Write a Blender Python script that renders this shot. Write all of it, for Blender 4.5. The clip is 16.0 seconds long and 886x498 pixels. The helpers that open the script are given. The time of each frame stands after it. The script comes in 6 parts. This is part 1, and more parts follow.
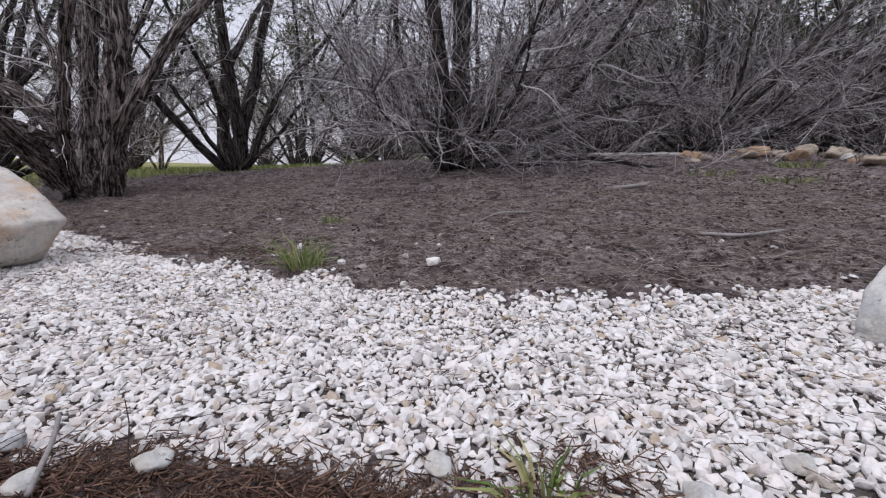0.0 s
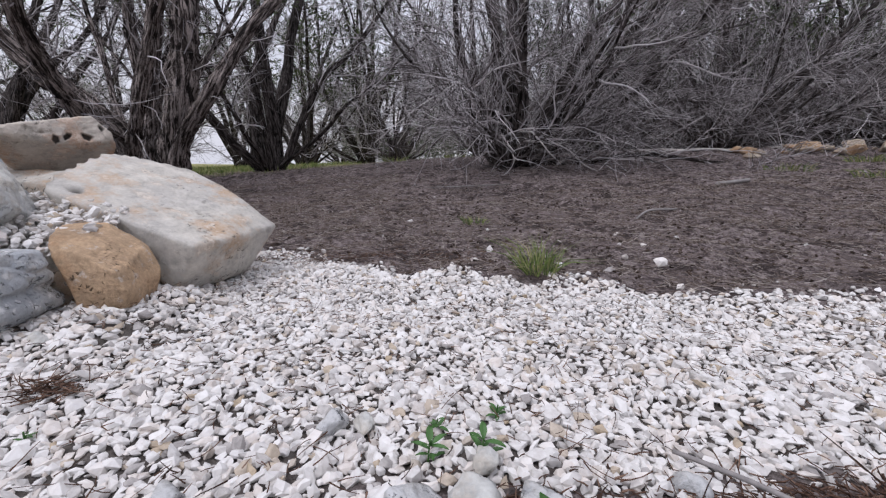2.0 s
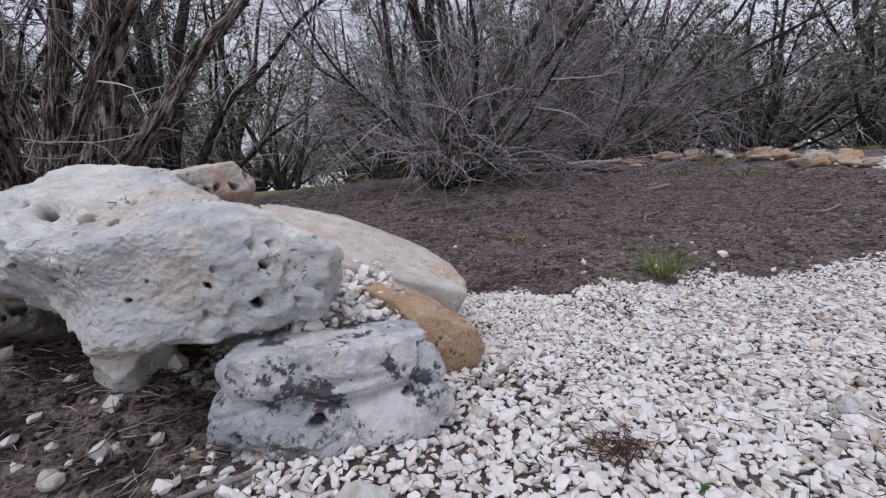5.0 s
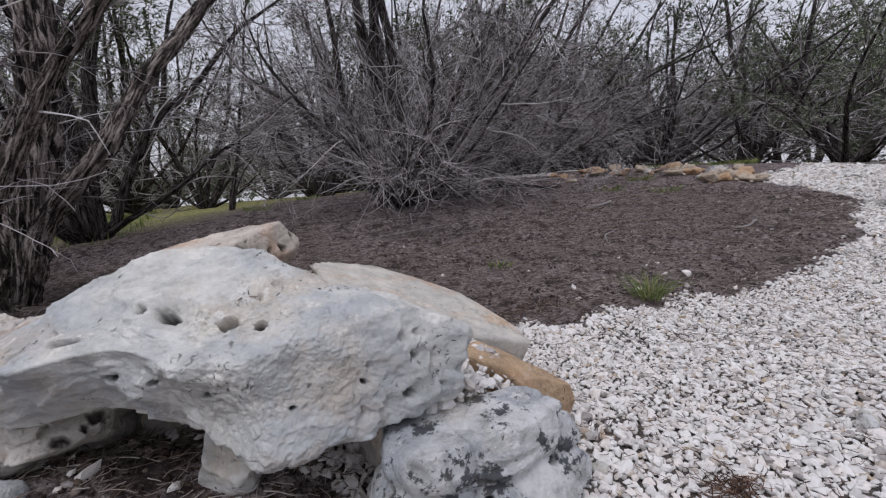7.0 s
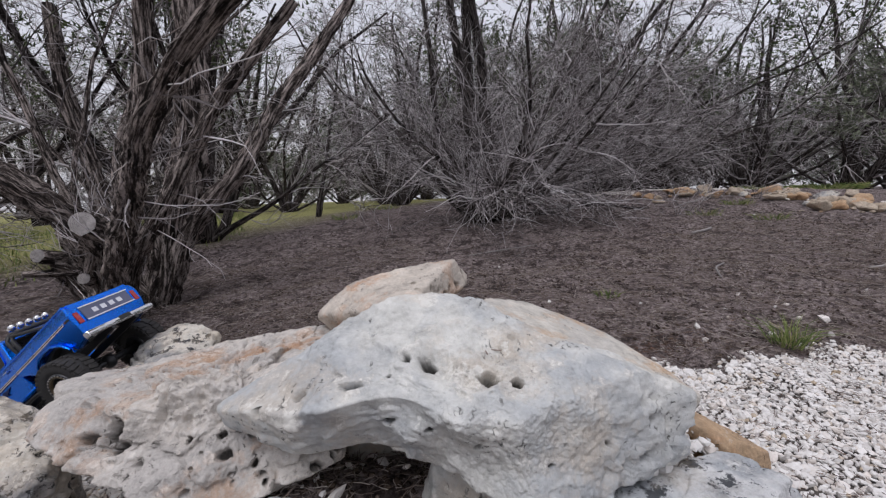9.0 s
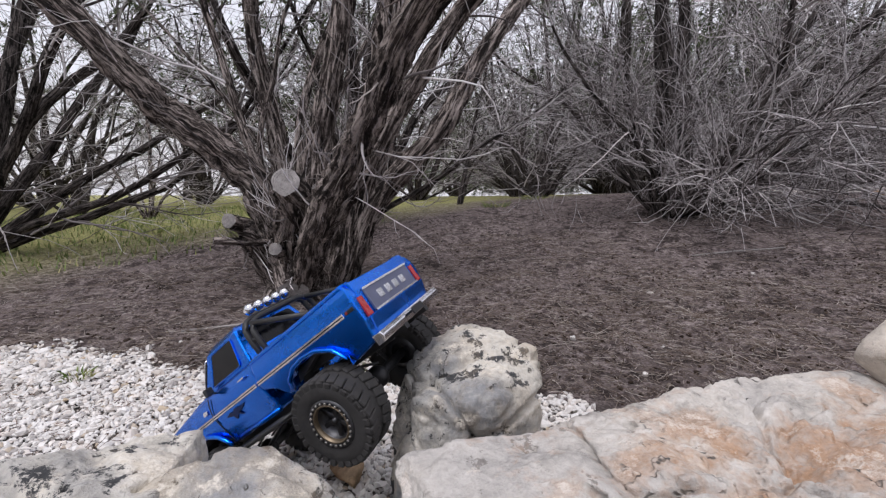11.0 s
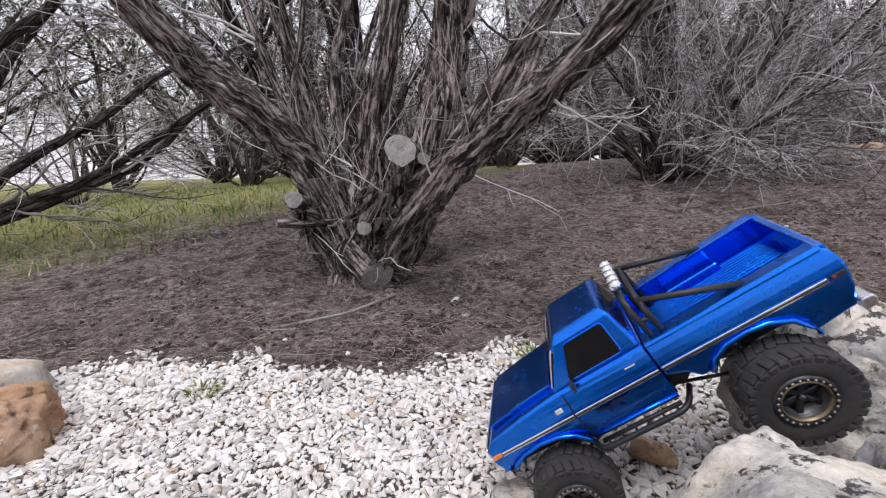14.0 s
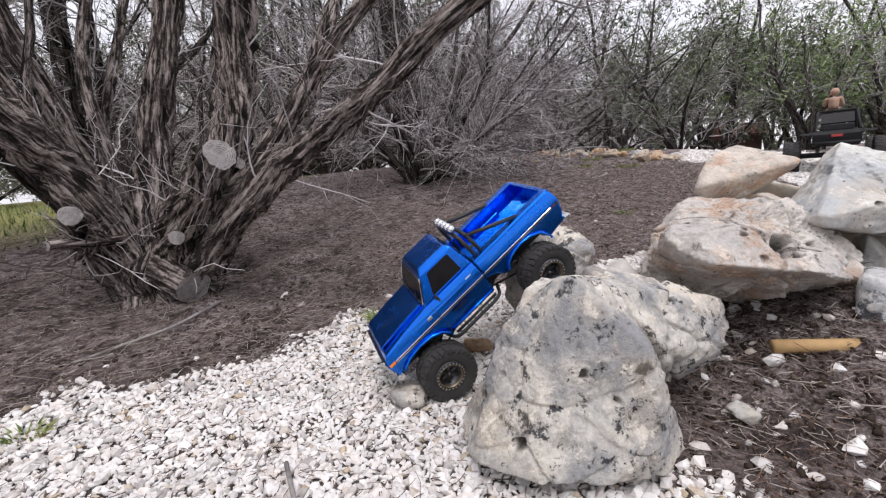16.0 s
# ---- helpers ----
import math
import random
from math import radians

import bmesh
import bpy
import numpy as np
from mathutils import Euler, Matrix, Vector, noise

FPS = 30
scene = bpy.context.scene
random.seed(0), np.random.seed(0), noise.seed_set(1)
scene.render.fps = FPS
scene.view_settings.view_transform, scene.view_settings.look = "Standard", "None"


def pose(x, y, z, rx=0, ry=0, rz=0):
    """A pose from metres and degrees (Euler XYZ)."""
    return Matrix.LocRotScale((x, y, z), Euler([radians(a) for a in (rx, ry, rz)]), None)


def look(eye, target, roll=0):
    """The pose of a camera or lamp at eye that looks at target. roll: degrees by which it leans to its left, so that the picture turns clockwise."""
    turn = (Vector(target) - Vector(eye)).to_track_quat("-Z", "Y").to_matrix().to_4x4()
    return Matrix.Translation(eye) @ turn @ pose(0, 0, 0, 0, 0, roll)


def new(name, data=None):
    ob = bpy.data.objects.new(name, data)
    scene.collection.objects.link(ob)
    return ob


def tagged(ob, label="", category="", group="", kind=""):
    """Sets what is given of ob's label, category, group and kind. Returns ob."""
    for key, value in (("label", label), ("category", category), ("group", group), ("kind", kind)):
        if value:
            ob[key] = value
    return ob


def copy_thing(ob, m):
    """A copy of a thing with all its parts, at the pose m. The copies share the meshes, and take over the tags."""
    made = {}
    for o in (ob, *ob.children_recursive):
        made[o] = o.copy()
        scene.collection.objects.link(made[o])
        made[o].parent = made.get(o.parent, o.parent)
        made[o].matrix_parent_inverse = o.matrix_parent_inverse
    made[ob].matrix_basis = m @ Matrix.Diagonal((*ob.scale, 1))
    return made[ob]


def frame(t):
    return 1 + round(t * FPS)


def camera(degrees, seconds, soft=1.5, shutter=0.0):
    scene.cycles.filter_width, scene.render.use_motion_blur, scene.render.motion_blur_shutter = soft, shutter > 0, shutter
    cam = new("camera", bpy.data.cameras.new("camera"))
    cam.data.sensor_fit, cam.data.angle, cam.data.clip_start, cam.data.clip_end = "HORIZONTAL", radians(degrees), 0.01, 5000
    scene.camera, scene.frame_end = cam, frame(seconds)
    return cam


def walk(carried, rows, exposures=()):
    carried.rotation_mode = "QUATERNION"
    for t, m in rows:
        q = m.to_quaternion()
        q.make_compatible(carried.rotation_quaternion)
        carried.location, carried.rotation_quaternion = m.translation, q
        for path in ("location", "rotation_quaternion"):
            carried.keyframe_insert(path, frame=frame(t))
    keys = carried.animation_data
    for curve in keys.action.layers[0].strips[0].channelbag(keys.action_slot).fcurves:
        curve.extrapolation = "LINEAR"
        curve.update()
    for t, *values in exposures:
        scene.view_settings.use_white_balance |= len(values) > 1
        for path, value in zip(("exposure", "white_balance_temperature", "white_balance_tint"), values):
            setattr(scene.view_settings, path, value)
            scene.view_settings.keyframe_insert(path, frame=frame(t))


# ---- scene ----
cam = camera(92.6, 16.0, soft=1.25)
PATH = [
    (0, (0.028, 0.024, 0.343), (-0.01, 1.991, -0.02), 1.9),
    (0.5, (-0.158, 0.03, 0.353), (-0.19, 1.995, -0.018), 1.7),
    (1, (-0.377, -0.005, 0.341), (-0.392, 1.959, -0.034), 1.5),
    (1.5, (-0.579, 0.031, 0.325), (-0.556, 1.995, -0.055), 1.4),
    (2, (-0.785, 0.092, 0.325), (-0.708, 2.056, -0.046), 1.3),
    (2.5, (-0.981, 0.111, 0.343), (-0.832, 2.076, 0.004), 0.9),
    (3, (-1.187, 0.072, 0.344), (-0.935, 2.031, 0.03), 0.3),
    (3.5, (-1.344, 0.09, 0.321), (-0.981, 2.032, 0.014), -0.2),
    (4, (-1.532, 0.156, 0.327), (-1.055, 2.075, 0.025), -0.7),
    (4.2, (-1.571, 0.175, 0.336), (-1.05, 2.083, 0.038), -1.1),
    (6.3, (-1.949, 0.341, 0.452), (-0.916, 2.028, 0.156), -4.1),
    (6.5, (-1.973, 0.343, 0.47), (-0.926, 2.021, 0.178), -4.1),
    (7, (-2.006, 0.381, 0.508), (-0.945, 2.053, 0.226), -3.8),
    (7.5, (-2.033, 0.413, 0.515), (-0.978, 2.088, 0.233), -3.3),
    (8, (-2.052, 0.426, 0.527), (-1.026, 2.12, 0.251), -3.0),
    (8.5, (-2.106, 0.449, 0.567), (-1.145, 2.184, 0.309), -2.5),
    (9, (-2.263, 0.497, 0.609), (-1.416, 2.293, 0.372), -1.7),
    (9.5, (-2.389, 0.563, 0.595), (-1.679, 2.418, 0.361), -0.9),
    (10, (-2.512, 0.775, 0.552), (-1.942, 2.677, 0.313), -0.4),
    (10.2, (-2.528, 0.884, 0.546), (-2.007, 2.8, 0.308), -0.4),
    (12.3, (-2.906, 1.402, 0.431), (-2.554, 3.349, 0.136), 1.0),
    (12.5, (-2.933, 1.434, 0.432), (-2.59, 3.379, 0.115), 0.8),
    (13, (-3.002, 1.477, 0.429), (-2.641, 3.41, 0.066), 0.2),
    (13.5, (-3.127, 1.468, 0.444), (-2.64, 3.371, 0.064), -0.3),
    (14, (-3.255, 1.468, 0.48), (-2.529, 3.297, 0.12), -1.6),
    (14.5, (-3.366, 1.502, 0.448), (-2.333, 3.177, 0.091), -2.5),
    (15, (-3.442, 1.484, 0.426), (-2.15, 2.969, 0.071), -3.4),
    (15.5, (-3.54, 1.414, 0.432), (-2.067, 2.718, 0.073), -4.0),
    (16, (-3.573, 1.373, 0.438), (-2.001, 2.559, 0.085), -4.3),
]
walk(cam, [(t, look(eye, target, roll)) for t, eye, target, roll in PATH],
     [(0, -0.05, 5880, 16.5), (2.5, -0.06, 5880, 16), (4.2, -0.19, 5830, 17), (6.3, -0.39, 5900, 16.5), (7.5, -0.32, 5950, 15), (8.5, -0.26, 6000, 15), (10.2, -0.06, 6100, 15), (12.3, 0.40, 6100, 15), (16, 0.32, 6200, 15)])

# ---- light: bright overcast sky, weak wide sun ----
world = bpy.data.worlds.new("overcast")
scene.world = world
world.use_nodes = True
wn = world.node_tree.nodes
wn.clear()
w_out = wn.new("ShaderNodeOutputWorld")
w_bg = wn.new("ShaderNodeBackground")
w_sky = wn.new("ShaderNodeTexSky")
w_sky.sky_type = "NISHITA"
w_sky.sun_disc = False
w_sky.sun_elevation, w_sky.sun_rotation = radians(79), radians(50)
w_sky.dust_density, w_sky.air_density = 4.0, 1.5
w_mix = wn.new("ShaderNodeMixRGB")
w_mix.inputs[0].default_value = 0.8
w_mix.inputs[2].default_value = (9.8, 9.6, 9.7, 1)       # cloud cover
w_bg.inputs[1].default_value = 0.095
world.node_tree.links.new(w_sky.outputs[0], w_mix.inputs[1])
world.node_tree.links.new(w_mix.outputs[0], w_bg.inputs[0])
world.node_tree.links.new(w_bg.outputs[0], w_out.inputs[0])
sun = new("sun", bpy.data.lights.new("sun", "SUN"))
sun.data.energy, sun.data.angle, sun.data.color = 1.5, radians(28), (1.0, 0.96, 0.9)
sun.matrix_world = look((0, 0, 0), (0.38, 0.34, -1.0))

# ---- materials ----
def material(name):
    m = bpy.data.materials.new(name)
    m.use_nodes = True
    nt = m.node_tree
    return m, nt, nt.nodes["Principled BSDF"]


def link(nt, a, b):
    nt.links.new(a, b)


def coords(nt, scale=(1, 1, 1), kind="Object"):
    tc = nt.nodes.new("ShaderNodeTexCoord")
    mp = nt.nodes.new("ShaderNodeMapping")
    mp.inputs["Scale"].default_value = scale
    link(nt, tc.outputs[kind], mp.inputs[0])
    return mp.outputs[0]


def noise_tex(nt, vec, scale, detail=4, rough=0.55):
    n = nt.nodes.new("ShaderNodeTexNoise")
    n.inputs["Scale"].default_value, n.inputs["Detail"].default_value, n.inputs["Roughness"].default_value = scale, detail, rough
    link(nt, vec, n.inputs["Vector"])
    return n.outputs[0]


def ramp(nt, fac, stops):
    r = nt.nodes.new("ShaderNodeValToRGB")
    e = r.color_ramp.elements
    while len(e) < len(stops):
        e.new(0.5)
    for el, (p, c) in zip(e, stops):
        el.position, el.color = p, (*c, 1) if len(c) == 3 else c
    link(nt, fac, r.inputs[0])
    return r.outputs[0]


def mixc(nt, fac, a, b, mode="MIX"):
    m = nt.nodes.new("ShaderNodeMixRGB")
    m.blend_type = mode
    for k, v in ((0, fac), (1, a), (2, b)):
        if isinstance(v, (int, float)):
            m.inputs[k].default_value = v
        elif isinstance(v, tuple):
            m.inputs[k].default_value = (*v, 1)
        else:
            link(nt, v, m.inputs[k])
    return m.outputs[0]


def bump(nt, bsdf, height, strength, dist):
    b = nt.nodes.new("ShaderNodeBump")
    b.inputs["Strength"].default_value, b.inputs["Distance"].default_value = strength, dist
    link(nt, height, b.inputs["Height"])
    link(nt, b.outputs[0], bsdf.inputs["Normal"])


G3 = lambda v: (v, v, v)


def plain(name, col, rough=0.5, metal=0.0, vary=0.15, scale=60, bumpy=0.0, coat=0.0):
    """A simple surface with two scales of variation."""
    m, nt, b = material(name)
    v = coords(nt)
    n1, n2 = noise_tex(nt, v, scale), noise_tex(nt, v, scale * 0.12, 3)
    f = mixc(nt, 0.5, n1, n2)
    lo, hi = tuple(c * (1 - vary) for c in col), tuple(min(1, c * (1 + vary)) for c in col)
    link(nt, ramp(nt, f, [(0.3, lo), (0.7, hi)]), b.inputs["Base Color"])
    link(nt, ramp(nt, n1, [(0.3, G3(max(0.02, rough - 0.08))), (0.7, G3(min(1, rough + 0.08)))]), b.inputs["Roughness"])
    b.inputs["Metallic"].default_value = metal
    b.inputs["Coat Weight"].default_value = coat
    if bumpy:
        bump(nt, b, n1, bumpy, 0.002)
    return m


def limestone(name, pale, grey, stain, lichen, stain_amount, lichen_amount, seed, speckle=0.4, mottle=0.62, spread=0.59, relief=0.010, patch=34, broad=4.5):
    """Weathered limestone: pale ground, grey lichen skin, rusty stains, pits with painted shade."""
    m, nt, b = material(name)
    tc = nt.nodes.new("ShaderNodeTexCoord")
    mp = nt.nodes.new("ShaderNodeMapping")
    mp.inputs["Location"].default_value = (seed * 3.1, seed * 1.7, seed * 0.9)
    link(nt, tc.outputs["Object"], mp.inputs[0])
    v = mp.outputs[0]
    big, mid, fine = noise_tex(nt, v, broad, 5, 0.62), noise_tex(nt, v, 21, 8, 0.7), noise_tex(nt, v, 130, 5, 0.7)
    col = ramp(nt, mid, [(0.32, tuple(c * mottle for c in pale)), (0.47, pale), (0.66, tuple(min(1, c * 1.25) for c in pale))])
    col = mixc(nt, ramp(nt, big, [(0.44, G3(0)), (0.58, G3(lichen_amount))]), col, grey)
    sp = noise_tex(nt, v, patch, 7, 0.75)
    col = mixc(nt, ramp(nt, sp, [(spread, G3(0)), (spread + 0.035, G3(min(1, lichen_amount * 1.25)))]), col, lichen)
    st = noise_tex(nt, v, 7.5, 6, 0.7)
    col = mixc(nt, ramp(nt, st, [(0.5, G3(0)), (0.64, G3(stain_amount))]), col, stain)
    wh = noise_tex(nt, v, 15, 7, 0.75)
    col = mixc(nt, ramp(nt, wh, [(0.57, G3(0)), (0.63, G3(0.7))]), col, tuple(min(1, c * 1.35) for c in pale))
    wc = nt.nodes.new("ShaderNodeTexVoronoi")
    wc.inputs["Scale"].default_value = 62
    wcv = mixc(nt, 0.12, v, noise_tex(nt, v, 30, 3))
    link(nt, wcv, wc.inputs["Vector"])
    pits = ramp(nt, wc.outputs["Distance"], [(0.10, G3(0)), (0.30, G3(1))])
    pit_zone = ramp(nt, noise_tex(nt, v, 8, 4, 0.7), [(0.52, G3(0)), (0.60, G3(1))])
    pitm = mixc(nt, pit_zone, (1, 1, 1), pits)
    # small pits darkened as shaded hollows, in the colour as well as the bump
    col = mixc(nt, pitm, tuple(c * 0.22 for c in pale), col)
    link(nt, mixc(nt, speckle, col, ramp(nt, fine, [(0.25, G3(0.2)), (0.75, G3(0.8))]), "OVERLAY"), b.inputs["Base Color"])
    b.inputs["Roughness"].default_value = 0.88
    b.inputs["Specular IOR Level"].default_value = 0.25
    # near-black inside the larger holes: their shade painted in by a vertex mask
    hole_shade = nt.nodes.new("ShaderNodeAttribute")
    hole_shade.attribute_name = "pit_shade"
    unshaded = b.inputs["Base Color"].links[0].from_socket
    link(nt, mixc(nt, hole_shade.outputs["Fac"], unshaded, (0.022, 0.018, 0.015)), b.inputs["Base Color"])
    h = mixc(nt, 0.6, mixc(nt, 0.4, mid, fine), pitm, "MULTIPLY")
    bump(nt, b, h, 1.0, relief)
    return m


def bark(name, dark, light, stretch=(95, 95, 5.0)):
    """Stringy bark whose fibres follow the limb (the grain of its tube)."""
    m, nt, b = material(name)
    at = nt.nodes.new("ShaderNodeAttribute")
    at.attribute_name = "grain"
    mp = nt.nodes.new("ShaderNodeMapping")
    mp.inputs["Scale"].default_value = stretch
    link(nt, at.outputs["Vector"], mp.inputs[0])
    n = noise_tex(nt, mp.outputs[0], 1.0, 6, 0.68)
    v2 = coords(nt)
    n2, n3 = noise_tex(nt, v2, 7, 4), noise_tex(nt, v2, 90, 4, 0.7)
    # pale fibres; the troughs between them near-black, furrow shade put into the colour
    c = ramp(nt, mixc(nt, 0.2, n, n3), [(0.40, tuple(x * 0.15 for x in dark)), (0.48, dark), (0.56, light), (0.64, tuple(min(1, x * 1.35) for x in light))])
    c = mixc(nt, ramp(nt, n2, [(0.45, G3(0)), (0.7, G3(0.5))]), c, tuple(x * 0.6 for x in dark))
    mp2 = nt.nodes.new("ShaderNodeMapping")
    mp2.inputs["Scale"].default_value = (stretch[0] * 0.4, stretch[1] * 0.4, stretch[2] * 1.1)
    link(nt, at.outputs["Vector"], mp2.inputs[0])
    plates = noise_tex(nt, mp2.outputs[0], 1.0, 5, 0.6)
    # crevices between the plates: their shade is painted into the colour too
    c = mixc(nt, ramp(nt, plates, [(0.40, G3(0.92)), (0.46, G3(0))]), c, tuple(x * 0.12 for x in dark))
    link(nt, c, b.inputs["Base Color"])
    n = mixc(nt, 0.5, n, plates)
    b.inputs["Roughness"].default_value = 0.95
    b.inputs["Specular IOR Level"].default_value = 0.15
    bump(nt, b, mixc(nt, 0.2, n, n3), 1.0, 0.03)
    return m


def island(name, stops, rough=0.8, grain=140, spec=0.3, bumpy=0.25):
    """A material whose loose pieces differ: one random colour per piece, and grain."""
    m, nt, b = material(name)
    g = nt.nodes.new("ShaderNodeNewGeometry")
    c = ramp(nt, g.outputs["Random Per Island"], stops)
    v = coords(nt)
    n = noise_tex(nt, v, grain, 4, 0.6)
    c = mixc(nt, 0.5, c, ramp(nt, n, [(0.3, G3(0.3)), (0.7, G3(0.7))]), "OVERLAY")
    link(nt, c, b.inputs["Base Color"])
    b.inputs["Roughness"].default_value = rough
    b.inputs["Specular IOR Level"].default_value = spec
    if bumpy:
        bump(nt, b, n, bumpy, 0.002)
    return m


M_PEBBLE = island("pebble_stone", [(0.0, (0.34, 0.315, 0.30)), (0.06, (0.54, 0.515, 0.49)), (0.25, (0.68, 0.655, 0.63)), (0.6, (0.775, 0.755, 0.73)),
                                   (0.84, (0.74, 0.685, 0.635)), (0.95, (0.56, 0.515, 0.475)), (1.0, (0.46, 0.37, 0.26))], 0.8, 120)
M_CLOD = island("soil_crumb", [(0.0, (0.03, 0.022, 0.018)), (0.6, (0.06, 0.043, 0.034)), (0.9, (0.12, 0.09, 0.07)), (1.0, (0.3, 0.26, 0.22))], 0.95, 200, 0.1)
M_LITTER = island("dry_needle", [(0.0, (0.09, 0.065, 0.05)), (0.4, (0.20, 0.155, 0.13)), (0.75, (0.34, 0.285, 0.25)), (1.0, (0.55, 0.50, 0.45))], 0.85, 300, 0.2, 0)
M_RUST = island("red_needle", [(0.0, (0.05, 0.03, 0.022)), (0.6, (0.125, 0.072, 0.05)), (1.0, (0.24, 0.155, 0.11))], 0.85, 300, 0.2, 0)
M_GRASS = island("grass_blade", [(0.0, (0.08, 0.13, 0.03)), (0.5, (0.17, 0.23, 0.06)), (0.8, (0.28, 0.30, 0.11)), (1.0, (0.42, 0.37, 0.20))], 0.6, 60, 0.3, 0)
M_WEED = island("weed_leaf", [(0.0, (0.04, 0.11, 0.025)), (1.0, (0.10, 0.21, 0.05))], 0.5, 80, 0.4, 0)
M_LEAF = island("juniper_leaf", [(0.0, (0.035, 0.048, 0.022)), (0.6, (0.075, 0.10, 0.045)), (1.0, (0.14, 0.165, 0.075))], 0.7, 60, 0.2, 0)
M_LEAF_F = island("far_leaf", [(0.0, (0.075, 0.085, 0.06)), (0.6, (0.16, 0.18, 0.125)), (1.0, (0.29, 0.32, 0.22))], 0.7, 60, 0.2, 0)
M_LEAF_L = island("oak_leaf", [(0.0, (0.06, 0.10, 0.03)), (0.6, (0.17, 0.25, 0.09)), (1.0, (0.36, 0.43, 0.20))], 0.6, 60, 0.3, 0)
M_TWIG = island("dead_twig", [(0.0, (0.045, 0.039, 0.038)), (0.32, (0.15, 0.132, 0.13)), (0.65, (0.42, 0.39, 0.39)), (1.0, (0.72, 0.69, 0.69))], 0.9, 80, 0.15, 0)
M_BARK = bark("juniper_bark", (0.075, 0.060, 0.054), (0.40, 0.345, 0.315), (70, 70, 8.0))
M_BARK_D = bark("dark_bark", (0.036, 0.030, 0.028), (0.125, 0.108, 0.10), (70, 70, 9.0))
M_STRIP = island("bark_strip", [(0.0, (0.06, 0.048, 0.043)), (0.4, (0.15, 0.125, 0.112)), (0.8, (0.30, 0.265, 0.245)), (1.0, (0.46, 0.42, 0.40))], 0.9, 200, 0.15, 0)
M_PALE = plain("bleached_wood", (0.50, 0.47, 0.45), 0.9, 0, 0.4, 90, 0.5)
M_CUT = plain("weathered_cut_wood", (0.27, 0.25, 0.24), 0.9, 0, 0.45, 90, 0.7)
M_LOG = plain("yellow_wood", (0.42, 0.27, 0.12), 0.8, 0, 0.3, 40, 0.4)

M_ROCK_A = limestone("white_limestone", (0.575, 0.570, 0.535), (0.345, 0.372, 0.40), (0.54, 0.42, 0.29), (0.25, 0.255, 0.25), 0.45, 0.62, 1, 0.22, 0.66, 0.625, 0.0055)
M_ROCK_B = limestone("cream_limestone", (0.545, 0.515, 0.46), (0.42, 0.41, 0.40), (0.50, 0.31, 0.16), (0.25, 0.225, 0.19), 0.75, 0.35, 2, 0.2, 0.66, 0.615, 0.006)
M_ROCK_C = limestone("ochre_limestone", (0.46, 0.325, 0.205), (0.36, 0.26, 0.17), (0.36, 0.20, 0.10), (0.56, 0.50, 0.44), 0.6, 0.45, 3, 0.45)
M_ROCK_D = limestone("blue_grey_limestone", (0.60, 0.60, 0.595), (0.36, 0.385, 0.41), (0.52, 0.42, 0.28), (0.085, 0.09, 0.097), 0.35, 0.8, 4, 0.3, 0.5, 0.55, 0.012, 17, 8.0)
M_ROCK_H = limestone("grey_lichen_limestone", (0.64, 0.60, 0.53), (0.27, 0.275, 0.285), (0.46, 0.36, 0.24), (0.062, 0.063, 0.066), 0.5, 0.9, 5, 0.4, 0.48, 0.560, 0.011, 22, 6.0)
M_ROCK_F = limestone("rust_stained_limestone", (0.54, 0.485, 0.42), (0.42, 0.385, 0.345), (0.47, 0.24, 0.115), (0.24, 0.20, 0.16), 0.9, 0.35, 6, 0.25, 0.62, 0.61, 0.007)
M_ROCK_G = limestone("pitted_limestone", (0.575, 0.535, 0.485), (0.40, 0.385, 0.375), (0.43, 0.245, 0.13), (0.13, 0.115, 0.10), 0.9, 0.5, 9, 0.35, 0.5, 0.595, 0.010)
M_ROCK_R = limestone("red_brown_limestone", (0.42, 0.27, 0.17), (0.48, 0.37, 0.28), (0.33, 0.15, 0.07), (0.62, 0.56, 0.50), 0.7, 0.5, 10, 0.35, 0.5)

# ---- helpers for building ----
def mesh_object(name, verts, faces, mat, parent=None, smooth=True, uvs=None):
    me = bpy.data.meshes.new(name)
    me.from_pydata([tuple(v) for v in verts] if not isinstance(verts, np.ndarray) else verts.tolist(), [], faces if isinstance(faces, list) else faces.tolist())
    if mat:
        me.materials.append(mat)
    if smooth:
        me.polygons.foreach_set("use_smooth", [True] * len(me.polygons))
    if uvs is not None:
        lay = me.uv_layers.new(name="UVMap")
        vi = np.zeros(len(me.loops), dtype=np.int32)
        me.loops.foreach_get("vertex_index", vi)
        lay.data.foreach_set("uv", uvs[vi].astype(np.float32).ravel())
    me.update()
    ob = new(name, me)
    ob.parent = parent
    return ob


def part(name, bm, mat, parent, label="", smooth=False):
    """One bmesh as one mesh object under a thing or a part."""
    me = bpy.data.meshes.new(name)
    bmesh.ops.recalc_face_normals(bm, faces=bm.faces)
    bm.to_mesh(me)
    bm.free()
    me.materials.append(mat)
    if smooth:
        me.polygons.foreach_set("use_smooth", [True] * len(me.polygons))
    ob = new(name, me)
    ob.parent = parent
    if label:
        ob["label"] = label
    return ob


def empty(name, m, label, category, group=""):
    e = new(name)
    e.matrix_world = m
    e.empty_display_size = 0.05
    return tagged(e, label, category, group)


rng = np.random.default_rng(7)


def smooth01(a, b, x):
    t = np.clip((x - a) / (b - a), 0, 1)
    return t * t * (3 - 2 * t)


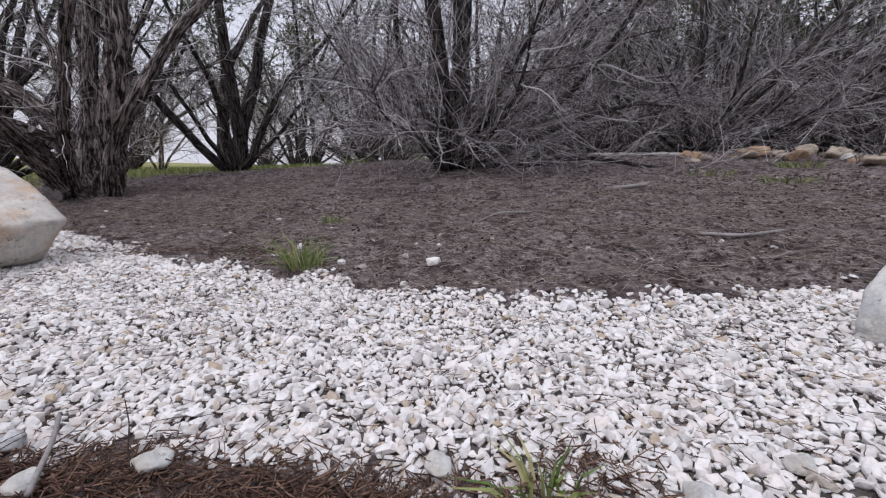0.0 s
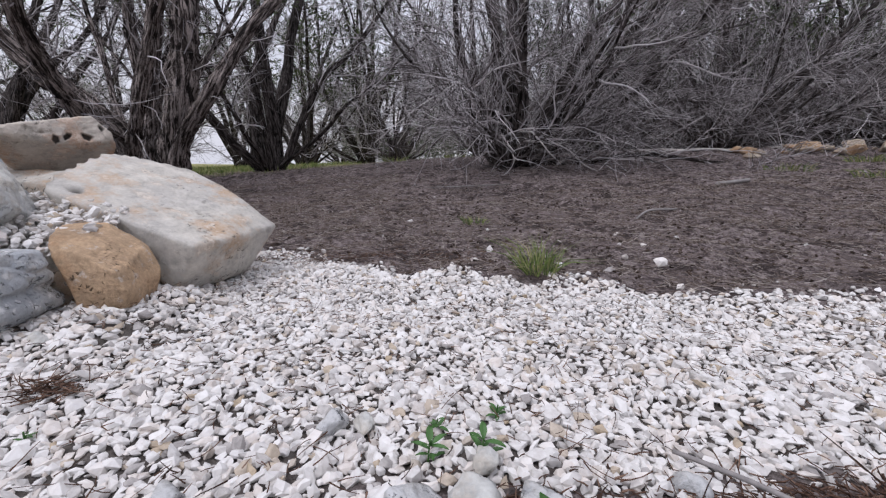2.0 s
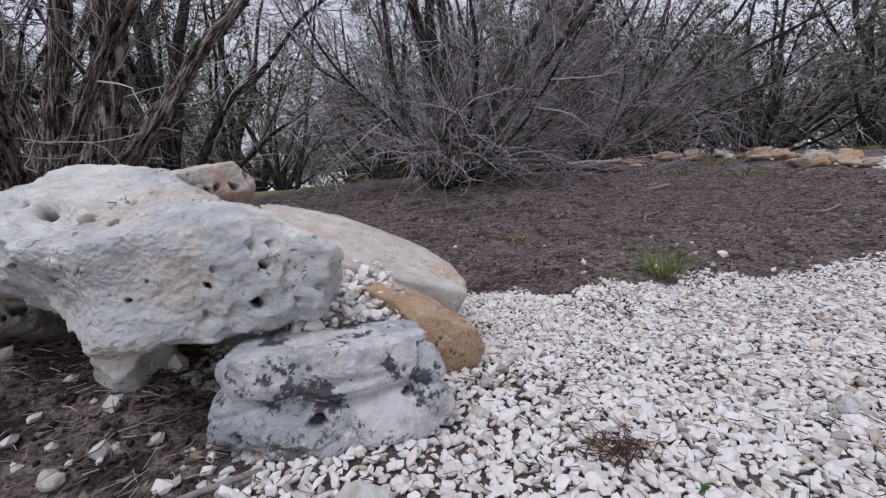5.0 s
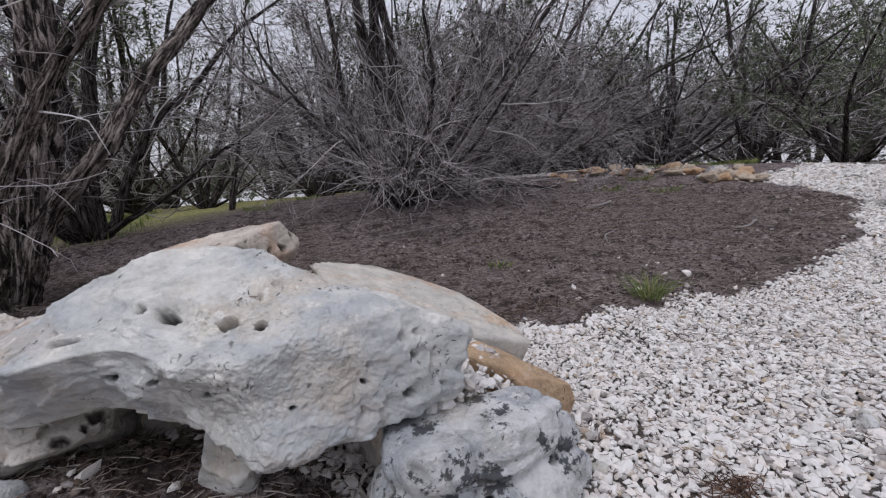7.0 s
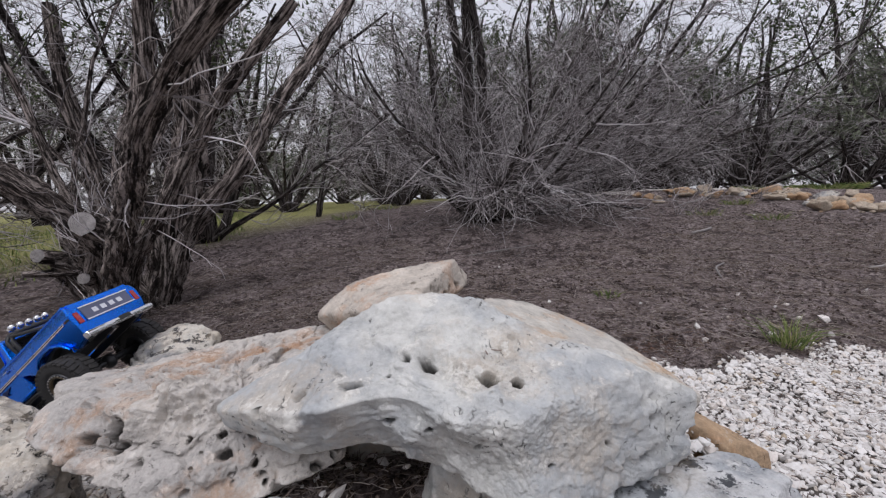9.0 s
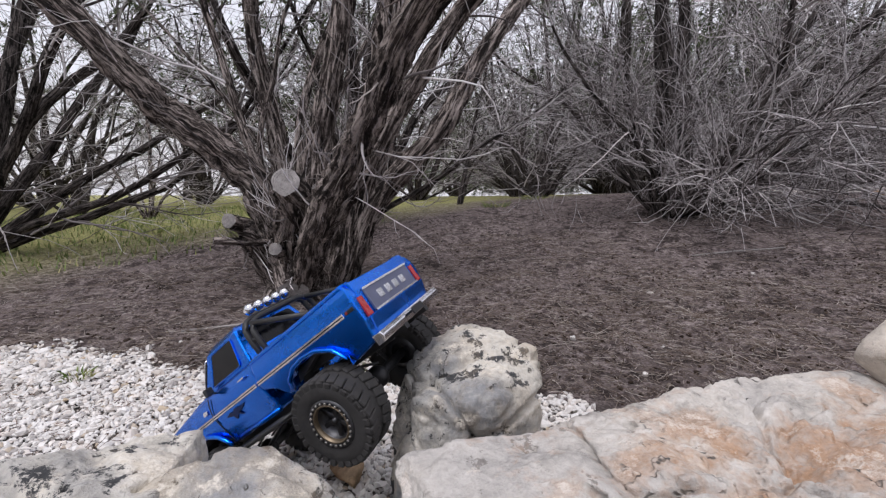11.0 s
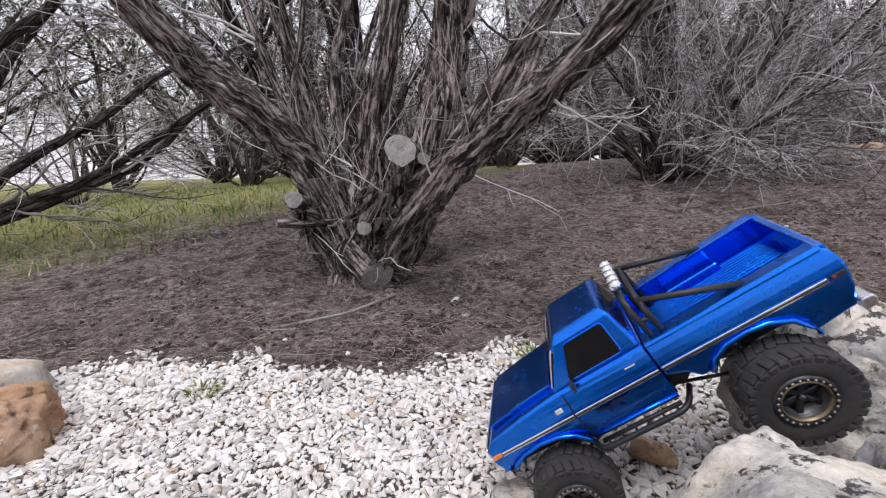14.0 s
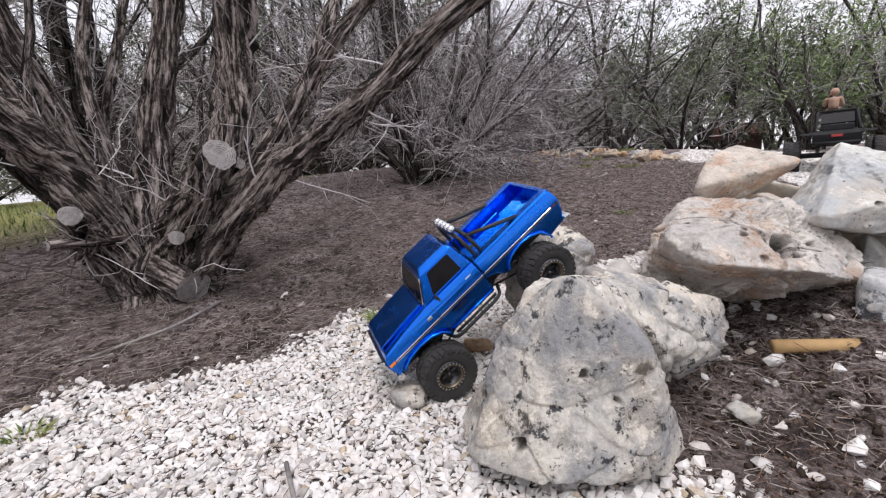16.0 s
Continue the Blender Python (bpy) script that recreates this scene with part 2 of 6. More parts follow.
def ground_z(x, y):
    """Height of the ground: level gravel, rising gently towards the wood."""
    x, y = np.asarray(x, float), np.asarray(y, float)
    r = np.hypot(x, y)
    k = np.minimum(1, 5.5 / np.maximum(r, 1e-6))
    p = 0.075 * x * k + 0.115 * y * k - 0.11
    b = -0.05 * smooth01(-2.2, -2.8, x)
    w = np.where(x < -2.2, 0.03, 0.05)
    h = b + 0.5 * ((p - b) + np.sqrt((p - b) ** 2 + w ** 2)) - w * 0.2
    return h + 0.012 * np.sin(2.3 * x + 1.1 * y) * np.sin(1.7 * y - 0.6 * x) * smooth01(1.2, 2.5, y)


# gravel: a winding bed; its far edge, as y over x
EDGE_X = [-6.2, -5.0, -3.9, -3.67, -3.45, -3.18, -2.96, -2.68, -2.5, -2.2, -1.6, -1.3, -1.05, -0.84, -0.65, -0.42, -0.1, 0.1, 0.7, 1.2, 1.8, 2.3, 2.6, 3.0, 3.6, 6.0]
EDGE_Y = [2.5, 2.95, 2.90, 2.90, 2.78, 2.60, 2.50, 2.48, 2.33, 2.15, 1.82, 1.70, 1.55, 1.39, 1.31, 1.24, 1.13, 1.06, 1.05, 1.12, 1.26, 1.33, 1.55, 2.20, 2.50, 2.2]


def in_gravel(x, y):
    """How far inside the gravel bed a place lies (negative: outside), in metres."""
    far = np.interp(x, EDGE_X, EDGE_Y) - y
    near = np.where(x < -2.55, y - np.interp(x, [-6.2, -5.2, -3.3, -2.9, -2.7], [2.3, 1.5, 1.25, 1.36, 1.62]),
                    y - np.interp(x, [-2.45, -2.2, -1.95, -1.8, -1.1, -1.0, -0.5, 0.0, 0.2, 0.4, 3], [0.62, 0.5, 0.44, 0.40, 0.3, 0.45, 0.47, 0.45, 0.40, 0.30, 0.1]))
    bare = np.minimum(np.minimum(x + 2.9, -1.84 - x), np.minimum(y - 0.70, 1.58 - y))     # dark earth under the pile
    near = np.minimum(near, -bare)
    return np.minimum(far, near)


def graded(lo, hi, step, far):
    a = np.arange(lo, hi + 1e-6, step)
    out = []
    d = step
    x = hi
    while x < far:
        d *= 1.25
        x += d
        out.append(x)
    left = [lo - (v - hi) for v in out][::-1]
    return np.array(left + a.tolist() + out)


xs, ys = graded(-4.6, 3.6, 0.05, 90), graded(0.0, 4.4, 0.05, 90)
gx, gy = np.meshgrid(xs, ys)
gz = ground_z(gx, gy)
lump = np.array([noise.fractal((a * 5, b * 5, 0), 0.9, 2.0, 5) for a, b in zip(gx.ravel(), gy.ravel())]).reshape(gx.shape)
fine_zone = (np.abs(gx + 0.5) < 5) & (gy > -0.5) & (gy < 5)
gz = gz + np.where(fine_zone, lump * np.where(in_gravel(gx, gy) > 0, 0.018, 0.034), 0) - 0.008
# packed earth below the big boulders
gz = gz + 0.15 * np.exp(-(((gx + 2.2) / 0.36) ** 2 + ((gy - 1.2) / 0.19) ** 2))
# gravel heaped against the foot of the pile
gz = gz + 0.045 * np.exp(-(((gx + 1.65) / 0.3) ** 2 + ((gy - 0.84) / 0.15) ** 2)) + 0.045 * np.exp(-(((gx + 1.41) / 0.12) ** 2 + ((gy - 1.0) / 0.13) ** 2))
nx_ = len(xs)
quads = [(j * nx_ + i, j * nx_ + i + 1, (j + 1) * nx_ + i + 1, (j + 1) * nx_ + i) for j in range(len(ys) - 1) for i in range(nx_ - 1)]

M_SOIL, nt_, b_ = material("needle_covered_soil")
v_ = coords(nt_)
s1, s2, s3 = noise_tex(nt_, v_, 3.0, 5, 0.65), noise_tex(nt_, v_, 38, 6, 0.7), noise_tex(nt_, v_, 160, 4, 0.7)
sc = ramp(nt_, mixc(nt_, 0.4, s2, s3), [(0.38, (0.022, 0.016, 0.015)), (0.48, (0.138, 0.110, 0.106)), (0.58, (0.41, 0.35, 0.335))])
sc = mixc(nt_, ramp(nt_, s1, [(0.46, G3(0)), (0.62, G3(0.55))]), sc, (0.185, 0.150, 0.143))
sc = mixc(nt_, ramp(nt_, noise_tex(nt_, v_, 9.0, 6, 0.7), [(0.50, G3(0)), (0.60, G3(0.8))]), sc, (0.034, 0.026, 0.024))
sep = nt_.nodes.new("ShaderNodeSeparateXYZ")
link(nt_, v_, sep.inputs[0])
yy = nt_.nodes.new("ShaderNodeMath")
yy.operation = "ADD"
link(nt_, sep.outputs[1], yy.inputs[0])
lawn_n = nt_.nodes.new("ShaderNodeMath")
lawn_n.operation = "MULTIPLY"
lawn_n.inputs[1].default_value = 3.0
link(nt_, noise_tex(nt_, v_, 0.5, 4), lawn_n.inputs[0])
link(nt_, lawn_n.outputs[0], yy.inputs[1])
xm = nt_.nodes.new("ShaderNodeMath")
xm.operation = "MULTIPLY_ADD"
xm.inputs[1].default_value = -0.55
link(nt_, sep.outputs[0], xm.inputs[0])
link(nt_, yy.outputs[0], xm.inputs[2])
lawn_f = nt_.nodes.new("ShaderNodeMapRange")
lawn_f.inputs["From Min"].default_value, lawn_f.inputs["From Max"].default_value = 7.9, 9.8
link(nt_, xm.outputs[0], lawn_f.inputs["Value"])
lawn_c = ramp(nt_, s2, [(0.35, (0.13, 0.12, 0.06)), (0.5, (0.28, 0.275, 0.11)), (0.65, (0.44, 0.42, 0.19))])
bed_at = nt_.nodes.new("ShaderNodeAttribute")
bed_at.attribute_name = "gravel_bed"
dust = ramp(nt_, s2, [(0.3, (0.065, 0.056, 0.05)), (0.7, (0.21, 0.187, 0.17))])
link(nt_, mixc(nt_, bed_at.outputs["Fac"], mixc(nt_, lawn_f.outputs[0], sc, lawn_c), dust), b_.inputs["Base Color"])
b_.inputs["Roughness"].default_value = 0.97
b_.inputs["Specular IOR Level"].default_value = 0.1
bump(nt_, b_, mixc(nt_, 0.5, s2, s3), 1.0, 0.022)
ground = mesh_object("ground", np.stack([gx.ravel(), gy.ravel(), gz.ravel()], 1), quads, M_SOIL)
bed_in = ground.data.attributes.new("gravel_bed", "FLOAT", "POINT")
bed_in.data.foreach_set("value", np.clip(in_gravel(gx.ravel(), gy.ravel()) / 0.08, 0, 1).astype(np.float32))
tagged(ground, "dark soil strewn with dry juniper needles, turning to lawn", "ground", kind="structure")


def ground_at(x, y):
    """Height of the ground sheet itself."""
    i, j = int(np.clip(np.searchsorted(xs, x) - 1, 0, len(xs) - 2)), int(np.clip(np.searchsorted(ys, y) - 1, 0, len(ys) - 2))
    u, v = (x - xs[i]) / (xs[i + 1] - xs[i]), (y - ys[j]) / (ys[j + 1] - ys[j])
    return (1 - v) * ((1 - u) * gz[j, i] + u * gz[j, i + 1]) + v * ((1 - u) * gz[j + 1, i] + u * gz[j + 1, i + 1])


def ground_many(x, y):
    i = np.clip(np.searchsorted(xs, x) - 1, 0, len(xs) - 2)
    j = np.clip(np.searchsorted(ys, y) - 1, 0, len(ys) - 2)
    u, v = (x - xs[i]) / (xs[i + 1] - xs[i]), (y - ys[j]) / (ys[j + 1] - ys[j])
    return (1 - v) * ((1 - u) * gz[j, i] + u * gz[j, i + 1]) + v * ((1 - u) * gz[j + 1, i] + u * gz[j + 1, i + 1])


# ---- pebbles ----
def ico(level):
    bm = bmesh.new()
    bmesh.ops.create_icosphere(bm, subdivisions=level, radius=1)
    v = np.array([p.co[:] for p in bm.verts])
    f = np.array([[q.index for q in p.verts] for p in bm.faces])
    bm.free()
    return v, f


def pebble_shapes(level, count, rough):
    """Broken stone chips: a few flat facets each, with blunt edges."""
    base, f = ico(level)
    out = []
    for k in range(count):
        r = np.random.default_rng(40 + k)
        n = r.normal(0, 1, (10, 3))
        n /= np.linalg.norm(n, axis=1, keepdims=True)
        q = np.clip(base @ n.T, 0.02, None) / r.uniform(0.55, 1.0, 10)
        rad = np.minimum((q ** 24).sum(1) ** (-1 / 24), 1.35)
        d = np.array([noise.noise(Vector(p) * 1.4 + Vector((k * 7.3, 0, 0))) for p in base])
        out.append(base * (rad * (1.12 + rough * d))[:, None])
    return out, f


def turns(n, tilt):
    """Random rotations: any heading, tilted by some radians."""
    a, b, c = rng.uniform(0, 2 * np.pi, n), rng.normal(0, tilt, n), rng.normal(0, tilt, n)
    ca, sa, cb, sb, cc, s_c = np.cos(a), np.sin(a), np.cos(b), np.sin(b), np.cos(c), np.sin(c)
    z0 = np.zeros(n)
    o = np.ones(n)
    rz = np.stack([ca, -sa, z0, sa, ca, z0, z0, z0, o], 1).reshape(n, 3, 3)
    rx = np.stack([o, z0, z0, z0, cb, -sb, z0, sb, cb], 1).reshape(n, 3, 3)
    ry = np.stack([cc, z0, s_c, z0, o, z0, -s_c, z0, cc], 1).reshape(n, 3, 3)
    return rz @ rx @ ry


def scatter(shapes, faces, pos, size, rot):
    """Many pieces in one mesh: vertex and face arrays."""
    n = len(pos)
    which = rng.integers(0, len(shapes), n)
    sv = np.array(shapes)[which]                                  # n, v, 3
    v = np.einsum("nij,nvj->nvi", rot, sv * size[:, None, :]) + pos[:, None, :]
    k = sv.shape[1]
    f = faces[None] + (np.arange(n) * k)[:, None, None]
    return v.reshape(-1, 3), f.reshape(-1, faces.shape[1])


def fast_mesh(name, v, f, mat, parent=None, smooth=True):
    me = bpy.data.meshes.new(name)
    n = f.shape[1]
    me.vertices.add(len(v))
    me.vertices.foreach_set("co", np.asarray(v, np.float32).ravel())
    me.loops.add(f.size)
    me.loops.foreach_set("vertex_index", f.astype(np.int32).ravel())
    me.polygons.add(len(f))
    me.polygons.foreach_set("loop_start", np.arange(0, f.size, n, dtype=np.int32))
    me.polygons.foreach_set("loop_total", np.full(len(f), n, dtype=np.int32))
    me.polygons.foreach_set("use_smooth", np.full(len(f), smooth))
    me.materials.append(mat)
    me.update(calc_edges=True)
    ob = new(name, me)
    ob.parent = parent
    return ob


def grid_points(x0, x1, y0, y1, s):
    gx_, gy_ = np.meshgrid(np.arange(x0, x1, s), np.arange(y0, y1, s * 0.87))
    gx_[1::2] += s / 2
    p = np.stack([gx_.ravel(), gy_.ravel()], 1)
    return p + rng.uniform(-0.4 * s, 0.4 * s, p.shape)


def bed(points, half, shapes, faces, edge=0.07, lift=0.0):
    n_ = np.array([noise.noise((a * 4.0, b * 4.0, 3.0)) for a, b in points])
    n2_ = np.array([noise.noise((a * 14.0, b * 14.0, 8.0)) for a, b in points])
    d = in_gravel(points[:, 0], points[:, 1]) + 0.10 * n_ + 0.05 * n2_
    keep = rng.uniform(0, 1, len(points)) < np.clip(0.5 + d / edge, 0.0, 1.0)
    # bare, needle-strewn patches
    keep &= ~((n_ < -0.66) & (rng.uniform(0, 1, len(points)) < 0.35))
    points = points[keep]
    n = len(points)
    a = half * np.exp(rng.normal(0, 0.25, n))
    size = np.stack([a, a * rng.uniform(0.58, 0.92, n), a * rng.uniform(0.36, 0.62, n)], 1)
    z = ground_many(points[:, 0], points[:, 1]) + size[:, 2] * rng.uniform(0.2, 1.15, n) + lift
    return scatter(shapes, faces, np.column_stack([points, z]), size, turns(n, 0.45))


near_shapes, near_faces = pebble_shapes(1, 28, 0.3)
far_shapes, far_faces = pebble_shapes(1, 16, 0.3)


def join_zones(zones):
    gv, gf, off = [], [], 0
    for v_z, f_z in zones:
        gv.append(v_z), gf.append(f_z + off)
        off += len(v_z)
    return np.concatenate(gv), np.concatenate(gf)


gravel = fast_mesh("gravel", *join_zones([bed(grid_points(-2.1, 1.0, 0.36, 0.72, 0.0118), 0.0083, near_shapes, near_faces),
                                          bed(grid_points(-3.7, -2.6, 1.5, 2.15, 0.0108), 0.0080, near_shapes, near_faces)]), M_PEBBLE, None, False)
tagged(gravel, "bed of rounded white limestone pebbles", "gravel", kind="stuff")
gravel_far = fast_mesh("gravel", *join_zones([bed(grid_points(-2.1, 1.0, 0.72, 1.95, 0.0122), 0.0085, far_shapes, far_faces),
                                              bed(grid_points(1.0, 2.6, 0.3, 2.4, 0.0185), 0.012, far_shapes, far_faces),
                                              bed(grid_points(2.6, 4.8, 0.3, 2.7, 0.027), 0.017, far_shapes, far_faces),
                                              bed(grid_points(-2.6, -2.1, 1.3, 2.5, 0.0116), 0.0086, far_shapes, far_faces),
                                              bed(grid_points(-4.6, -2.6, 2.15, 3.1, 0.0116), 0.0086, far_shapes, far_faces),
                                              bed(grid_points(-6.2, -4.6, 1.1, 3.2, 0.026), 0.016, far_shapes, far_faces),
                                              bed(grid_points(-4.6, -3.7, 1.3, 2.15, 0.0116), 0.0086, far_shapes, far_faces),
                                              bed(grid_points(-3.7, -2.6, 1.2, 1.5, 0.0116), 0.0086, far_shapes, far_faces),
                                              bed(grid_points(-0.1, 1.0, 0.2, 0.36, 0.0138), 0.0090, far_shapes, far_faces)]), M_PEBBLE, None, False)
tagged(gravel_far, "white limestone pebbles along the edge of the bed", "gravel", kind="stuff")

# ---- boulders ----
def boulder(name, corners, mat, label, seed, rough=0.012, level=5, soft=44, holes=(), strata=0.0, cracks=0.0, group="", chips=14, scallop=0.5, scoops=()):
    """A boulder: a hull round its corners with chipped edges, scalloped dents, cracks and holes.
    holes, scoops: (x, y, z, radius, depth), sharp and gentle. strata: depth of level bedding grooves."""
    centre = np.mean(corners, axis=0)
    bm = bmesh.new()
    for c in corners:
        bm.verts.new(Vector(c) - Vector(centre))
    bmesh.ops.convex_hull(bm, input=bm.verts)
    bm.normal_update()
    planes = []
    for f in bm.faces:
        n, d = np.array(f.normal[:]), f.normal.dot(f.verts[0].co)
        if d < 0:
            n, d = -n, -d
        if d > 1e-4 and f.calc_area() > 1e-6:
            planes.append((n, max(d, 0.012)))
    bm.free()
    cr = np.random.default_rng(seed)
    pts = np.array(corners) - centre
    for n in unit_rows(cr.normal(0, 1, (chips, 3))):
        d = float((pts @ n).max())
        planes.append((n, max(0.012, d * cr.uniform(0.90, 0.965))))
    N = np.array([p[0] for p in planes])
    D = np.array([p[1] for p in planes])
    dirs, faces = ico(level)
    q = np.clip(dirs @ N.T, 0, None) / D * 0.985
    top = q.max(1)
    r = ((q / top[:, None]) ** soft).sum(1) ** (-1.0 / soft) / top
    v = dirs * r[:, None]
    size = float(np.ptp(v, axis=0).max())
    off = Vector((seed * 11.3, seed * 4.7, seed * 2.9))
    disp = np.zeros(len(v))
    for i, p in enumerate(v):
        s = Vector(p)
        zone = min(1.0, max(0.0, 0.45 + 1.5 * noise.noise(s * 4.2 + off)))
        a = noise.fractal(s * (2.4 / size) + off, 1.0, 2.0, 3)
        b = noise.fractal(s * 15 + off, 0.8, 2.1, 5)
        e = noise.fractal(s * 60 + off, 0.5, 2.2, 3)
        h = a * 0.9 + b * 0.85 * (0.45 + zone) + e * 0.22
        warp = s + noise.noise_vector(s * 11 + off) * 0.02
        c0 = noise.voronoi(warp * 11 + off, distance_metric="DISTANCE")[0]
        c1 = noise.voronoi(warp * 27 - off, distance_metric="DISTANCE")[0]
        h -= scallop * zone * (max(0.0, 0.75 - c0[0]) * 2.2 + max(0.0, 0.6 - c1[0]) * 1.5 * zone)
        if c1[0] < 0.2 and noise.noise(s * 6 - off) > 0.12:
            h -= 1.1
        if cracks:
            g = noise.voronoi(warp * 6.5 + off * 2, distance_metric="DISTANCE")[0]
            h -= cracks * (1.6 * math.exp(-((g[1] - g[0]) / 0.045) ** 2) + 0.5 * math.exp(-((c0[1] - c0[0]) / 0.06) ** 2) * zone)
        disp[i] = h * rough
        if strata:
            w = s.z + 0.035 * noise.noise(s * 4 + off) + 0.012 * noise.noise(s * 17 + off) + 0.10 * s.x
            disp[i] -= strata * (math.exp(-((w + 0.012) / 0.012) ** 2) + 0.5 * math.exp(-((w - 0.028) / 0.007) ** 2) * zone + 0.35 * max(0.0, math.sin(w * 210)) ** 4 * zone * (w < 0.035))
    v = v + dirs * disp[:, None]
    # how strongly each vertex is darkened as shade inside a hole
    pit = np.zeros(len(v), np.float32)
    for table, hard in ((scoops, False), (holes, True)):
        for hx, hy, hz, hr, hd in table:
            h = np.array((hx, hy, hz)) - centre
            k = np.argmin(((v - h) ** 2).sum(1))
            o = v - v[k]
            dist = np.sqrt((o ** 2).sum(1))
            if hard:
                an = np.arctan2(o[:, 2], o[:, 0] + o[:, 1])
                dist = dist * (1 + 0.22 * np.sin(2 * an + hx * 90) + 0.10 * np.sin(5 * an + hz * 70))
                w = np.clip((1 - dist / hr) * 2.2, 0, 1)
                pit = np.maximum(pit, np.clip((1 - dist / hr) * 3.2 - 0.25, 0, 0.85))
            else:
                w = np.clip(1 - (dist / hr) ** 2, 0, 1) ** 2
            v = v - (N[q[k].argmax()] * 0.8 + dirs[k] * 0.2) * (w * hd)[:, None]
    ob = fast_mesh(name, v, faces, mat)
    if holes:
        ob.data.attributes.new("pit_shade", "FLOAT", "POINT").data.foreach_set("value", pit.astype(np.float32))
    ob.location = centre
    return tagged(ob, label, "boulder", group)


def unit_rows(a):
    return a / np.linalg.norm(a, axis=1, keepdims=True)


ROCKS = "boulders of the rock pile"
boulder("boulder", [(-2.358, 1.267, 0.265), (-2.220, 1.070, 0.317), (-2.200, 1.060, 0.275), (-2.076, 0.988, 0.255), (-1.626, 0.898, 0.299), (-1.661, 0.906, 0.178), (-1.646, 0.890, 0.220),
                               (-2.030, 1.202, 0.440), (-1.920, 1.199, 0.440), (-1.707, 1.057, 0.315), (-1.608, 0.977, 0.230), (-1.920, 0.903, 0.166), (-1.962, 0.931, 0.317), (-1.725, 0.925, 0.342),
                               (-1.754, 0.938, 0.172), (-1.724, 1.191, 0.155), (-2.087, 1.331, 0.255), (-2.251, 1.287, 0.270), (-1.848, 1.101, 0.198)],
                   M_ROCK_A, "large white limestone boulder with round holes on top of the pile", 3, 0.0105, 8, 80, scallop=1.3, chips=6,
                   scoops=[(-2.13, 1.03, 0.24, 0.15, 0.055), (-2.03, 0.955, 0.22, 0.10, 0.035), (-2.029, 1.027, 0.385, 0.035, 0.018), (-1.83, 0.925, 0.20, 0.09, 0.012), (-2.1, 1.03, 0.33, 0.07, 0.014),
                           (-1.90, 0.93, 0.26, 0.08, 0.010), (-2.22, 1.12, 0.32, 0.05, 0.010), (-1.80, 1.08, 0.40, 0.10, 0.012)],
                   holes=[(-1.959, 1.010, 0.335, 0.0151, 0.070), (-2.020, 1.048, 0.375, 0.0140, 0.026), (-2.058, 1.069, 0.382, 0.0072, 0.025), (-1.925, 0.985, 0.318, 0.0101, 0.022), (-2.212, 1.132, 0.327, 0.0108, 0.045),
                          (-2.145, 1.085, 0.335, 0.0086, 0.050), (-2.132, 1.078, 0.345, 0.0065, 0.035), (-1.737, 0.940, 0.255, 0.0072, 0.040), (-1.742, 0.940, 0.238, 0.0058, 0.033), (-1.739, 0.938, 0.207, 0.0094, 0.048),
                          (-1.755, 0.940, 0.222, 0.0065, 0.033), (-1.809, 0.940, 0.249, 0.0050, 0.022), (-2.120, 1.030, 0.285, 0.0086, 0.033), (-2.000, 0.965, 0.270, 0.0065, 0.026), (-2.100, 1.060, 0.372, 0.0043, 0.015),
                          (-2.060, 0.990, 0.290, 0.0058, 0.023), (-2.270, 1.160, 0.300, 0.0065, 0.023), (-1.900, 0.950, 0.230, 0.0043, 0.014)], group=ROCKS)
boulder("boulder", [(-1.241, 1.387, 0.145), (-1.743, 1.434, 0.361), (-1.721, 1.130, 0.265), (-1.325, 1.083, 0.134), (-1.491, 1.500, 0.291), (-1.316, 1.390, 0.201), (-1.305, 1.249, 0.082),
                               (-1.584, 1.124, 0.222), (-1.649, 1.129, 0.180), (-1.610, 1.526, 0.093), (-1.334, 1.406, 0.072), (-1.345, 1.118, 0.079), (-1.31, 1.34, 0.01), (-1.40, 1.12, 0.01), (-1.40, 1.44, 0.0)],
                    M_ROCK_B, "smooth cream limestone slab leaning down to the gravel", 5, 0.0060, 6, 60, scallop=0.25, chips=10, holes=[(-1.66, 1.17, 0.24, 0.014, 0.02)], group=ROCKS)
boulder("boulder", [(-1.773, 1.442, 0.464), (-1.737, 1.455, 0.390), (-1.796, 1.413, 0.371), (-2.154, 1.532, 0.332), (-2.042, 1.529, 0.314), (-1.835, 1.541, 0.285), (-2.036, 1.510, 0.418),
                               (-2.001, 1.414, 0.286), (-1.991, 1.256, 0.403), (-1.915, 1.320, 0.403), (-1.749, 1.480, 0.369), (-2.085, 1.497, 0.283), (-1.824, 1.388, 0.423)],
                     M_ROCK_F, "flat rust-stained limestone lying across two boulders", 7, 0.0075, 7, 18,
                     holes=[(-1.75, 1.36, 0.42, 0.012, 0.02), (-1.78, 1.34, 0.40, 0.010, 0.02), (-1.735, 1.39, 0.44, 0.009, 0.015), (-1.8, 1.33, 0.37, 0.012, 0.015)], group=ROCKS)
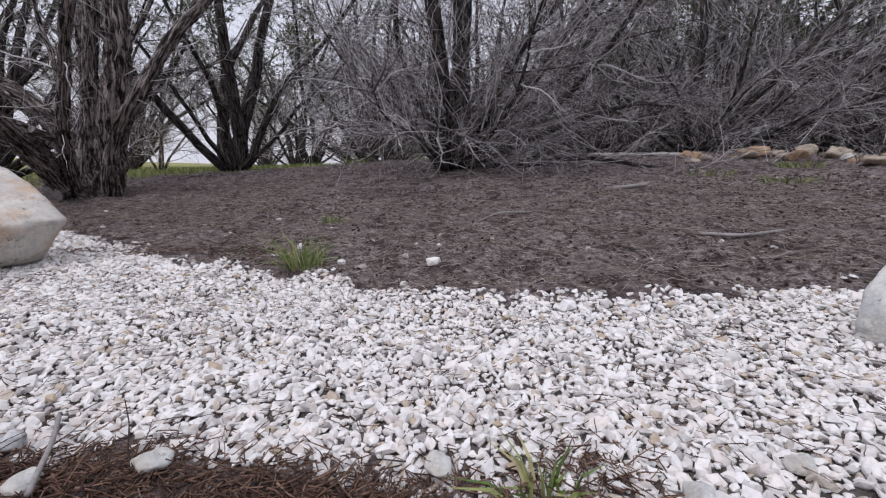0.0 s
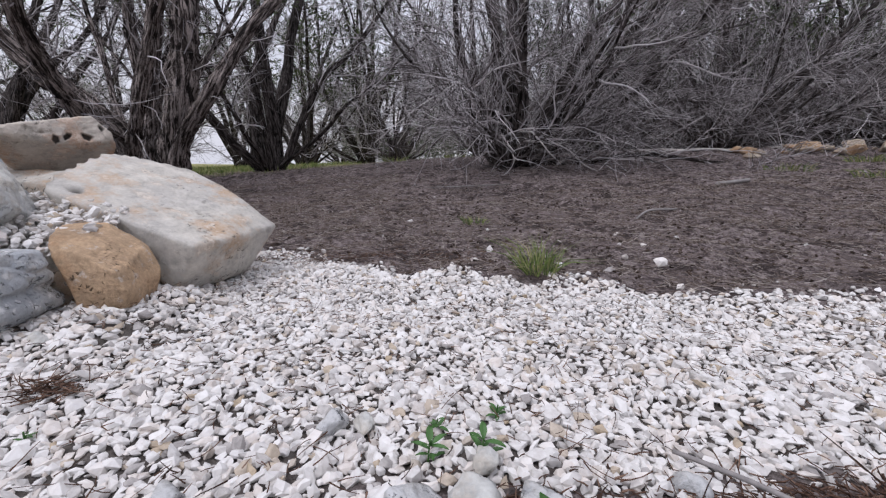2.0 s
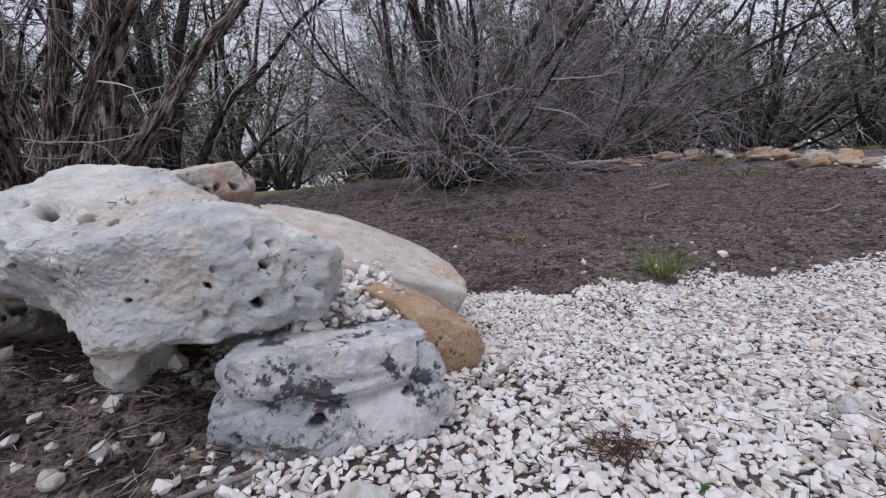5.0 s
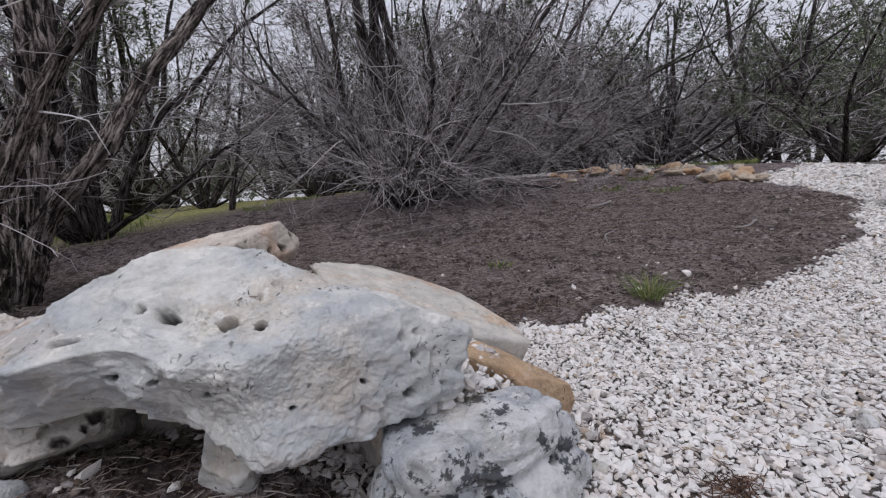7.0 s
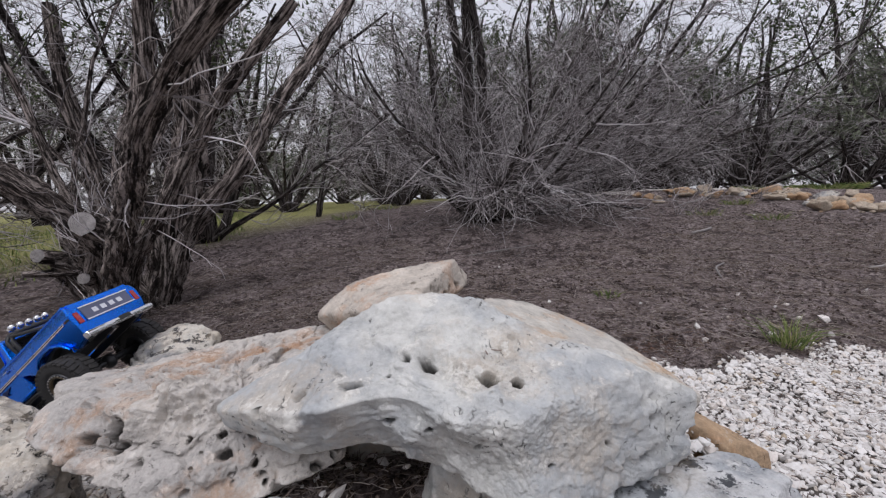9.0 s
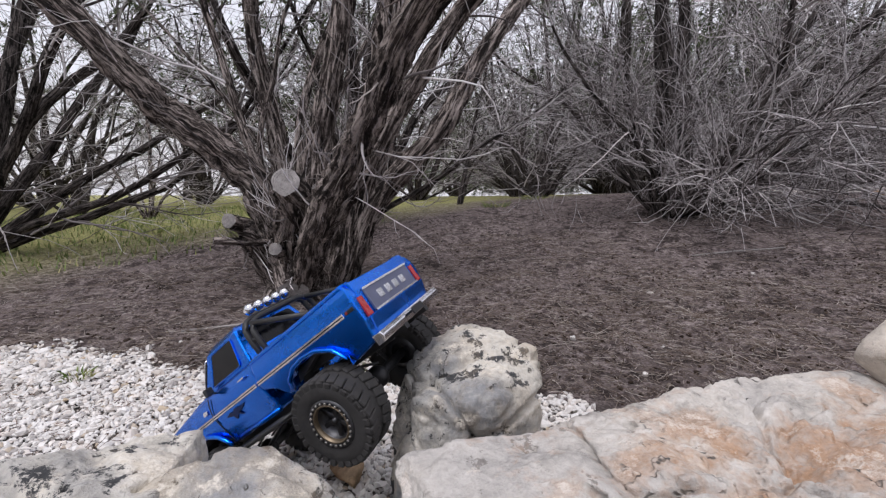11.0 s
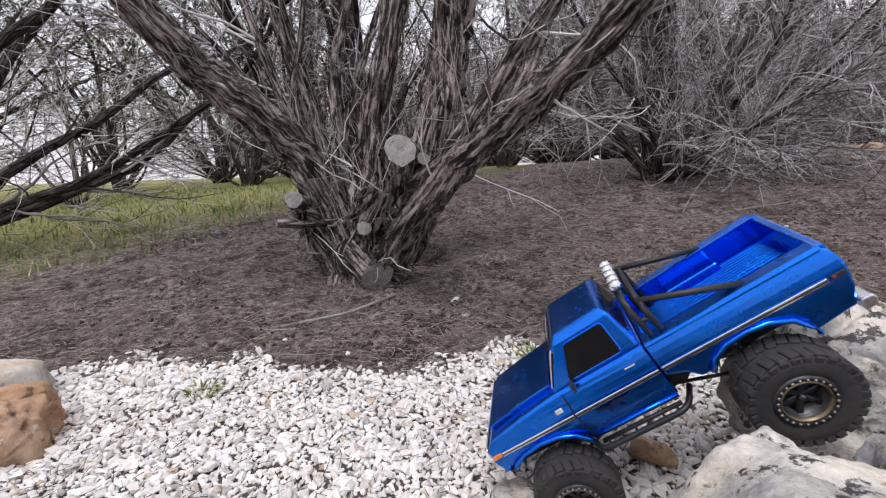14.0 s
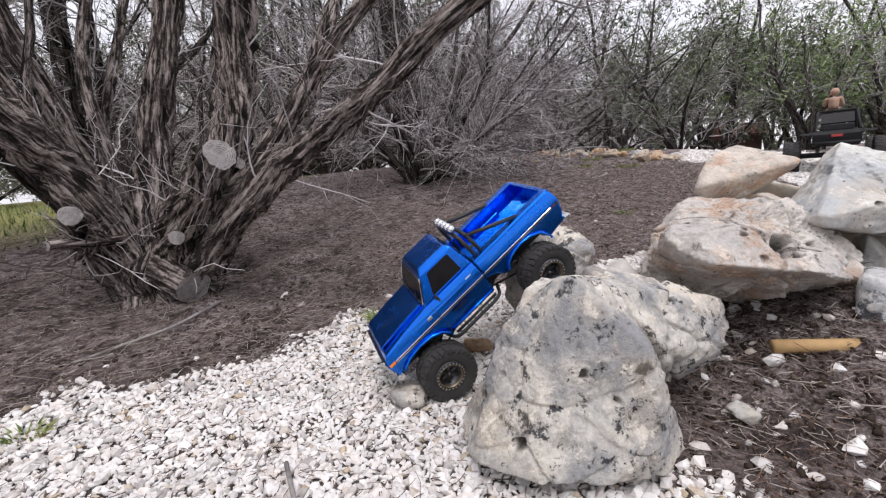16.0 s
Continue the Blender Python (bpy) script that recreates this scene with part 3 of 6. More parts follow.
boulder("boulder", [(-1.566, 1.020, 0.190), (-1.504, 1.066, 0.191), (-1.421, 1.064, 0.140), (-1.393, 0.921, 0.110), (-1.375, 0.920, 0.067), (-1.468, 0.919, 0.104), (-1.529, 0.935, 0.175),
                               (-1.577, 1.048, 0.184), (-1.557, 1.095, 0.164), (-1.385, 1.060, 0.074), (-1.398, 0.956, 0.053), (-1.406, 0.942, 0.056), (-1.487, 0.916, 0.102), (-1.519, 0.979, 0.126), (-1.400, 0.935, 0.015), (-1.395, 1.01, 0.01), (-1.47, 0.92, 0.02)],
                     M_ROCK_C, "ochre-brown tilted limestone slab at the foot of the pile", 9, 0.0045, 6, 70, chips=5, scallop=0.3, group=ROCKS)
boulder("boulder", [(-1.811, 0.881, 0.147), (-1.766, 0.960, 0.158), (-1.540, 0.922, 0.153), (-1.505, 0.896, 0.150), (-1.511, 0.823, 0.163), (-1.525, 0.775, 0.026), (-1.707, 0.782, 0.033),
                               (-1.822, 0.842, 0.062), (-1.781, 0.825, 0.166), (-1.598, 0.808, 0.156), (-1.830, 0.949, -0.022), (-1.504, 0.939, 0.045), (-1.494, 0.783, 0.057)],
                     M_ROCK_D, "blue-grey layered limestone block", 12, 0.0065, 7, 110, strata=0.015, cracks=0.7, scallop=0.6, group=ROCKS, chips=5,
                     scoops=[(-1.70, 0.79, 0.08, 0.06, 0.012), (-1.58, 0.80, 0.08, 0.05, 0.010)],
                     holes=[(-1.69, 0.79, 0.085, 0.012, 0.016), (-1.80, 0.80, 0.045, 0.010, 0.02), (-1.56, 0.80, 0.09, 0.008, 0.012)])
boulder("boulder", [(-2.642, 1.516, 0.283), (-2.636, 1.431, 0.228), (-2.568, 1.503, 0.200), (-2.401, 1.582, 0.250), (-2.085, 1.565, 0.315), (-2.041, 1.451, 0.278), (-2.195, 1.284, 0.314),
                               (-2.455, 1.337, 0.288), (-2.495, 1.259, 0.191), (-2.331, 1.183, 0.138), (-2.144, 1.157, 0.188), (-2.111, 1.421, 0.023), (-2.290, 1.398, 0.046), (-2.418, 1.483, 0.099),
                               (-2.240, 1.663, 0.071), (-2.072, 1.585, 0.097)],
                    M_ROCK_G, "pitted cream limestone boulder with a rusty top", 14, 0.0135, 8, 70, scallop=1.5, chips=8,
                    scoops=[(-2.50, 1.33, 0.235, 0.05, 0.02), (-2.30, 1.19, 0.20, 0.06, 0.012)],
                    holes=[(-2.49, 1.33, 0.24, 0.022, 0.035), (-2.47, 1.31, 0.225, 0.014, 0.025), (-2.52, 1.34, 0.235, 0.013, 0.02)]
                    + [(-2.53 + 0.05 * k + 0.012 * (k % 3), 1.36 - 0.03 * k, 0.16 + 0.09 * ((k * 0.618) % 1), 0.008 + 0.006 * ((k * 0.37) % 1), 0.02) for k in range(9)]
                    + [(-2.50 + 0.045 * k, 1.35 - 0.024 * k, 0.15 + 0.09 * ((k * 0.41 + 0.3) % 1), 0.007, 0.015) for k in range(9)], cracks=0.5, group=ROCKS)
boulder("boulder", [(-2.976, 1.698, 0.194), (-2.824, 1.703, 0.224), (-2.977, 1.591, 0.274), (-2.821, 1.574, 0.235), (-3.081, 1.722, -0.017), (-3.066, 1.603, -0.018), (-2.963, 1.467, -0.028),
                               (-2.847, 1.455, -0.037), (-2.775, 1.599, -0.054), (-2.816, 1.754, -0.054), (-2.972, 1.811, -0.032), (-3.044, 1.620, 0.122), (-2.934, 1.480, 0.155)],
                    M_ROCK_H, "tall grey lichen-spotted limestone boulder", 17, 0.008, 7, 130, scallop=0.8, chips=4,
                    scoops=[(-3.0, 1.55, 0.10, 0.06, 0.014), (-2.96, 1.5, 0.05, 0.05, 0.012)],
                    holes=[(-2.99, 1.57, 0.13, 0.008, 0.010), (-3.05, 1.64, 0.02, 0.012, 0.014), (-2.96, 1.52, 0.09, 0.006, 0.008)], cracks=0.5, group=ROCKS)
boulder("boulder", [(-2.865, 1.561, 0.224), (-2.767, 1.654, 0.254), (-2.618, 1.430, 0.162), (-2.593, 1.404, 0.139), (-2.588, 1.517, 0.097), (-2.670, 1.408, 0.076), (-2.663, 1.471, 0.001),
                               (-2.803, 1.501, 0.044), (-2.611, 1.606, -0.051), (-2.780, 1.718, -0.016), (-2.649, 1.605, 0.190), (-2.845, 1.478, 0.121)],
                     M_ROCK_H, "low grey limestone boulder beside the tall one", 19, 0.0075, 6, 50, holes=[(-2.73, 1.5, 0.17, 0.012, 0.01)], cracks=0.8, group=ROCKS)
boulder("boulder", [(-2.466, 1.928, 0.276), (-2.342, 1.831, 0.262), (-2.365, 1.755, 0.206), (-2.559, 1.889, 0.225), (-2.563, 1.778, 0.202), (-2.503, 1.706, 0.221), (-2.429, 1.728, 0.173),
                               (-2.605, 1.799, -0.056), (-2.398, 1.965, -0.046), (-2.351, 1.770, -0.038), (-2.567, 1.728, -0.047), (-2.401, 1.932, 0.207), (-2.553, 1.935, 0.100)],
                     M_ROCK_H, "grey-brown cracked boulder below the rear wheels", 23, 0.0090, 6, 50, cracks=1.1, scallop=0.4, group=ROCKS)
boulder("boulder", [(-2.52, 1.68, 0.175), (-2.40, 1.66, 0.18), (-2.38, 1.60, 0.13), (-2.54, 1.62, 0.14), (-2.50, 1.72, 0.02), (-2.36, 1.70, 0.02), (-2.45, 1.58, 0.04), (-2.56, 1.64, 0.02)],
                     M_ROCK_B, "small rounded cream stone wedged between boulders", 25, 0.0060, 5, 50, holes=[(-2.49, 1.62, 0.13, 0.014, 0.015)], group=ROCKS)
boulder("boulder", [(-2.02, 1.09, 0.12), (-1.95, 1.055, 0.10), (-1.92, 1.09, 0.16), (-1.99, 1.13, 0.19), (-1.91, 1.15, 0.17), (-2.01, 1.10, 0.06), (-1.95, 1.06, 0.06), (-1.89, 1.15, 0.02), (-2.03, 1.15, 0.03), (-1.97, 1.05, 0.085)],
                    M_ROCK_A, "small pale stone in the hollow under the big boulder", 27, 0.007, 5, 50, group=ROCKS)
boulder("boulder", [(-2.12, 1.33, 0.27), (-1.95, 1.30, 0.27), (-1.78, 1.27, 0.25), (-1.75, 1.36, 0.30), (-1.98, 1.42, 0.30), (-2.12, 1.40, 0.26), (-2.08, 1.32, -0.06), (-1.8, 1.30, -0.06), (-1.8, 1.4, -0.06), (-2.08, 1.4, -0.06)],
                     M_ROCK_B, "limestone boulder at the core of the pile", 29, 0.0060, 5, 50, group=ROCKS)
boulder("boulder", [(-2.42, 1.12, 0.15), (-2.28, 1.08, 0.16), (-2.22, 1.16, 0.15), (-2.4, 1.2, 0.17), (-2.42, 1.1, -0.05), (-2.22, 1.08, -0.05), (-2.22, 1.2, -0.05), (-2.44, 1.2, -0.05)],
                    M_ROCK_D, "small blue-grey stone lying under the boulder", 31, 0.0045, 5, 50, group=ROCKS)
boulder("boulder", [(-3.720, 2.520, 0.048), (-3.780, 2.440, 0.008), (-3.860, 2.480, 0.068), (-3.960, 2.600, 0.078), (-4.060, 2.520, 0.038), (-3.760, 2.620, 0.048), (-3.720, 2.470, -0.092), (-4.060, 2.470, -0.092), (-4.010, 2.670, -0.092), (-3.740, 2.640, -0.092)],
                   M_ROCK_R, "reddish-brown limestone rock at the gravel's edge", 33, 0.0120, 6, 40, cracks=0.5, scallop=0.9, group="rocks along the gravel")
boulder("boulder", [(-3.820, 2.720, 0.050), (-3.900, 2.660, 0.065), (-4.150, 2.700, 0.080), (-4.300, 2.800, 0.070), (-4.100, 2.880, 0.050), (-3.840, 2.820, 0.030), (-3.820, 2.700, -0.070), (-4.300, 2.680, -0.070), (-4.300, 2.880, -0.070), (-3.840, 2.860, -0.070)],
                    M_ROCK_B, "flat pale limestone rock behind the reddish one", 37, 0.006, 5, 50, group="rocks along the gravel")
boulder("boulder", [(0.835, 0.845, 0.15), (0.845, 0.80, 0.12), (0.92, 0.77, 0.21), (1.06, 0.75, 0.22), (1.10, 0.86, 0.22), (0.95, 0.91, 0.21), (0.82, 0.83, 0.0), (1.08, 0.73, 0.0), (1.14, 0.88, 0.0), (0.93, 0.93, 0.0)],
                     M_ROCK_A, "pale limestone rock at the gravel's edge", 35, 0.0075, 5, 50, group="rocks along the gravel")

# ---- trees ----
def unit(v):
    return v / np.maximum(np.linalg.norm(v, axis=-1, keepdims=True), 1e-9)


def grow(start, dirs, length, nseg, wiggle, lift):
    """Many crooked shoots at once: start (n,3), dirs (n,3), length (n,) -> points (n, nseg+1, 3)."""
    n = len(start)
    pts = [start]
    d = unit(dirs)
    for _ in range(nseg):
        d = unit(d + rng.normal(0, wiggle, (n, 3)) + np.array((0, 0, lift)))
        pts.append(pts[-1] + d * (length / nseg)[:, None])
    return np.stack(pts, 1)


def tubes(pts, r0, r1, sides, ridges=0.0, power=1.0, step=0.16):
    """Tapered tubes round many lines at once -> vertices, quads."""
    n, k, _ = pts.shape
    t = np.empty_like(pts)
    t[:, 1:-1] = pts[:, 2:] - pts[:, :-2]
    t[:, 0], t[:, -1] = pts[:, 1] - pts[:, 0], pts[:, -1] - pts[:, -2]
    t = unit(t)
    ref = np.where(np.abs(t[:, :1, 2:3]) > 0.8, np.array((1.0, 0.1, 0)), np.array((0.1, 0.05, 1.0)))
    u = unit(np.cross(t, np.broadcast_to(ref, t.shape)))
    w = np.cross(t, u)
    f = np.linspace(0, 1, k) ** power
    rad = np.asarray(r0)[:, None] * (1 - f) + np.asarray(r1)[:, None] * f
    a = np.arange(sides) * 2 * np.pi / sides
    rr = np.broadcast_to(rad[:, :, None], (n, k, sides)).copy()
    if ridges:
        for i in range(n):
            for s in range(sides):
                for j in range(k):
                    tw = a[s] + 0.09 * j
                    o = Vector((math.cos(tw) * 3.2 + i * 9.1 + r0[0] * 300, math.sin(tw) * 3.2, j * step * 1.7))
                    rr[i, j, s] *= 1 + ridges * (0.75 * noise.fractal(o, 0.8, 2.0, 4) + 0.45 * abs(noise.noise(o * 0.8)) - 0.12)
    v = pts[:, :, None, :] + rr[..., None] * (np.cos(a)[None, None, :, None] * u[:, :, None, :] + np.sin(a)[None, None, :, None] * w[:, :, None, :])
    idx = np.arange(n * k * sides).reshape(n, k, sides)
    nxt = np.roll(idx, -1, axis=2)
    q = np.stack([idx[:, :-1], nxt[:, :-1], nxt[:, 1:], idx[:, 1:]], -1).reshape(-1, 4)
    return v.reshape(-1, 3), q


def add_grain(ob, pts, r0, sides, turn=1.2):
    """A direction for the bark on a tube: round it and along it, with a slow twist."""
    n, k, _ = pts.shape
    run = np.concatenate([np.zeros((n, 1)), np.cumsum(np.linalg.norm(np.diff(pts, axis=1), axis=2), axis=1)], 1)
    a = (np.arange(sides) * 2 * np.pi / sides)[None, None, :] + turn * run[:, :, None]
    r = np.broadcast_to(np.asarray(r0)[:, None, None], a.shape)
    g = np.stack([np.cos(a) * r, np.sin(a) * r, np.broadcast_to(run[:, :, None], a.shape) + np.arange(n)[:, None, None] * 3.7], -1)
    at = ob.data.attributes.new("grain", "FLOAT_VECTOR", "POINT")
    at.data.foreach_set("vector", g.astype(np.float32).ravel())
    return ob


def shoots(pts, per, f0, f1, angle, lift=0.0, outward=None, push=0.0):
    """Where side shoots leave their parents, and their directions."""
    n, k, _ = pts.shape
    i = np.repeat(np.arange(n), per)
    f = rng.uniform(f0, f1, len(i)) * (k - 1)
    j = np.minimum(f.astype(int), k - 2)
    w = (f - j)[:, None]
    start = pts[i, j] * (1 - w) + pts[i, j + 1] * w
    d = unit(pts[i, j + 1] - pts[i, j])
    side = unit(np.cross(d, rng.normal(0, 1, d.shape)))
    ang = rng.uniform(angle[0], angle[1], len(i))[:, None]
    out = d * np.cos(ang) + side * np.sin(ang)
    out[:, 2] += lift
    if outward is not None:
        o = start - np.asarray(outward)
        o[:, 2] = 0
        out = out + unit(o) * push
    return i, f / (k - 1), start, unit(out)


def leaf_cloud(start, dirs, size, per):
    """Little pointed leaves along shoots -> vertices, triangles."""
    n = len(start)
    i = np.repeat(np.arange(n), per)
    base = start[i] + dirs[i] * rng.uniform(0, 1, len(i))[:, None] * size * 3 + rng.normal(0, size * 0.35, (len(i), 3))
    d = unit(dirs[i] + rng.normal(0, 0.7, (len(i), 3)))
    s = unit(np.cross(d, rng.normal(0, 1, d.shape)))
    L = size * rng.uniform(0.6, 1.4, len(i))[:, None]
    v = np.stack([base + s * L * 0.18, base - s * L * 0.18, base + d * L], 1).reshape(-1, 3)
    return v, np.arange(len(v)).reshape(-1, 3)


def juniper(x, y, stems, label, n_branch=12, n_twig=6, n_fine=2, branch=0.9, twig=0.4, fine=0.16, droop=-0.05, low=0.15, leaf=0, leaf_from=0.6, leaf_size=0.05,
            bark_mat=None, group="", thin=1.0, name="juniper_tree", leaf_mat=None, wiggle=0.10, sides=10, spread=0.0, clear=None):
    """A many-stemmed juniper: stems (heading, lean, length, radius), dead branches, twigs and leaf sprays."""
    z = float(ground_at(x, y)) - 0.04
    top = empty(name, Matrix.Translation((x, y, z)), label, "tree", group)
    bark_mat = bark_mat or M_BARK
    heads = np.radians([s[0] for s in stems])
    leans = np.radians([s[1] for s in stems])
    dirs = np.stack([np.cos(heads) * np.sin(leans), np.sin(heads) * np.sin(leans), np.cos(leans)], 1)
    rad = np.array([s[3] for s in stems])
    base = np.stack([np.cos(heads), np.sin(heads), 0 * heads], 1) * (rad * 1.1 + spread * rng.uniform(0.3, 1.0, len(rad)))[:, None]
    P = grow(base, dirs, np.array([s[2] for s in stems], float), 14, wiggle, 0.035)
    for k in range(len(stems)):
        v, q = tubes(P[k:k + 1], rad[k:k + 1] * 1.25, rad[k:k + 1] * 0.22, sides, 0.22 if sides < 16 else 0.40, 0.75, 0.16)
        add_grain(fast_mesh("stem", v, q, bark_mat, top), P[k:k + 1], rad[k:k + 1], sides)
    i, f, st, d = shoots(P, n_branch, low, 0.98, (0.5, 1.25), droop, (0, 0, 0), 0.5)
    L = branch * (1.15 - 0.65 * f) * rng.uniform(0.55, 1.25, len(i))
    far = thin > 1.3
    B = grow(st, d, L, 4 if far else 6, 0.16 if far else 0.14, droop * 0.4)
    ok = (B[:, :, 2].min(1) > (0.05 if clear is None else 0.22)) & (True if clear is None else B[:, :, 1].min(1) + y > clear)
    B, i, f = B[ok], i[ok], f[ok]
    i2, f2, st2, d2 = shoots(B, n_twig, 0.15, 1.0, (0.35, 0.95), droop * 0.3)
    T = grow(st2, d2, twig * rng.uniform(0.4, 1.2, len(i2)), 2 if far else 4, 0.2, 0.0)
    bv, bq = tubes(B, 0.0068 * thin * (1.2 - 0.5 * f) * rng.uniform(0.7, 1.4, len(i)), np.full(len(i), 0.0018 * thin), 3 if far else 5)
    tv, tq = tubes(T, np.full(len(i2), 0.0030 * thin), np.full(len(i2), 0.0011 * thin), 3)
    vs, qs = [bv, tv], [bq, tq + len(bv)]
    if n_fine:
        i3, f3, st3, d3 = shoots(T, n_fine, 0.15, 0.95, (0.4, 1.0))
        F = grow(st3, d3, fine * rng.uniform(0.4, 1.2, len(i3)), 2, 0.2, 0.0)
        fv, fq = tubes(F, np.full(len(i3), 0.0018 * thin), np.full(len(i3), 0.0008 * thin), 3)
        qs.append(fq + len(bv) + len(tv))
        vs.append(fv)
    fast_mesh("branch_tangle", np.concatenate(vs), np.concatenate(qs), M_TWIG, top)["kind"] = "stuff"
    if leaf:
        sel = T[:, -1, 2] > leaf_from * max(s[2] for s in stems)
        ends = T[sel]
        if len(ends):
            v, t3 = leaf_cloud(ends[:, 1], unit(ends[:, -1] - ends[:, 0]), leaf_size, leaf)
            fast_mesh("crown", v, t3, leaf_mat or M_LEAF, top, False)["kind"] = "stuff"
    return top


def limb(top, points, r0, r1, sides=30, name="limb", mat=None, twigs=15, strips=110):
    """A single heavy limb along a hand-set line, with stringy bark."""
    p = np.array(points, float) - np.array(top.matrix_world.translation)
    s = np.linspace(0, len(p) - 1, 9 * (len(p) - 1) + 1)
    k = np.arange(len(p))
    pts = np.stack([np.interp(s, k, p[:, a]) for a in range(3)], 1)
    for _ in range(6):
        pts[1:-1] = (pts[:-2] + pts[1:-1] * 2 + pts[2:]) / 4
    w = np.linspace(0, 1, len(pts))[:, None]
    bend = sum(np.sin(w * (6.0 + 5.0 * k) + rng.uniform(0, 6, 3)) * 0.016 / (1 + k) for k in range(3))
    pts += bend * np.minimum(1, 6 * w)
    pts[1:-1] += rng.normal(0, 0.001, pts[1:-1].shape)
    v, q = tubes(pts[None], np.array([r0]), np.array([r1]), sides, 0.55, 1.0, 0.13)
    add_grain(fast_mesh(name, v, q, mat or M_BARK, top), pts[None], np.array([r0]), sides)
    # loose strips of bark along it
    if strips:
        n = strips
        j = rng.integers(1, len(pts) - 3, n)
        d = unit(pts[j + 2] - pts[j])
        sd = unit(np.cross(d, rng.normal(0, 1, d.shape)))
        rr = r0 + (r1 - r0) * j / len(pts)
        S = grow(pts[j] + sd * rr[:, None] * 1.0, d * rng.choice((-1, 1), n)[:, None] + sd * rng.uniform(0.05, 0.5, n)[:, None], rng.uniform(0.03, 0.14, n), 4, 0.16, -0.03)
        v, q = tubes(S, rng.uniform(0.0015, 0.0042, n), np.full(n, 0.001), 3)
        fast_mesh("loose_bark", v, q, M_STRIP, top)["kind"] = "stuff"
    # dead side twigs
    m = twigs
    if m:
        j = rng.integers(4, len(pts) - 2, m)
        d = unit(pts[j + 1] - pts[j])
        sd = unit(np.cross(d, rng.normal(0, 1, d.shape)))
        rr = r0 + (r1 - r0) * j / len(pts)
        A = grow(pts[j] + sd * rr[:, None] * 0.8, d * 0.5 + sd + np.array((0, 0.25, 0.2)), rng.uniform(0.1, 0.45, m), 5, 0.22, 0.02)
        i2, f2, s2, d2 = shoots(A, 4, 0.2, 0.95, (0.4, 1.0))
        T = grow(s2, d2, rng.uniform(0.05, 0.2, len(i2)), 3, 0.2, 0.0)
        av, aq = tubes(A, rng.uniform(0.0018, 0.0048, m), np.full(m, 0.0012), 5)
        tv, tq = tubes(T, np.full(len(i2), 0.0015), np.full(len(i2), 0.0008), 3)
        fast_mesh("twig_spray", np.concatenate([av, tv]), np.concatenate([aq, tq + len(av)]), M_TWIG, top)["kind"] = "stuff"
    return pts + np.array(top.matrix_world.translation)


def stump(top, at, way, r, length):
    """A sawn-off branch: bark sleeve and weathered cut face."""
    o = Vector(at) - top.matrix_world.translation
    w = Vector(way).normalized()
    pts = np.array([o - w * length, o - w * length * 0.5, o - w * 0.012, o])
    v, q = tubes(pts[None], np.array([r * 1.25]), np.array([r * 1.0]), 18, 0.10)
    sl = add_grain(fast_mesh("cut_branch", v, q, M_BARK, top), pts[None], np.array([r]), 18)
    bm = bmesh.new()
    rings = 7
    for k in range(rings):
        a0, a1 = r * (0.98 * (k / rings) + 0.01), r * 0.98 * ((k + 1) / rings)
        ins = [bm.verts.new((math.cos(t * 0.3142) * a0, math.sin(t * 0.3142) * a0, 0.0004)) for t in range(20)]
        out = [bm.verts.new((math.cos(t * 0.3142) * a1, math.sin(t * 0.3142) * a1, -0.0004)) for t in range(20)]
        for t in range(20):
            bm.faces.new((ins[t], out[t], out[(t + 1) % 20], ins[(t + 1) % 20]))
    for vv in bm.verts:
        vv.co *= 1 + 0.14 * noise.noise(vv.co * 45 + Vector(at))
        vv.co.z += 0.006 * noise.noise(vv.co * 35 + Vector(at) * 3)
    bmesh.ops.transform(bm, matrix=Matrix.Translation(o + w * 0.001) @ w.to_track_quat("Z", "Y").to_matrix().to_4x4(), verts=bm.verts)
    part("cut_face", bm, M_CUT, sl, "grey weathered saw cut")


# the near tree with sawn limbs
stems_a = [(160, 28, 3.0, 0.024), (125, 26, 3.2, 0.026), (95, 18, 3.3, 0.030), (70, 32, 3.2, 0.024), (105, 34, 3.0, 0.018), (145, 34, 2.8, 0.018)]
tree_a = juniper(-2.86, 3.40, stems_a, "old many-stemmed juniper with stringy grey bark and sawn-off limbs", 16, 7, 2, 0.9, 0.4, 0.16, -0.03, 0.3, 8, 0.52, bark_mat=M_BARK, sides=24, wiggle=0.12, spread=0.03, clear=2.75, thin=0.75)
# the heavy limb that leans out over the gravel, its foot sawn off
limb(tree_a, [(-2.885, 3.13, 0.10), (-2.80, 2.92, 0.29), (-2.71, 2.70, 0.48), (-2.675, 2.53, 0.585), (-2.65, 2.385, 0.672), (-2.594, 2.235, 0.752), (-2.50, 2.05, 0.88), (-2.32, 1.80, 1.08), (-2.0, 1.5, 1.35)], 0.052, 0.026, 34)
limb(tree_a, [(-2.86, 3.20, 0.10), (-2.78, 3.08, 0.36), (-2.66, 2.96, 0.53), (-2.50, 2.82, 0.76), (-2.28, 2.64, 1.05), (-2.0, 2.45, 1.45)], 0.048, 0.024)
# pale limb towards the lawn
limb(tree_a, [(-2.95, 3.36, 0.02), (-3.02, 3.42, 0.30), (-3.11, 3.46, 0.56), (-3.245, 3.38, 0.725), (-3.43, 3.36, 0.88), (-3.53, 3.33, 0.97), (-3.75, 3.25, 1.20), (-4.1, 3.1, 1.62), (-4.6, 2.9, 2.2)], 0.085, 0.045, 36)
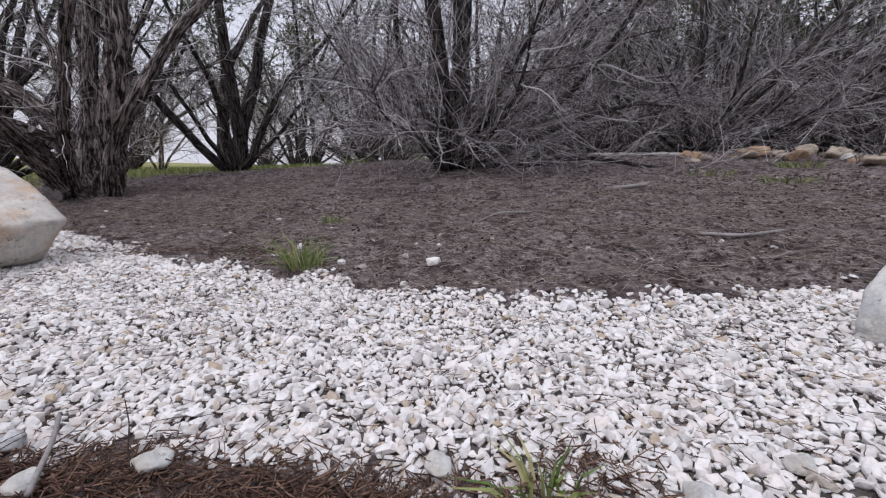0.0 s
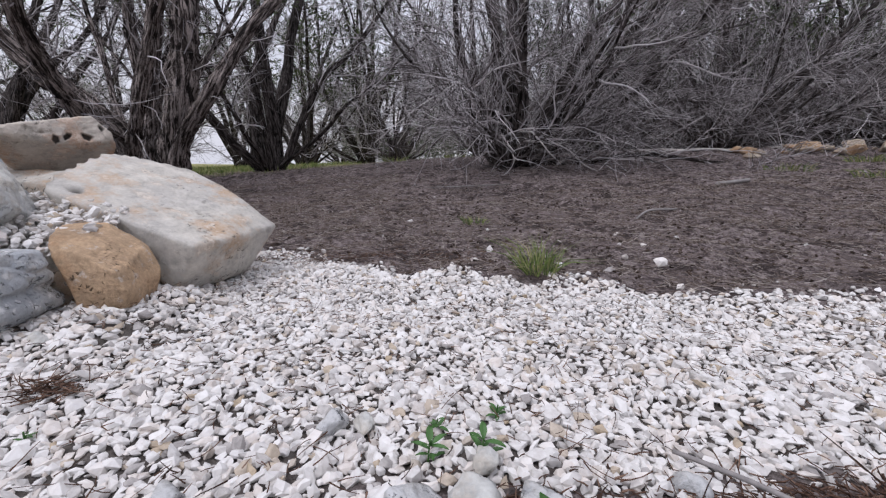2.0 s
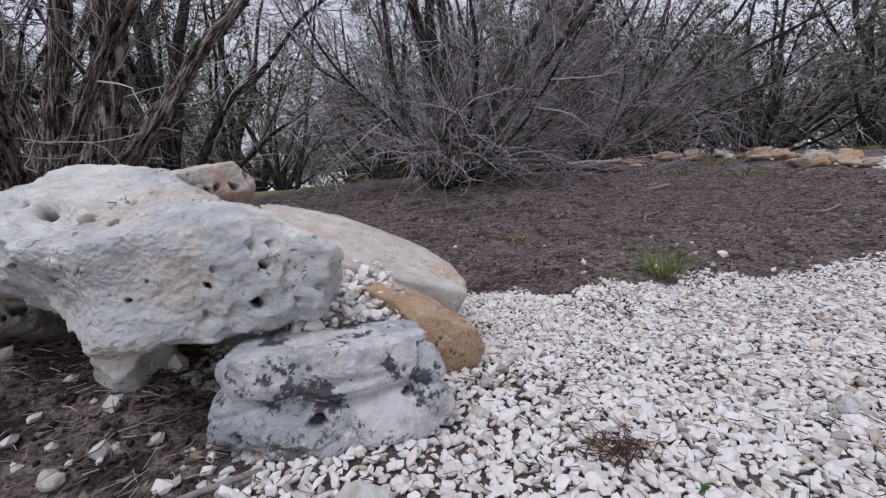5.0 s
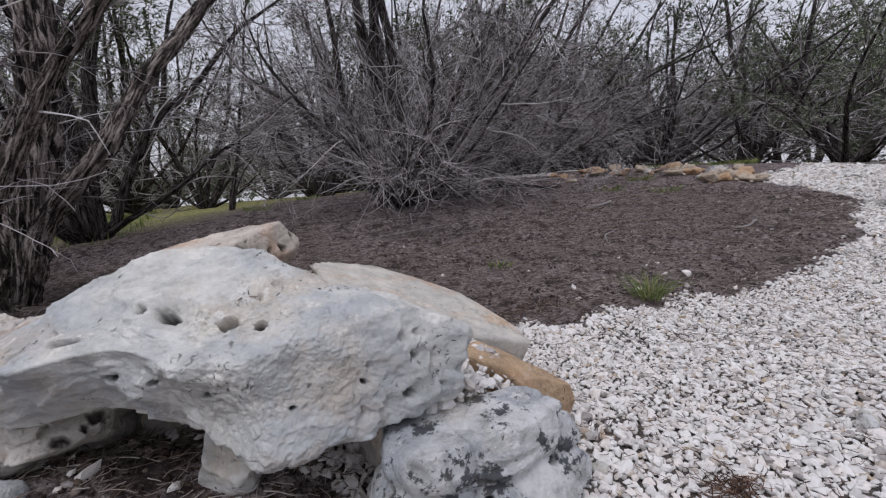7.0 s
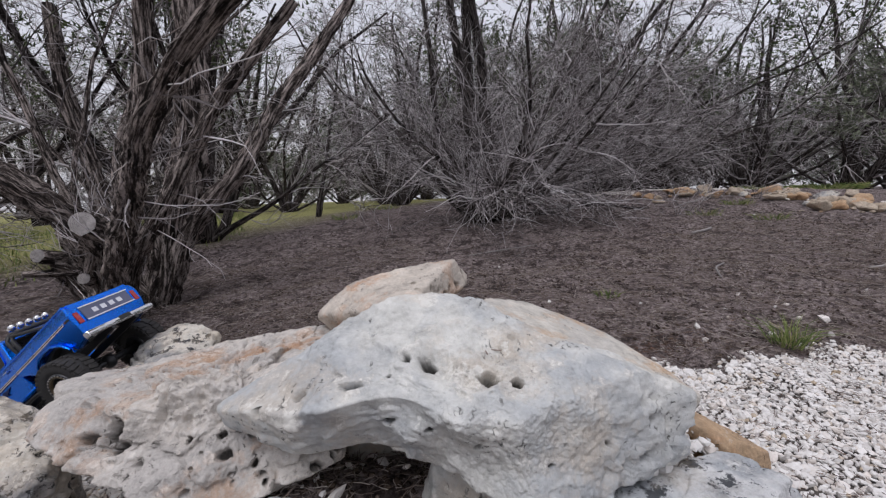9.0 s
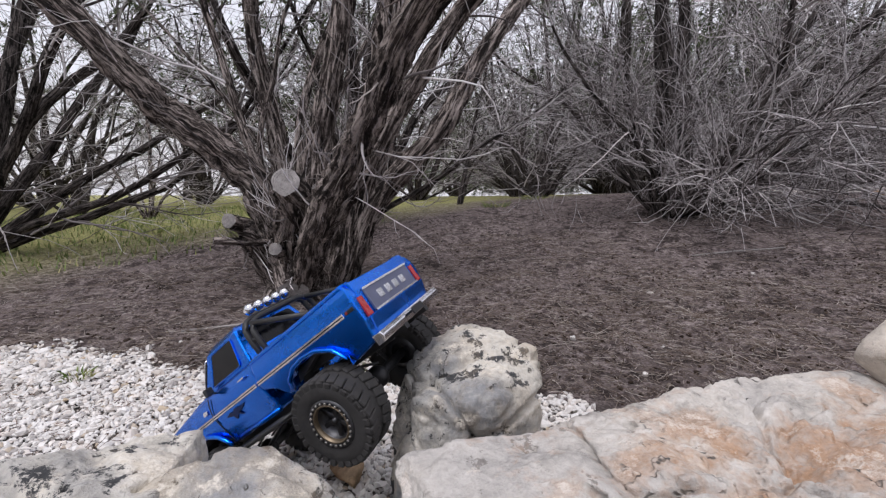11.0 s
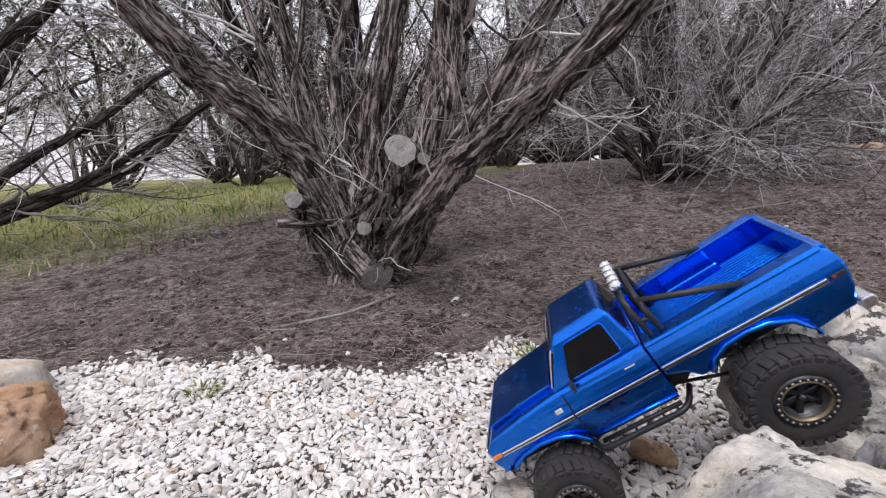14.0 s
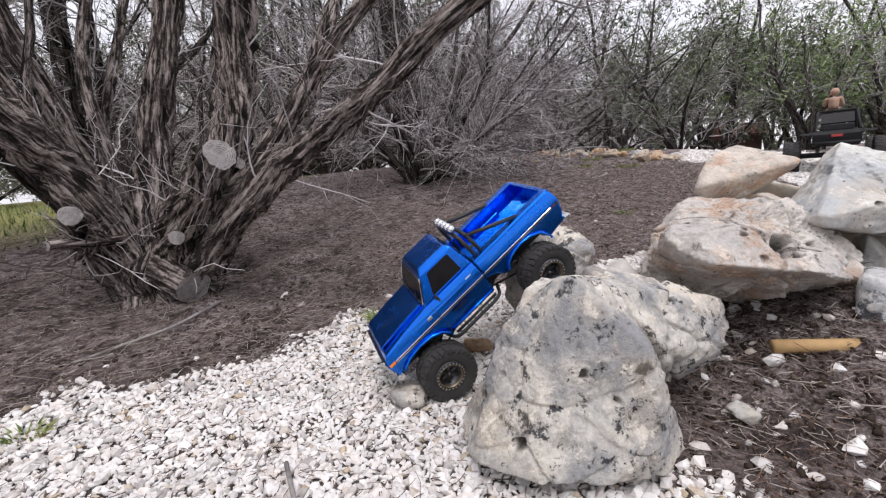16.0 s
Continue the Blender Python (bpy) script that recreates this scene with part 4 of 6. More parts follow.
# upright trunks
limb(tree_a, [(-2.90, 3.36, 0.0), (-2.895, 3.38, 0.30), (-2.865, 3.39, 0.58), (-2.77, 3.345, 0.835), (-2.68, 3.32, 1.20), (-2.62, 3.3, 1.9)], 0.070, 0.042, 34)
limb(tree_a, [(-2.78, 3.40, 0.0), (-2.64, 3.33, 0.40), (-2.52, 3.27, 0.75), (-2.46, 3.25, 1.05), (-2.42, 3.25, 1.45), (-2.40, 3.25, 2.1)], 0.095, 0.066, 36)
limb(tree_a, [(-2.70, 3.36, 0.05), (-2.52, 3.22, 0.50), (-2.30, 3.12, 0.80), (-2.08, 3.18, 1.08), (-1.85, 3.28, 1.40), (-1.5, 3.4, 1.9)], 0.052, 0.032)
limb(tree_a, [(-2.92, 3.50, 0.0), (-3.00, 3.62, 0.5), (-3.08, 3.75, 1.0), (-3.2, 3.9, 1.8)], 0.055, 0.035)
limb(tree_a, [(-2.85, 3.30, 0.05), (-2.90, 3.15, 0.24), (-2.90, 2.98, 0.40), (-2.885, 2.84, 0.50)], 0.070, 0.052, 30, "limb", None, 8)
limb(tree_a, [(-3.00, 3.42, 0.10), (-3.10, 3.36, 0.24), (-3.16, 3.28, 0.33)], 0.055, 0.036, 26, "limb", None, 8)
for a, r_, h_ in ((200, 0.060, 0.13), (250, 0.068, 0.10), (300, 0.064, 0.10), (340, 0.055, 0.13), (160, 0.055, 0.13)):
    c_, s_ = math.cos(math.radians(a)), math.sin(math.radians(a))
    limb(tree_a, [(-2.87 + 0.20 * c_, 3.34 + 0.20 * s_, -0.05), (-2.87 + 0.13 * c_, 3.34 + 0.13 * s_, 0.05), (-2.87 + 0.10 * c_, 3.34 + 0.10 * s_, h_), (-2.87 + 0.06 * c_, 3.34 + 0.06 * s_, h_ + 0.10)], r_, 0.03, 24, "root_flare", None, 0, 12)
stump(tree_a, (-2.872, 2.765, 0.548), (-0.15, -1, 0.35), 0.050, 0.16)
stump(tree_a, (-3.180, 3.205, 0.388), (-0.35, -0.9, 0.25), 0.033, 0.14)
stump(tree_a, (-2.77, 2.845, 0.525), (0.1, -1, 0.3), 0.022, 0.25)
stump(tree_a, (-2.90, 3.065, 0.085), (0.15, -0.9, -0.45), 0.068, 0.16)
stump(tree_a, (-2.955, 2.995, 0.285), (-0.1, -1, 0.3), 0.026, 0.2)
stump(tree_a, (-3.25, 3.22, 0.30), (-1, -0.4, 0.1), 0.016, 0.25)

# the broad juniper with a fan of dead branches
fan = [(85, 6, 3.6, 0.085), (150, 12, 3.5, 0.07), (30, 16, 3.5, 0.075), (330, 24, 3.4, 0.05), (10, 34, 3.8, 0.05), (345, 46, 4.2, 0.045), (20, 52, 4.2, 0.04), (0, 62, 4.2, 0.036), (335, 64, 3.9, 0.032),
       (200, 30, 3.0, 0.04), (170, 48, 2.6, 0.035), (225, 55, 2.2, 0.026), (270, 40, 2.4, 0.03), (300, 58, 2.2, 0.026), (315, 72, 2.2, 0.022), (12, 70, 4.0, 0.03), (45, 60, 3.0, 0.03), (120, 45, 3.0, 0.035),
       (350, 76, 3.6, 0.027), (250, 68, 1.7, 0.02)]
fan_tree = juniper(-0.02, 4.30, fan, "spreading juniper with a wide fan of bare grey branches", 22, 9, 3, 0.85, 0.42, 0.17, -0.06, 0.06, 6, 0.55, bark_mat=M_BARK_D)
for line in ([(-0.10, 4.15, 0.75), (-0.28, 3.95, 0.80), (-0.42, 3.80, 0.72), (-0.52, 3.70, 0.60)], [(0.05, 4.10, 0.70), (0.10, 3.85, 0.66), (0.18, 3.62, 0.52), (0.25, 3.48, 0.38)],
             [(0.10, 4.12, 0.60), (0.32, 3.85, 0.56), (0.50, 3.66, 0.44), (0.62, 3.55, 0.32)], [(-0.12, 4.12, 0.62), (-0.12, 3.90, 0.62), (-0.10, 3.70, 0.50), (-0.06, 3.58, 0.38)]):
    limb(fan_tree, line, 0.011, 0.003, 8, "dead_branch", M_PALE, 22, 0)
up = [(90, 8, 3.6, 0.06), (170, 20, 3.4, 0.05), (20, 22, 3.4, 0.055), (120, 40, 3.0, 0.035), (250, 35, 2.6, 0.03), (320, 45, 2.5, 0.03), (200, 58, 2.2, 0.024), (0, 60, 2.4, 0.024)]
juniper(-2.6, 5.15, [(100, 10, 3.8, 0.085), (160, 24, 3.6, 0.07), (60, 14, 3.8, 0.075), (200, 42, 3.2, 0.05), (20, 38, 3.2, 0.045), (300, 30, 2.8, 0.035), (250, 50, 2.4, 0.03), (340, 58, 2.4, 0.028)],
        "dark many-stemmed juniper with bare lower branches", 12, 7, 2, 0.8, 0.4, 0.16, -0.04, 0.15, 4, 0.6, bark_mat=M_BARK_D)
juniper(0.2, 7.4, up, "bare young juniper with a slim dark trunk", 12, 7, 1, 0.9, 0.45, 0.2, -0.02, 0.12, 4, 0.6, bark_mat=M_BARK_D, thin=1.25)
juniper(-1.35, 6.3, [(90, 4, 3.2, 0.026), (30, 25, 1.6, 0.014)], "thin straight juniper sapling", 14, 5, 1, 0.6, 0.35, 0.15, -0.02, 0.2, 3, 0.6, bark_mat=M_BARK_D)
juniper(-1.4, 9.4, up, "slender juniper clump with bare twigs", 11, 6, 1, 0.9, 0.5, 0.2, 0.0, 0.1, 5, 0.55, thin=1.4, bark_mat=M_BARK_D)
juniper(0.5, 9.1, up, "slender juniper clump with bare twigs", 11, 6, 1, 0.9, 0.5, 0.2, 0.0, 0.1, 5, 0.55, thin=1.4, bark_mat=M_BARK_D)
juniper(-5.5, 8.0, [(90, 5, 3.4, 0.03), (200, 30, 2.2, 0.02), (20, 30, 2.2, 0.02), (120, 45, 2.0, 0.016), (300, 45, 1.8, 0.016)], "small bare juniper at the edge of the lawn", 12, 6, 1, 0.7, 0.4, 0.2, 0.02, 0.1, 0, thin=1.3)
juniper(-5.6, 5.0, fan[:12], "dark juniper with a tangle of bare branches", 12, 6, 1, 0.8, 0.45, 0.2, -0.04, 0.1, 4, 0.6, thin=1.1, bark_mat=M_BARK_D)
juniper(-7.3, 9.6, up, "bare juniper beside the lawn", 11, 6, 1, 0.9, 0.5, 0.2, 0.0, 0.12, 3, 0.6, thin=1.5, bark_mat=M_BARK_D)
juniper(8.3, 2.95, [(150, 30, 3.2, 0.06), (60, 30, 3.4, 0.07), (200, 48, 3.0, 0.045), (100, 12, 3.4, 0.06), (330, 45, 2.8, 0.04), (170, 62, 2.8, 0.03), (230, 66, 2.4, 0.026)],
        "juniper with low green branches beside the path", 12, 7, 1, 0.9, 0.45, 0.2, -0.03, 0.12, 14, 0.2, 0.065, thin=1.2, bark_mat=M_BARK_D, leaf_mat=M_LEAF_F)
juniper(3.4, 6.2, fan, "broad juniper thicket with grey dead wood", 15, 9, 2, 0.9, 0.45, 0.2, -0.03, 0.08, 3, 0.5, thin=1.25, bark_mat=M_BARK_D)

# the wood behind: a few kinds, repeated
random.seed(5)
kinds = []
for k, (st_, lf, lfrom, mat_l) in enumerate(((fan[:14], 9, 0.35, None), (up, 10, 0.35, None), (up[::-1], 10, 0.4, None), (fan[4:16] + up[:3], 9, 0.4, None))):
    kinds.append(juniper(3.0 + 3.2 * k, 9.5 + (k % 2) * 2.0, [(h, l, s * 1.35, r * 1.2) for h, l, s, r in st_], "bare grey juniper of the dense wood", 11, 6, 1, 1.15, 0.55, 0.25, -0.02, 0.1, lf, lfrom, 0.08,
                         M_BARK_D, "trees of the wood", 1.9, leaf_mat=mat_l))
spots = [(-2.6, 12.8), (-1.9, 16.5), (-3.4, 17.5), (1.9, 12.0), (4.6, 12.6), (-4.4, 13.5), (6.9, 8.2), (7.8, 11.0), (9.5, 7.0), (1.0, 15.5), (3.6, 16.0), (6.5, 15.5), (9.8, 12.5), (12.0, 9.5),
         (-7.5, 17.5), (-10.5, 14.0), (-12.5, 10.0), (-9.0, 6.5), (-9.5, 21.0), (5.0, 20.5), (9.5, 18.5), (13.5, 14.5), (11.5, 5.0), (14.5, 7.0), (-13.0, 5.5), (-14.5, 17.0), (15.5, 2.5), (-5.5, 24.0), (3.0, 25.0), (16, 19),
         (3.4, 13.8), (5.6, 11.0), (6.4, 13.0), (9.0, 9.2), (10.6, 10.8), (4.4, 18.2), (7.8, 17.0), (-6.4, 13.2), (8.6, 4.6), (8.2, 6.4), (5.6, 9.0), (-3.6, 9.8)]
oak = juniper(13.0, 0.2, [(90, 6, 5.0, 0.11), (150, 25, 4.2, 0.06), (20, 28, 4.2, 0.06), (260, 30, 4.0, 0.05), (200, 45, 3.4, 0.04), (330, 45, 3.4, 0.04)], "leafy green oak beyond the path", 12, 7, 1, 1.3, 0.6, 0.3, 0.02, 0.3, 6, 0.25, 0.11,
              M_BARK_D, "oaks beyond the path", 2.0, "oak_tree", M_LEAF_L)
for x, y, s_ in ((15.5, -1.8, 1.1), (16.5, 3.4, 1.2), (10.6, -1.6, 0.85), (19.5, 0.2, 1.3), (14.5, -4.4, 1.1), (20.5, 5.5, 1.3), (23.5, -3.0, 1.4), (26.0, 3.6, 1.5), (27.0, 0.8, 1.5), (25.0, 6.8, 1.5), (29.0, 9.5, 1.6)):
    copy_thing(oak, Matrix.Translation((x, y, float(ground_at(x, y)) - 0.05)) @ Matrix.Rotation(x * 2.1, 4, "Z") @ Matrix.Diagonal((s_, s_, s_, 1)))
for k, (x, y) in enumerate(spots):
    s_ = random.uniform(0.85, 1.25)
    copy_thing(kinds[k % 4], Matrix.Translation((x, y, float(ground_at(x, y)) - 0.05)) @ Matrix.Rotation(random.uniform(0, 6.28), 4, "Z") @ Matrix.Diagonal((s_, s_, s_, 1)))

# the far wood: a ragged belt of foliage behind the trunks
n_ = 8600
a_, r_ = np.radians(rng.uniform(-14, 98, n_)), rng.uniform(17, 25, n_)
rise = 3.3 + 1.3 * np.sin(a_ * 17) * np.sin(a_ * 7 + 1) + 0.9 * np.sin(a_ * 41 + 2) - 1.4 * smooth01(1.0, 1.3, a_)
fx, fy = -2 + r_ * np.cos(a_), 0.5 + r_ * np.sin(a_)
spray = np.stack([fx, fy, ground_many(fx, fy) + rise * rng.uniform(0, 1, n_) ** 0.8 + rng.uniform(0, 0.4, n_)], 1)
v, t3 = leaf_cloud(spray, unit(rng.normal(0, 1, (n_, 3)) + np.array((0, 0, 0.6))), 0.15, 16)
tagged(fast_mesh("far_wood", v, t3, M_LEAF_F, None, False), "grey-green foliage of the wood beyond the path", "foliage", kind="stuff")

# ---- the model truck ----
M_PAINT, nt_, b_ = material("blue_metallic_paint")
v_ = coords(nt_)
fl, du = noise_tex(nt_, v_, 900, 2), noise_tex(nt_, v_, 14, 5, 0.7)
pc = ramp(nt_, fl, [(0.35, (0.002, 0.115, 0.66)), (0.65, (0.004, 0.21, 0.92))])
link(nt_, mixc(nt_, ramp(nt_, du, [(0.62, G3(0)), (0.85, G3(0.14))]), mixc(nt_, ramp(nt_, noise_tex(nt_, v_, 130, 6, 0.8), [(0.66, G3(0)), (0.70, G3(0.55))]), pc, (0.55, 0.56, 0.58)), (0.30, 0.28, 0.26)), b_.inputs["Base Color"])
b_.inputs["Metallic"].default_value = 0.96
link(nt_, ramp(nt_, du, [(0.4, G3(0.20)), (0.75, G3(0.34))]), b_.inputs["Roughness"])
b_.inputs["Coat Weight"].default_value, b_.inputs["Coat Roughness"].default_value = 0.45, 0.06
M_RUBBER = plain("dusty_rubber", (0.035, 0.033, 0.032), 0.85, 0, 0.5, 120, 0.5)
M_BLACK = plain("black_plastic", (0.016, 0.016, 0.017), 0.45, 0, 0.3, 150)
M_MATTE = plain("matte_black_plastic", (0.007, 0.007, 0.008), 0.75, 0, 0.3, 150)
M_STEEL = plain("dark_steel", (0.09, 0.09, 0.095), 0.42, 0.8, 0.4, 120)
M_CHROME = plain("chrome", (0.72, 0.72, 0.74), 0.14, 1.0, 0.08, 80)
M_BRASS = plain("bronze_ring", (0.22, 0.175, 0.12), 0.45, 0.8, 0.35, 90)
M_BOLT = plain("bolt_steel", (0.42, 0.40, 0.37), 0.35, 0.9, 0.2, 90)
M_TINT = plain("smoked_window", (0.008, 0.008, 0.009), 0.16, 0, 0.2, 40)
M_TINT.node_tree.nodes["Principled BSDF"].inputs["Specular IOR Level"].default_value = 0.22
M_ORANGE = plain("amber_lens", (0.75, 0.22, 0.02), 0.25, 0, 0.1, 40, coat=0.5)
M_RED = plain("red_lens", (0.35, 0.012, 0.012), 0.25, 0, 0.1, 40, coat=0.5)
M_DECAL = plain("worn_decal", (0.012, 0.03, 0.12), 0.5, 0.5, 0.6, 150)
M_DARKPANEL = plain("grey_trim_panel", (0.12, 0.13, 0.2), 0.4, 0.3, 0.2, 60)


def box_bm(x0, x1, y0, y1, z0, z1, bevel=0.0, seg=2):
    bm = bmesh.new()
    bmesh.ops.create_cube(bm, size=1)
    bmesh.ops.transform(bm, matrix=Matrix.Translation(((x0 + x1) / 2, (y0 + y1) / 2, (z0 + z1) / 2)) @ Matrix.Diagonal((x1 - x0, y1 - y0, z1 - z0, 1)), verts=bm.verts)
    if bevel:
        bmesh.ops.bevel(bm, geom=bm.edges[:], offset=bevel, segments=seg, profile=0.6, affect="EDGES")
    return bm


def prism_bm(profile, y0, y1, bevel=0.0, seg=2, taper=None):
    """A side profile of (x, z), pulled out from y0 to y1. taper(x, y, z) may move each point."""
    bm = bmesh.new()
    a = [bm.verts.new((x, y0, z)) for x, z in profile]
    b = [bm.verts.new((x, y1, z)) for x, z in profile]
    bm.faces.new(a)
    bm.faces.new(b[::-1])
    for i in range(len(a)):
        j = (i + 1) % len(a)
        bm.faces.new((a[i], b[i], b[j], a[j]))
    bmesh.ops.recalc_face_normals(bm, faces=bm.faces)
    if bevel:
        sharp = [e for e in bm.edges if len(e.link_faces) == 2 and e.calc_face_angle(0) > 0.5]
        bmesh.ops.bevel(bm, geom=sharp, offset=bevel, segments=seg, profile=0.6, affect="EDGES", clamp_overlap=True)
    if taper:
        for v in bm.verts:
            v.co = Vector(taper(*v.co))
    return bm


def tube_bm(points, r, sides=10, closed=False):
    """A bent tube with capped ends."""
    bm = bmesh.new()
    p = [Vector(q) for q in points]
    rings = []
    for i, c in enumerate(p):
        t = (p[(i + 1) % len(p)] - p[i - 1]) if closed or 0 < i < len(p) - 1 else (p[1] - p[0] if i == 0 else p[-1] - p[-2])
        t.normalize()
        ref = Vector((0, 0, 1)) if abs(t.z) < 0.9 else Vector((1, 0, 0))
        u = t.cross(ref).normalized()
        w = t.cross(u)
        rings.append([bm.verts.new(c + (u * math.cos(k * 2 * math.pi / sides) + w * math.sin(k * 2 * math.pi / sides)) * r) for k in range(sides)])
    n = len(rings)
    for i in range(n if closed else n - 1):
        for k in range(sides):
            bm.faces.new((rings[i][k], rings[i][(k + 1) % sides], rings[(i + 1) % n][(k + 1) % sides], rings[(i + 1) % n][k]))
    if not closed:
        bm.faces.new(rings[0][::-1])
        bm.faces.new(rings[-1])
    return bm


def round_line(points, radius, steps=5):
    """A polyline with rounded corners."""
    p = [Vector(q) for q in points]
    out = [p[0]]
    for a, b, c in zip(p, p[1:], p[2:]):
        d1, d2 = (a - b).normalized(), (c - b).normalized()
        r = min(radius, (a - b).length * 0.45, (c - b).length * 0.45)
        for k in range(steps + 1):
            f = k / steps
            out.append((b + d1 * r) * (1 - f) ** 2 + b * 2 * f * (1 - f) + (b + d2 * r) * f ** 2)
    out.append(p[-1])
    return out


def lathe_bm(profile, segments, axis="Y", caps=True):
    """Spin (radius, along) round an axis."""
    bm = bmesh.new()
    rings = []
    for r, a in profile:
        ring = []
        for k in range(segments):
            w = 2 * math.pi * k / segments
            ring.append(bm.verts.new((r * math.cos(w), a, r * math.sin(w)) if axis == "Y" else (r * math.cos(w), r * math.sin(w), a) if axis == "Z" else (a, r * math.cos(w), r * math.sin(w))))
        rings.append(ring)
    for p, q in zip(rings, rings[1:]):
        for k in range(segments):
            j = (k + 1) % segments
            bm.faces.new((p[k], p[j], q[j], q[k]))
    if caps and profile[0][0] > 1e-5:
        bm.faces.new(rings[0][::-1])
    if caps and profile[-1][0] > 1e-5:
        bm.faces.new(rings[-1])
    bmesh.ops.remove_doubles(bm, verts=bm.verts, dist=1e-6)
    return bm


def append_bm(bm, other, m=None):
    me = bpy.data.meshes.new("tmp")
    if m is not None:
        bmesh.ops.transform(other, matrix=m, verts=other.verts)
    other.to_mesh(me)
    other.free()
    bm.from_mesh(me)
    bpy.data.meshes.remove(me)


TYRE_R, TYRE_W, RIM_R = 0.066, 0.056, 0.031


def wheel(parent, x, y, z, side, steer=0.0):
    """Wheel with lugged tyre, dark rim, bead ring and its bolts. side: +1 looks to +y."""
    w = new("wheel")
    w.parent = parent
    w.matrix_local = pose(x, y, z, 0, 17 * x * 10, (0 if side > 0 else 180) + steer)
    h = TYRE_W / 2
    bm = lathe_bm([(RIM_R, -h * 0.72), (RIM_R + 0.010, -h * 0.95), (TYRE_R * 0.80, -h), (TYRE_R * 0.93, -h * 0.93), (TYRE_R - 0.005, -h * 0.72), (TYRE_R - 0.004, 0), (TYRE_R - 0.005, h * 0.72),
                   (TYRE_R * 0.93, h * 0.93), (TYRE_R * 0.80, h), (RIM_R + 0.010, h * 0.95), (RIM_R + 0.002, h * 0.80), (RIM_R, h * 0.72)], 48, caps=False)
    ty = part("tyre", bm, M_RUBBER, w, smooth=True)
    lug = bmesh.new()
    for k in range(30):
        a = 2 * math.pi * k / 30
        for s, off in ((1, 0.0), (-1, 0.5)):
            m = Matrix.Rotation(a + off * 2 * math.pi / 30, 4, "Y") @ Matrix.Translation((0, s * h * (0.52 if k % 2 else 0.60), TYRE_R - 0.0045)) @ Matrix.Rotation(0.25 * s, 4, "Z")
            append_bm(lug, box_bm(-0.0060, 0.0060, -h * 0.36, h * 0.36, -0.003, 0.0042, 0.0014, 1), m)
            m2 = Matrix.Rotation(a + off * 2 * math.pi / 30, 4, "Y") @ Matrix.Translation((0, s * h * 0.95, TYRE_R * 0.87)) @ Matrix.Rotation(-0.22 * s, 4, "X")
            append_bm(lug, box_bm(-0.0050, 0.0050, -0.0018, 0.0014, -0.0065, 0.0065, 0.0012, 1), m2)
    part("tread", lug, M_RUBBER, w, "chunky off-road lugs")
    rim = lathe_bm([(0.006, h * 0.30), (0.018, h * 0.30), (RIM_R * 0.78, h * 0.05), (RIM_R * 0.86, h * 0.6), (RIM_R, h * 0.8), (RIM_R, -h * 0.7), (0.02, -h * 0.7)], 32, caps=False)
    for k in range(6):
        m = Matrix.Rotation(2 * math.pi * k / 6, 4, "Y") @ Matrix.Translation((0, h * 0.33, RIM_R * 0.5))
        append_bm(rim, box_bm(-0.0035, 0.0035, -0.003, 0.004, -0.013, 0.012, 0.001, 1), m)
    append_bm(rim, lathe_bm([(0.0001, h * 0.72), (0.004, h * 0.72), (0.0045, h * 0.3), (0.0045, 0)], 12))
    part("rim", rim, M_STEEL, w, "dark spoked rim", True)
    part("bead_ring", lathe_bm([(RIM_R * 0.93, h * 0.80), (RIM_R * 0.95, h * 0.93), (RIM_R * 1.12, h * 0.97), (RIM_R * 1.17, h * 0.86)], 48, caps=False), M_STEEL, w, "dark bead ring", True)
    part("rim_lip", lathe_bm([(RIM_R * 0.84, h * 0.70), (RIM_R * 0.86, h * 0.95), (RIM_R * 0.92, h * 0.97), (RIM_R * 0.95, h * 0.82)], 48, caps=False), M_BRASS, w, "thin bronze rim lip", True)
    bolt = None
    for k in range(24):
        a = 2 * math.pi * k / 24
        c = (RIM_R * 1.02 * math.cos(a), h * 0.95, RIM_R * 1.02 * math.sin(a))
        if bolt is None:
            bolt = part("bolt", lathe_bm([(0.0001, 0.002), (0.0016, 0.0018), (0.0020, 0.0)], 8), M_BOLT, w, "", True)
            bolt.location = c
        else:
            o = bolt.copy()
            scene.collection.objects.link(o)
            o.location = c
    return w


def spring(parent, a, b):
    """A coil-over shock: rod, body and coil."""
    a, b = Vector(a), Vector(b)
    s = part("shock_absorber", tube_bm([a, b], 0.0035, 8), M_STEEL, parent, "", True)
    d = (b - a)
    u = d.cross(Vector((1, 0, 0))).normalized()
    w = d.normalized().cross(u)
    pts = [a + d * (0.15 + 0.7 * k / 60) + (u * math.cos(k * 0.84) + w * math.sin(k * 0.84)) * 0.0075 for k in range(61)]
    part("coil", tube_bm(pts, 0.0013, 6), M_BLACK, s, "", True)


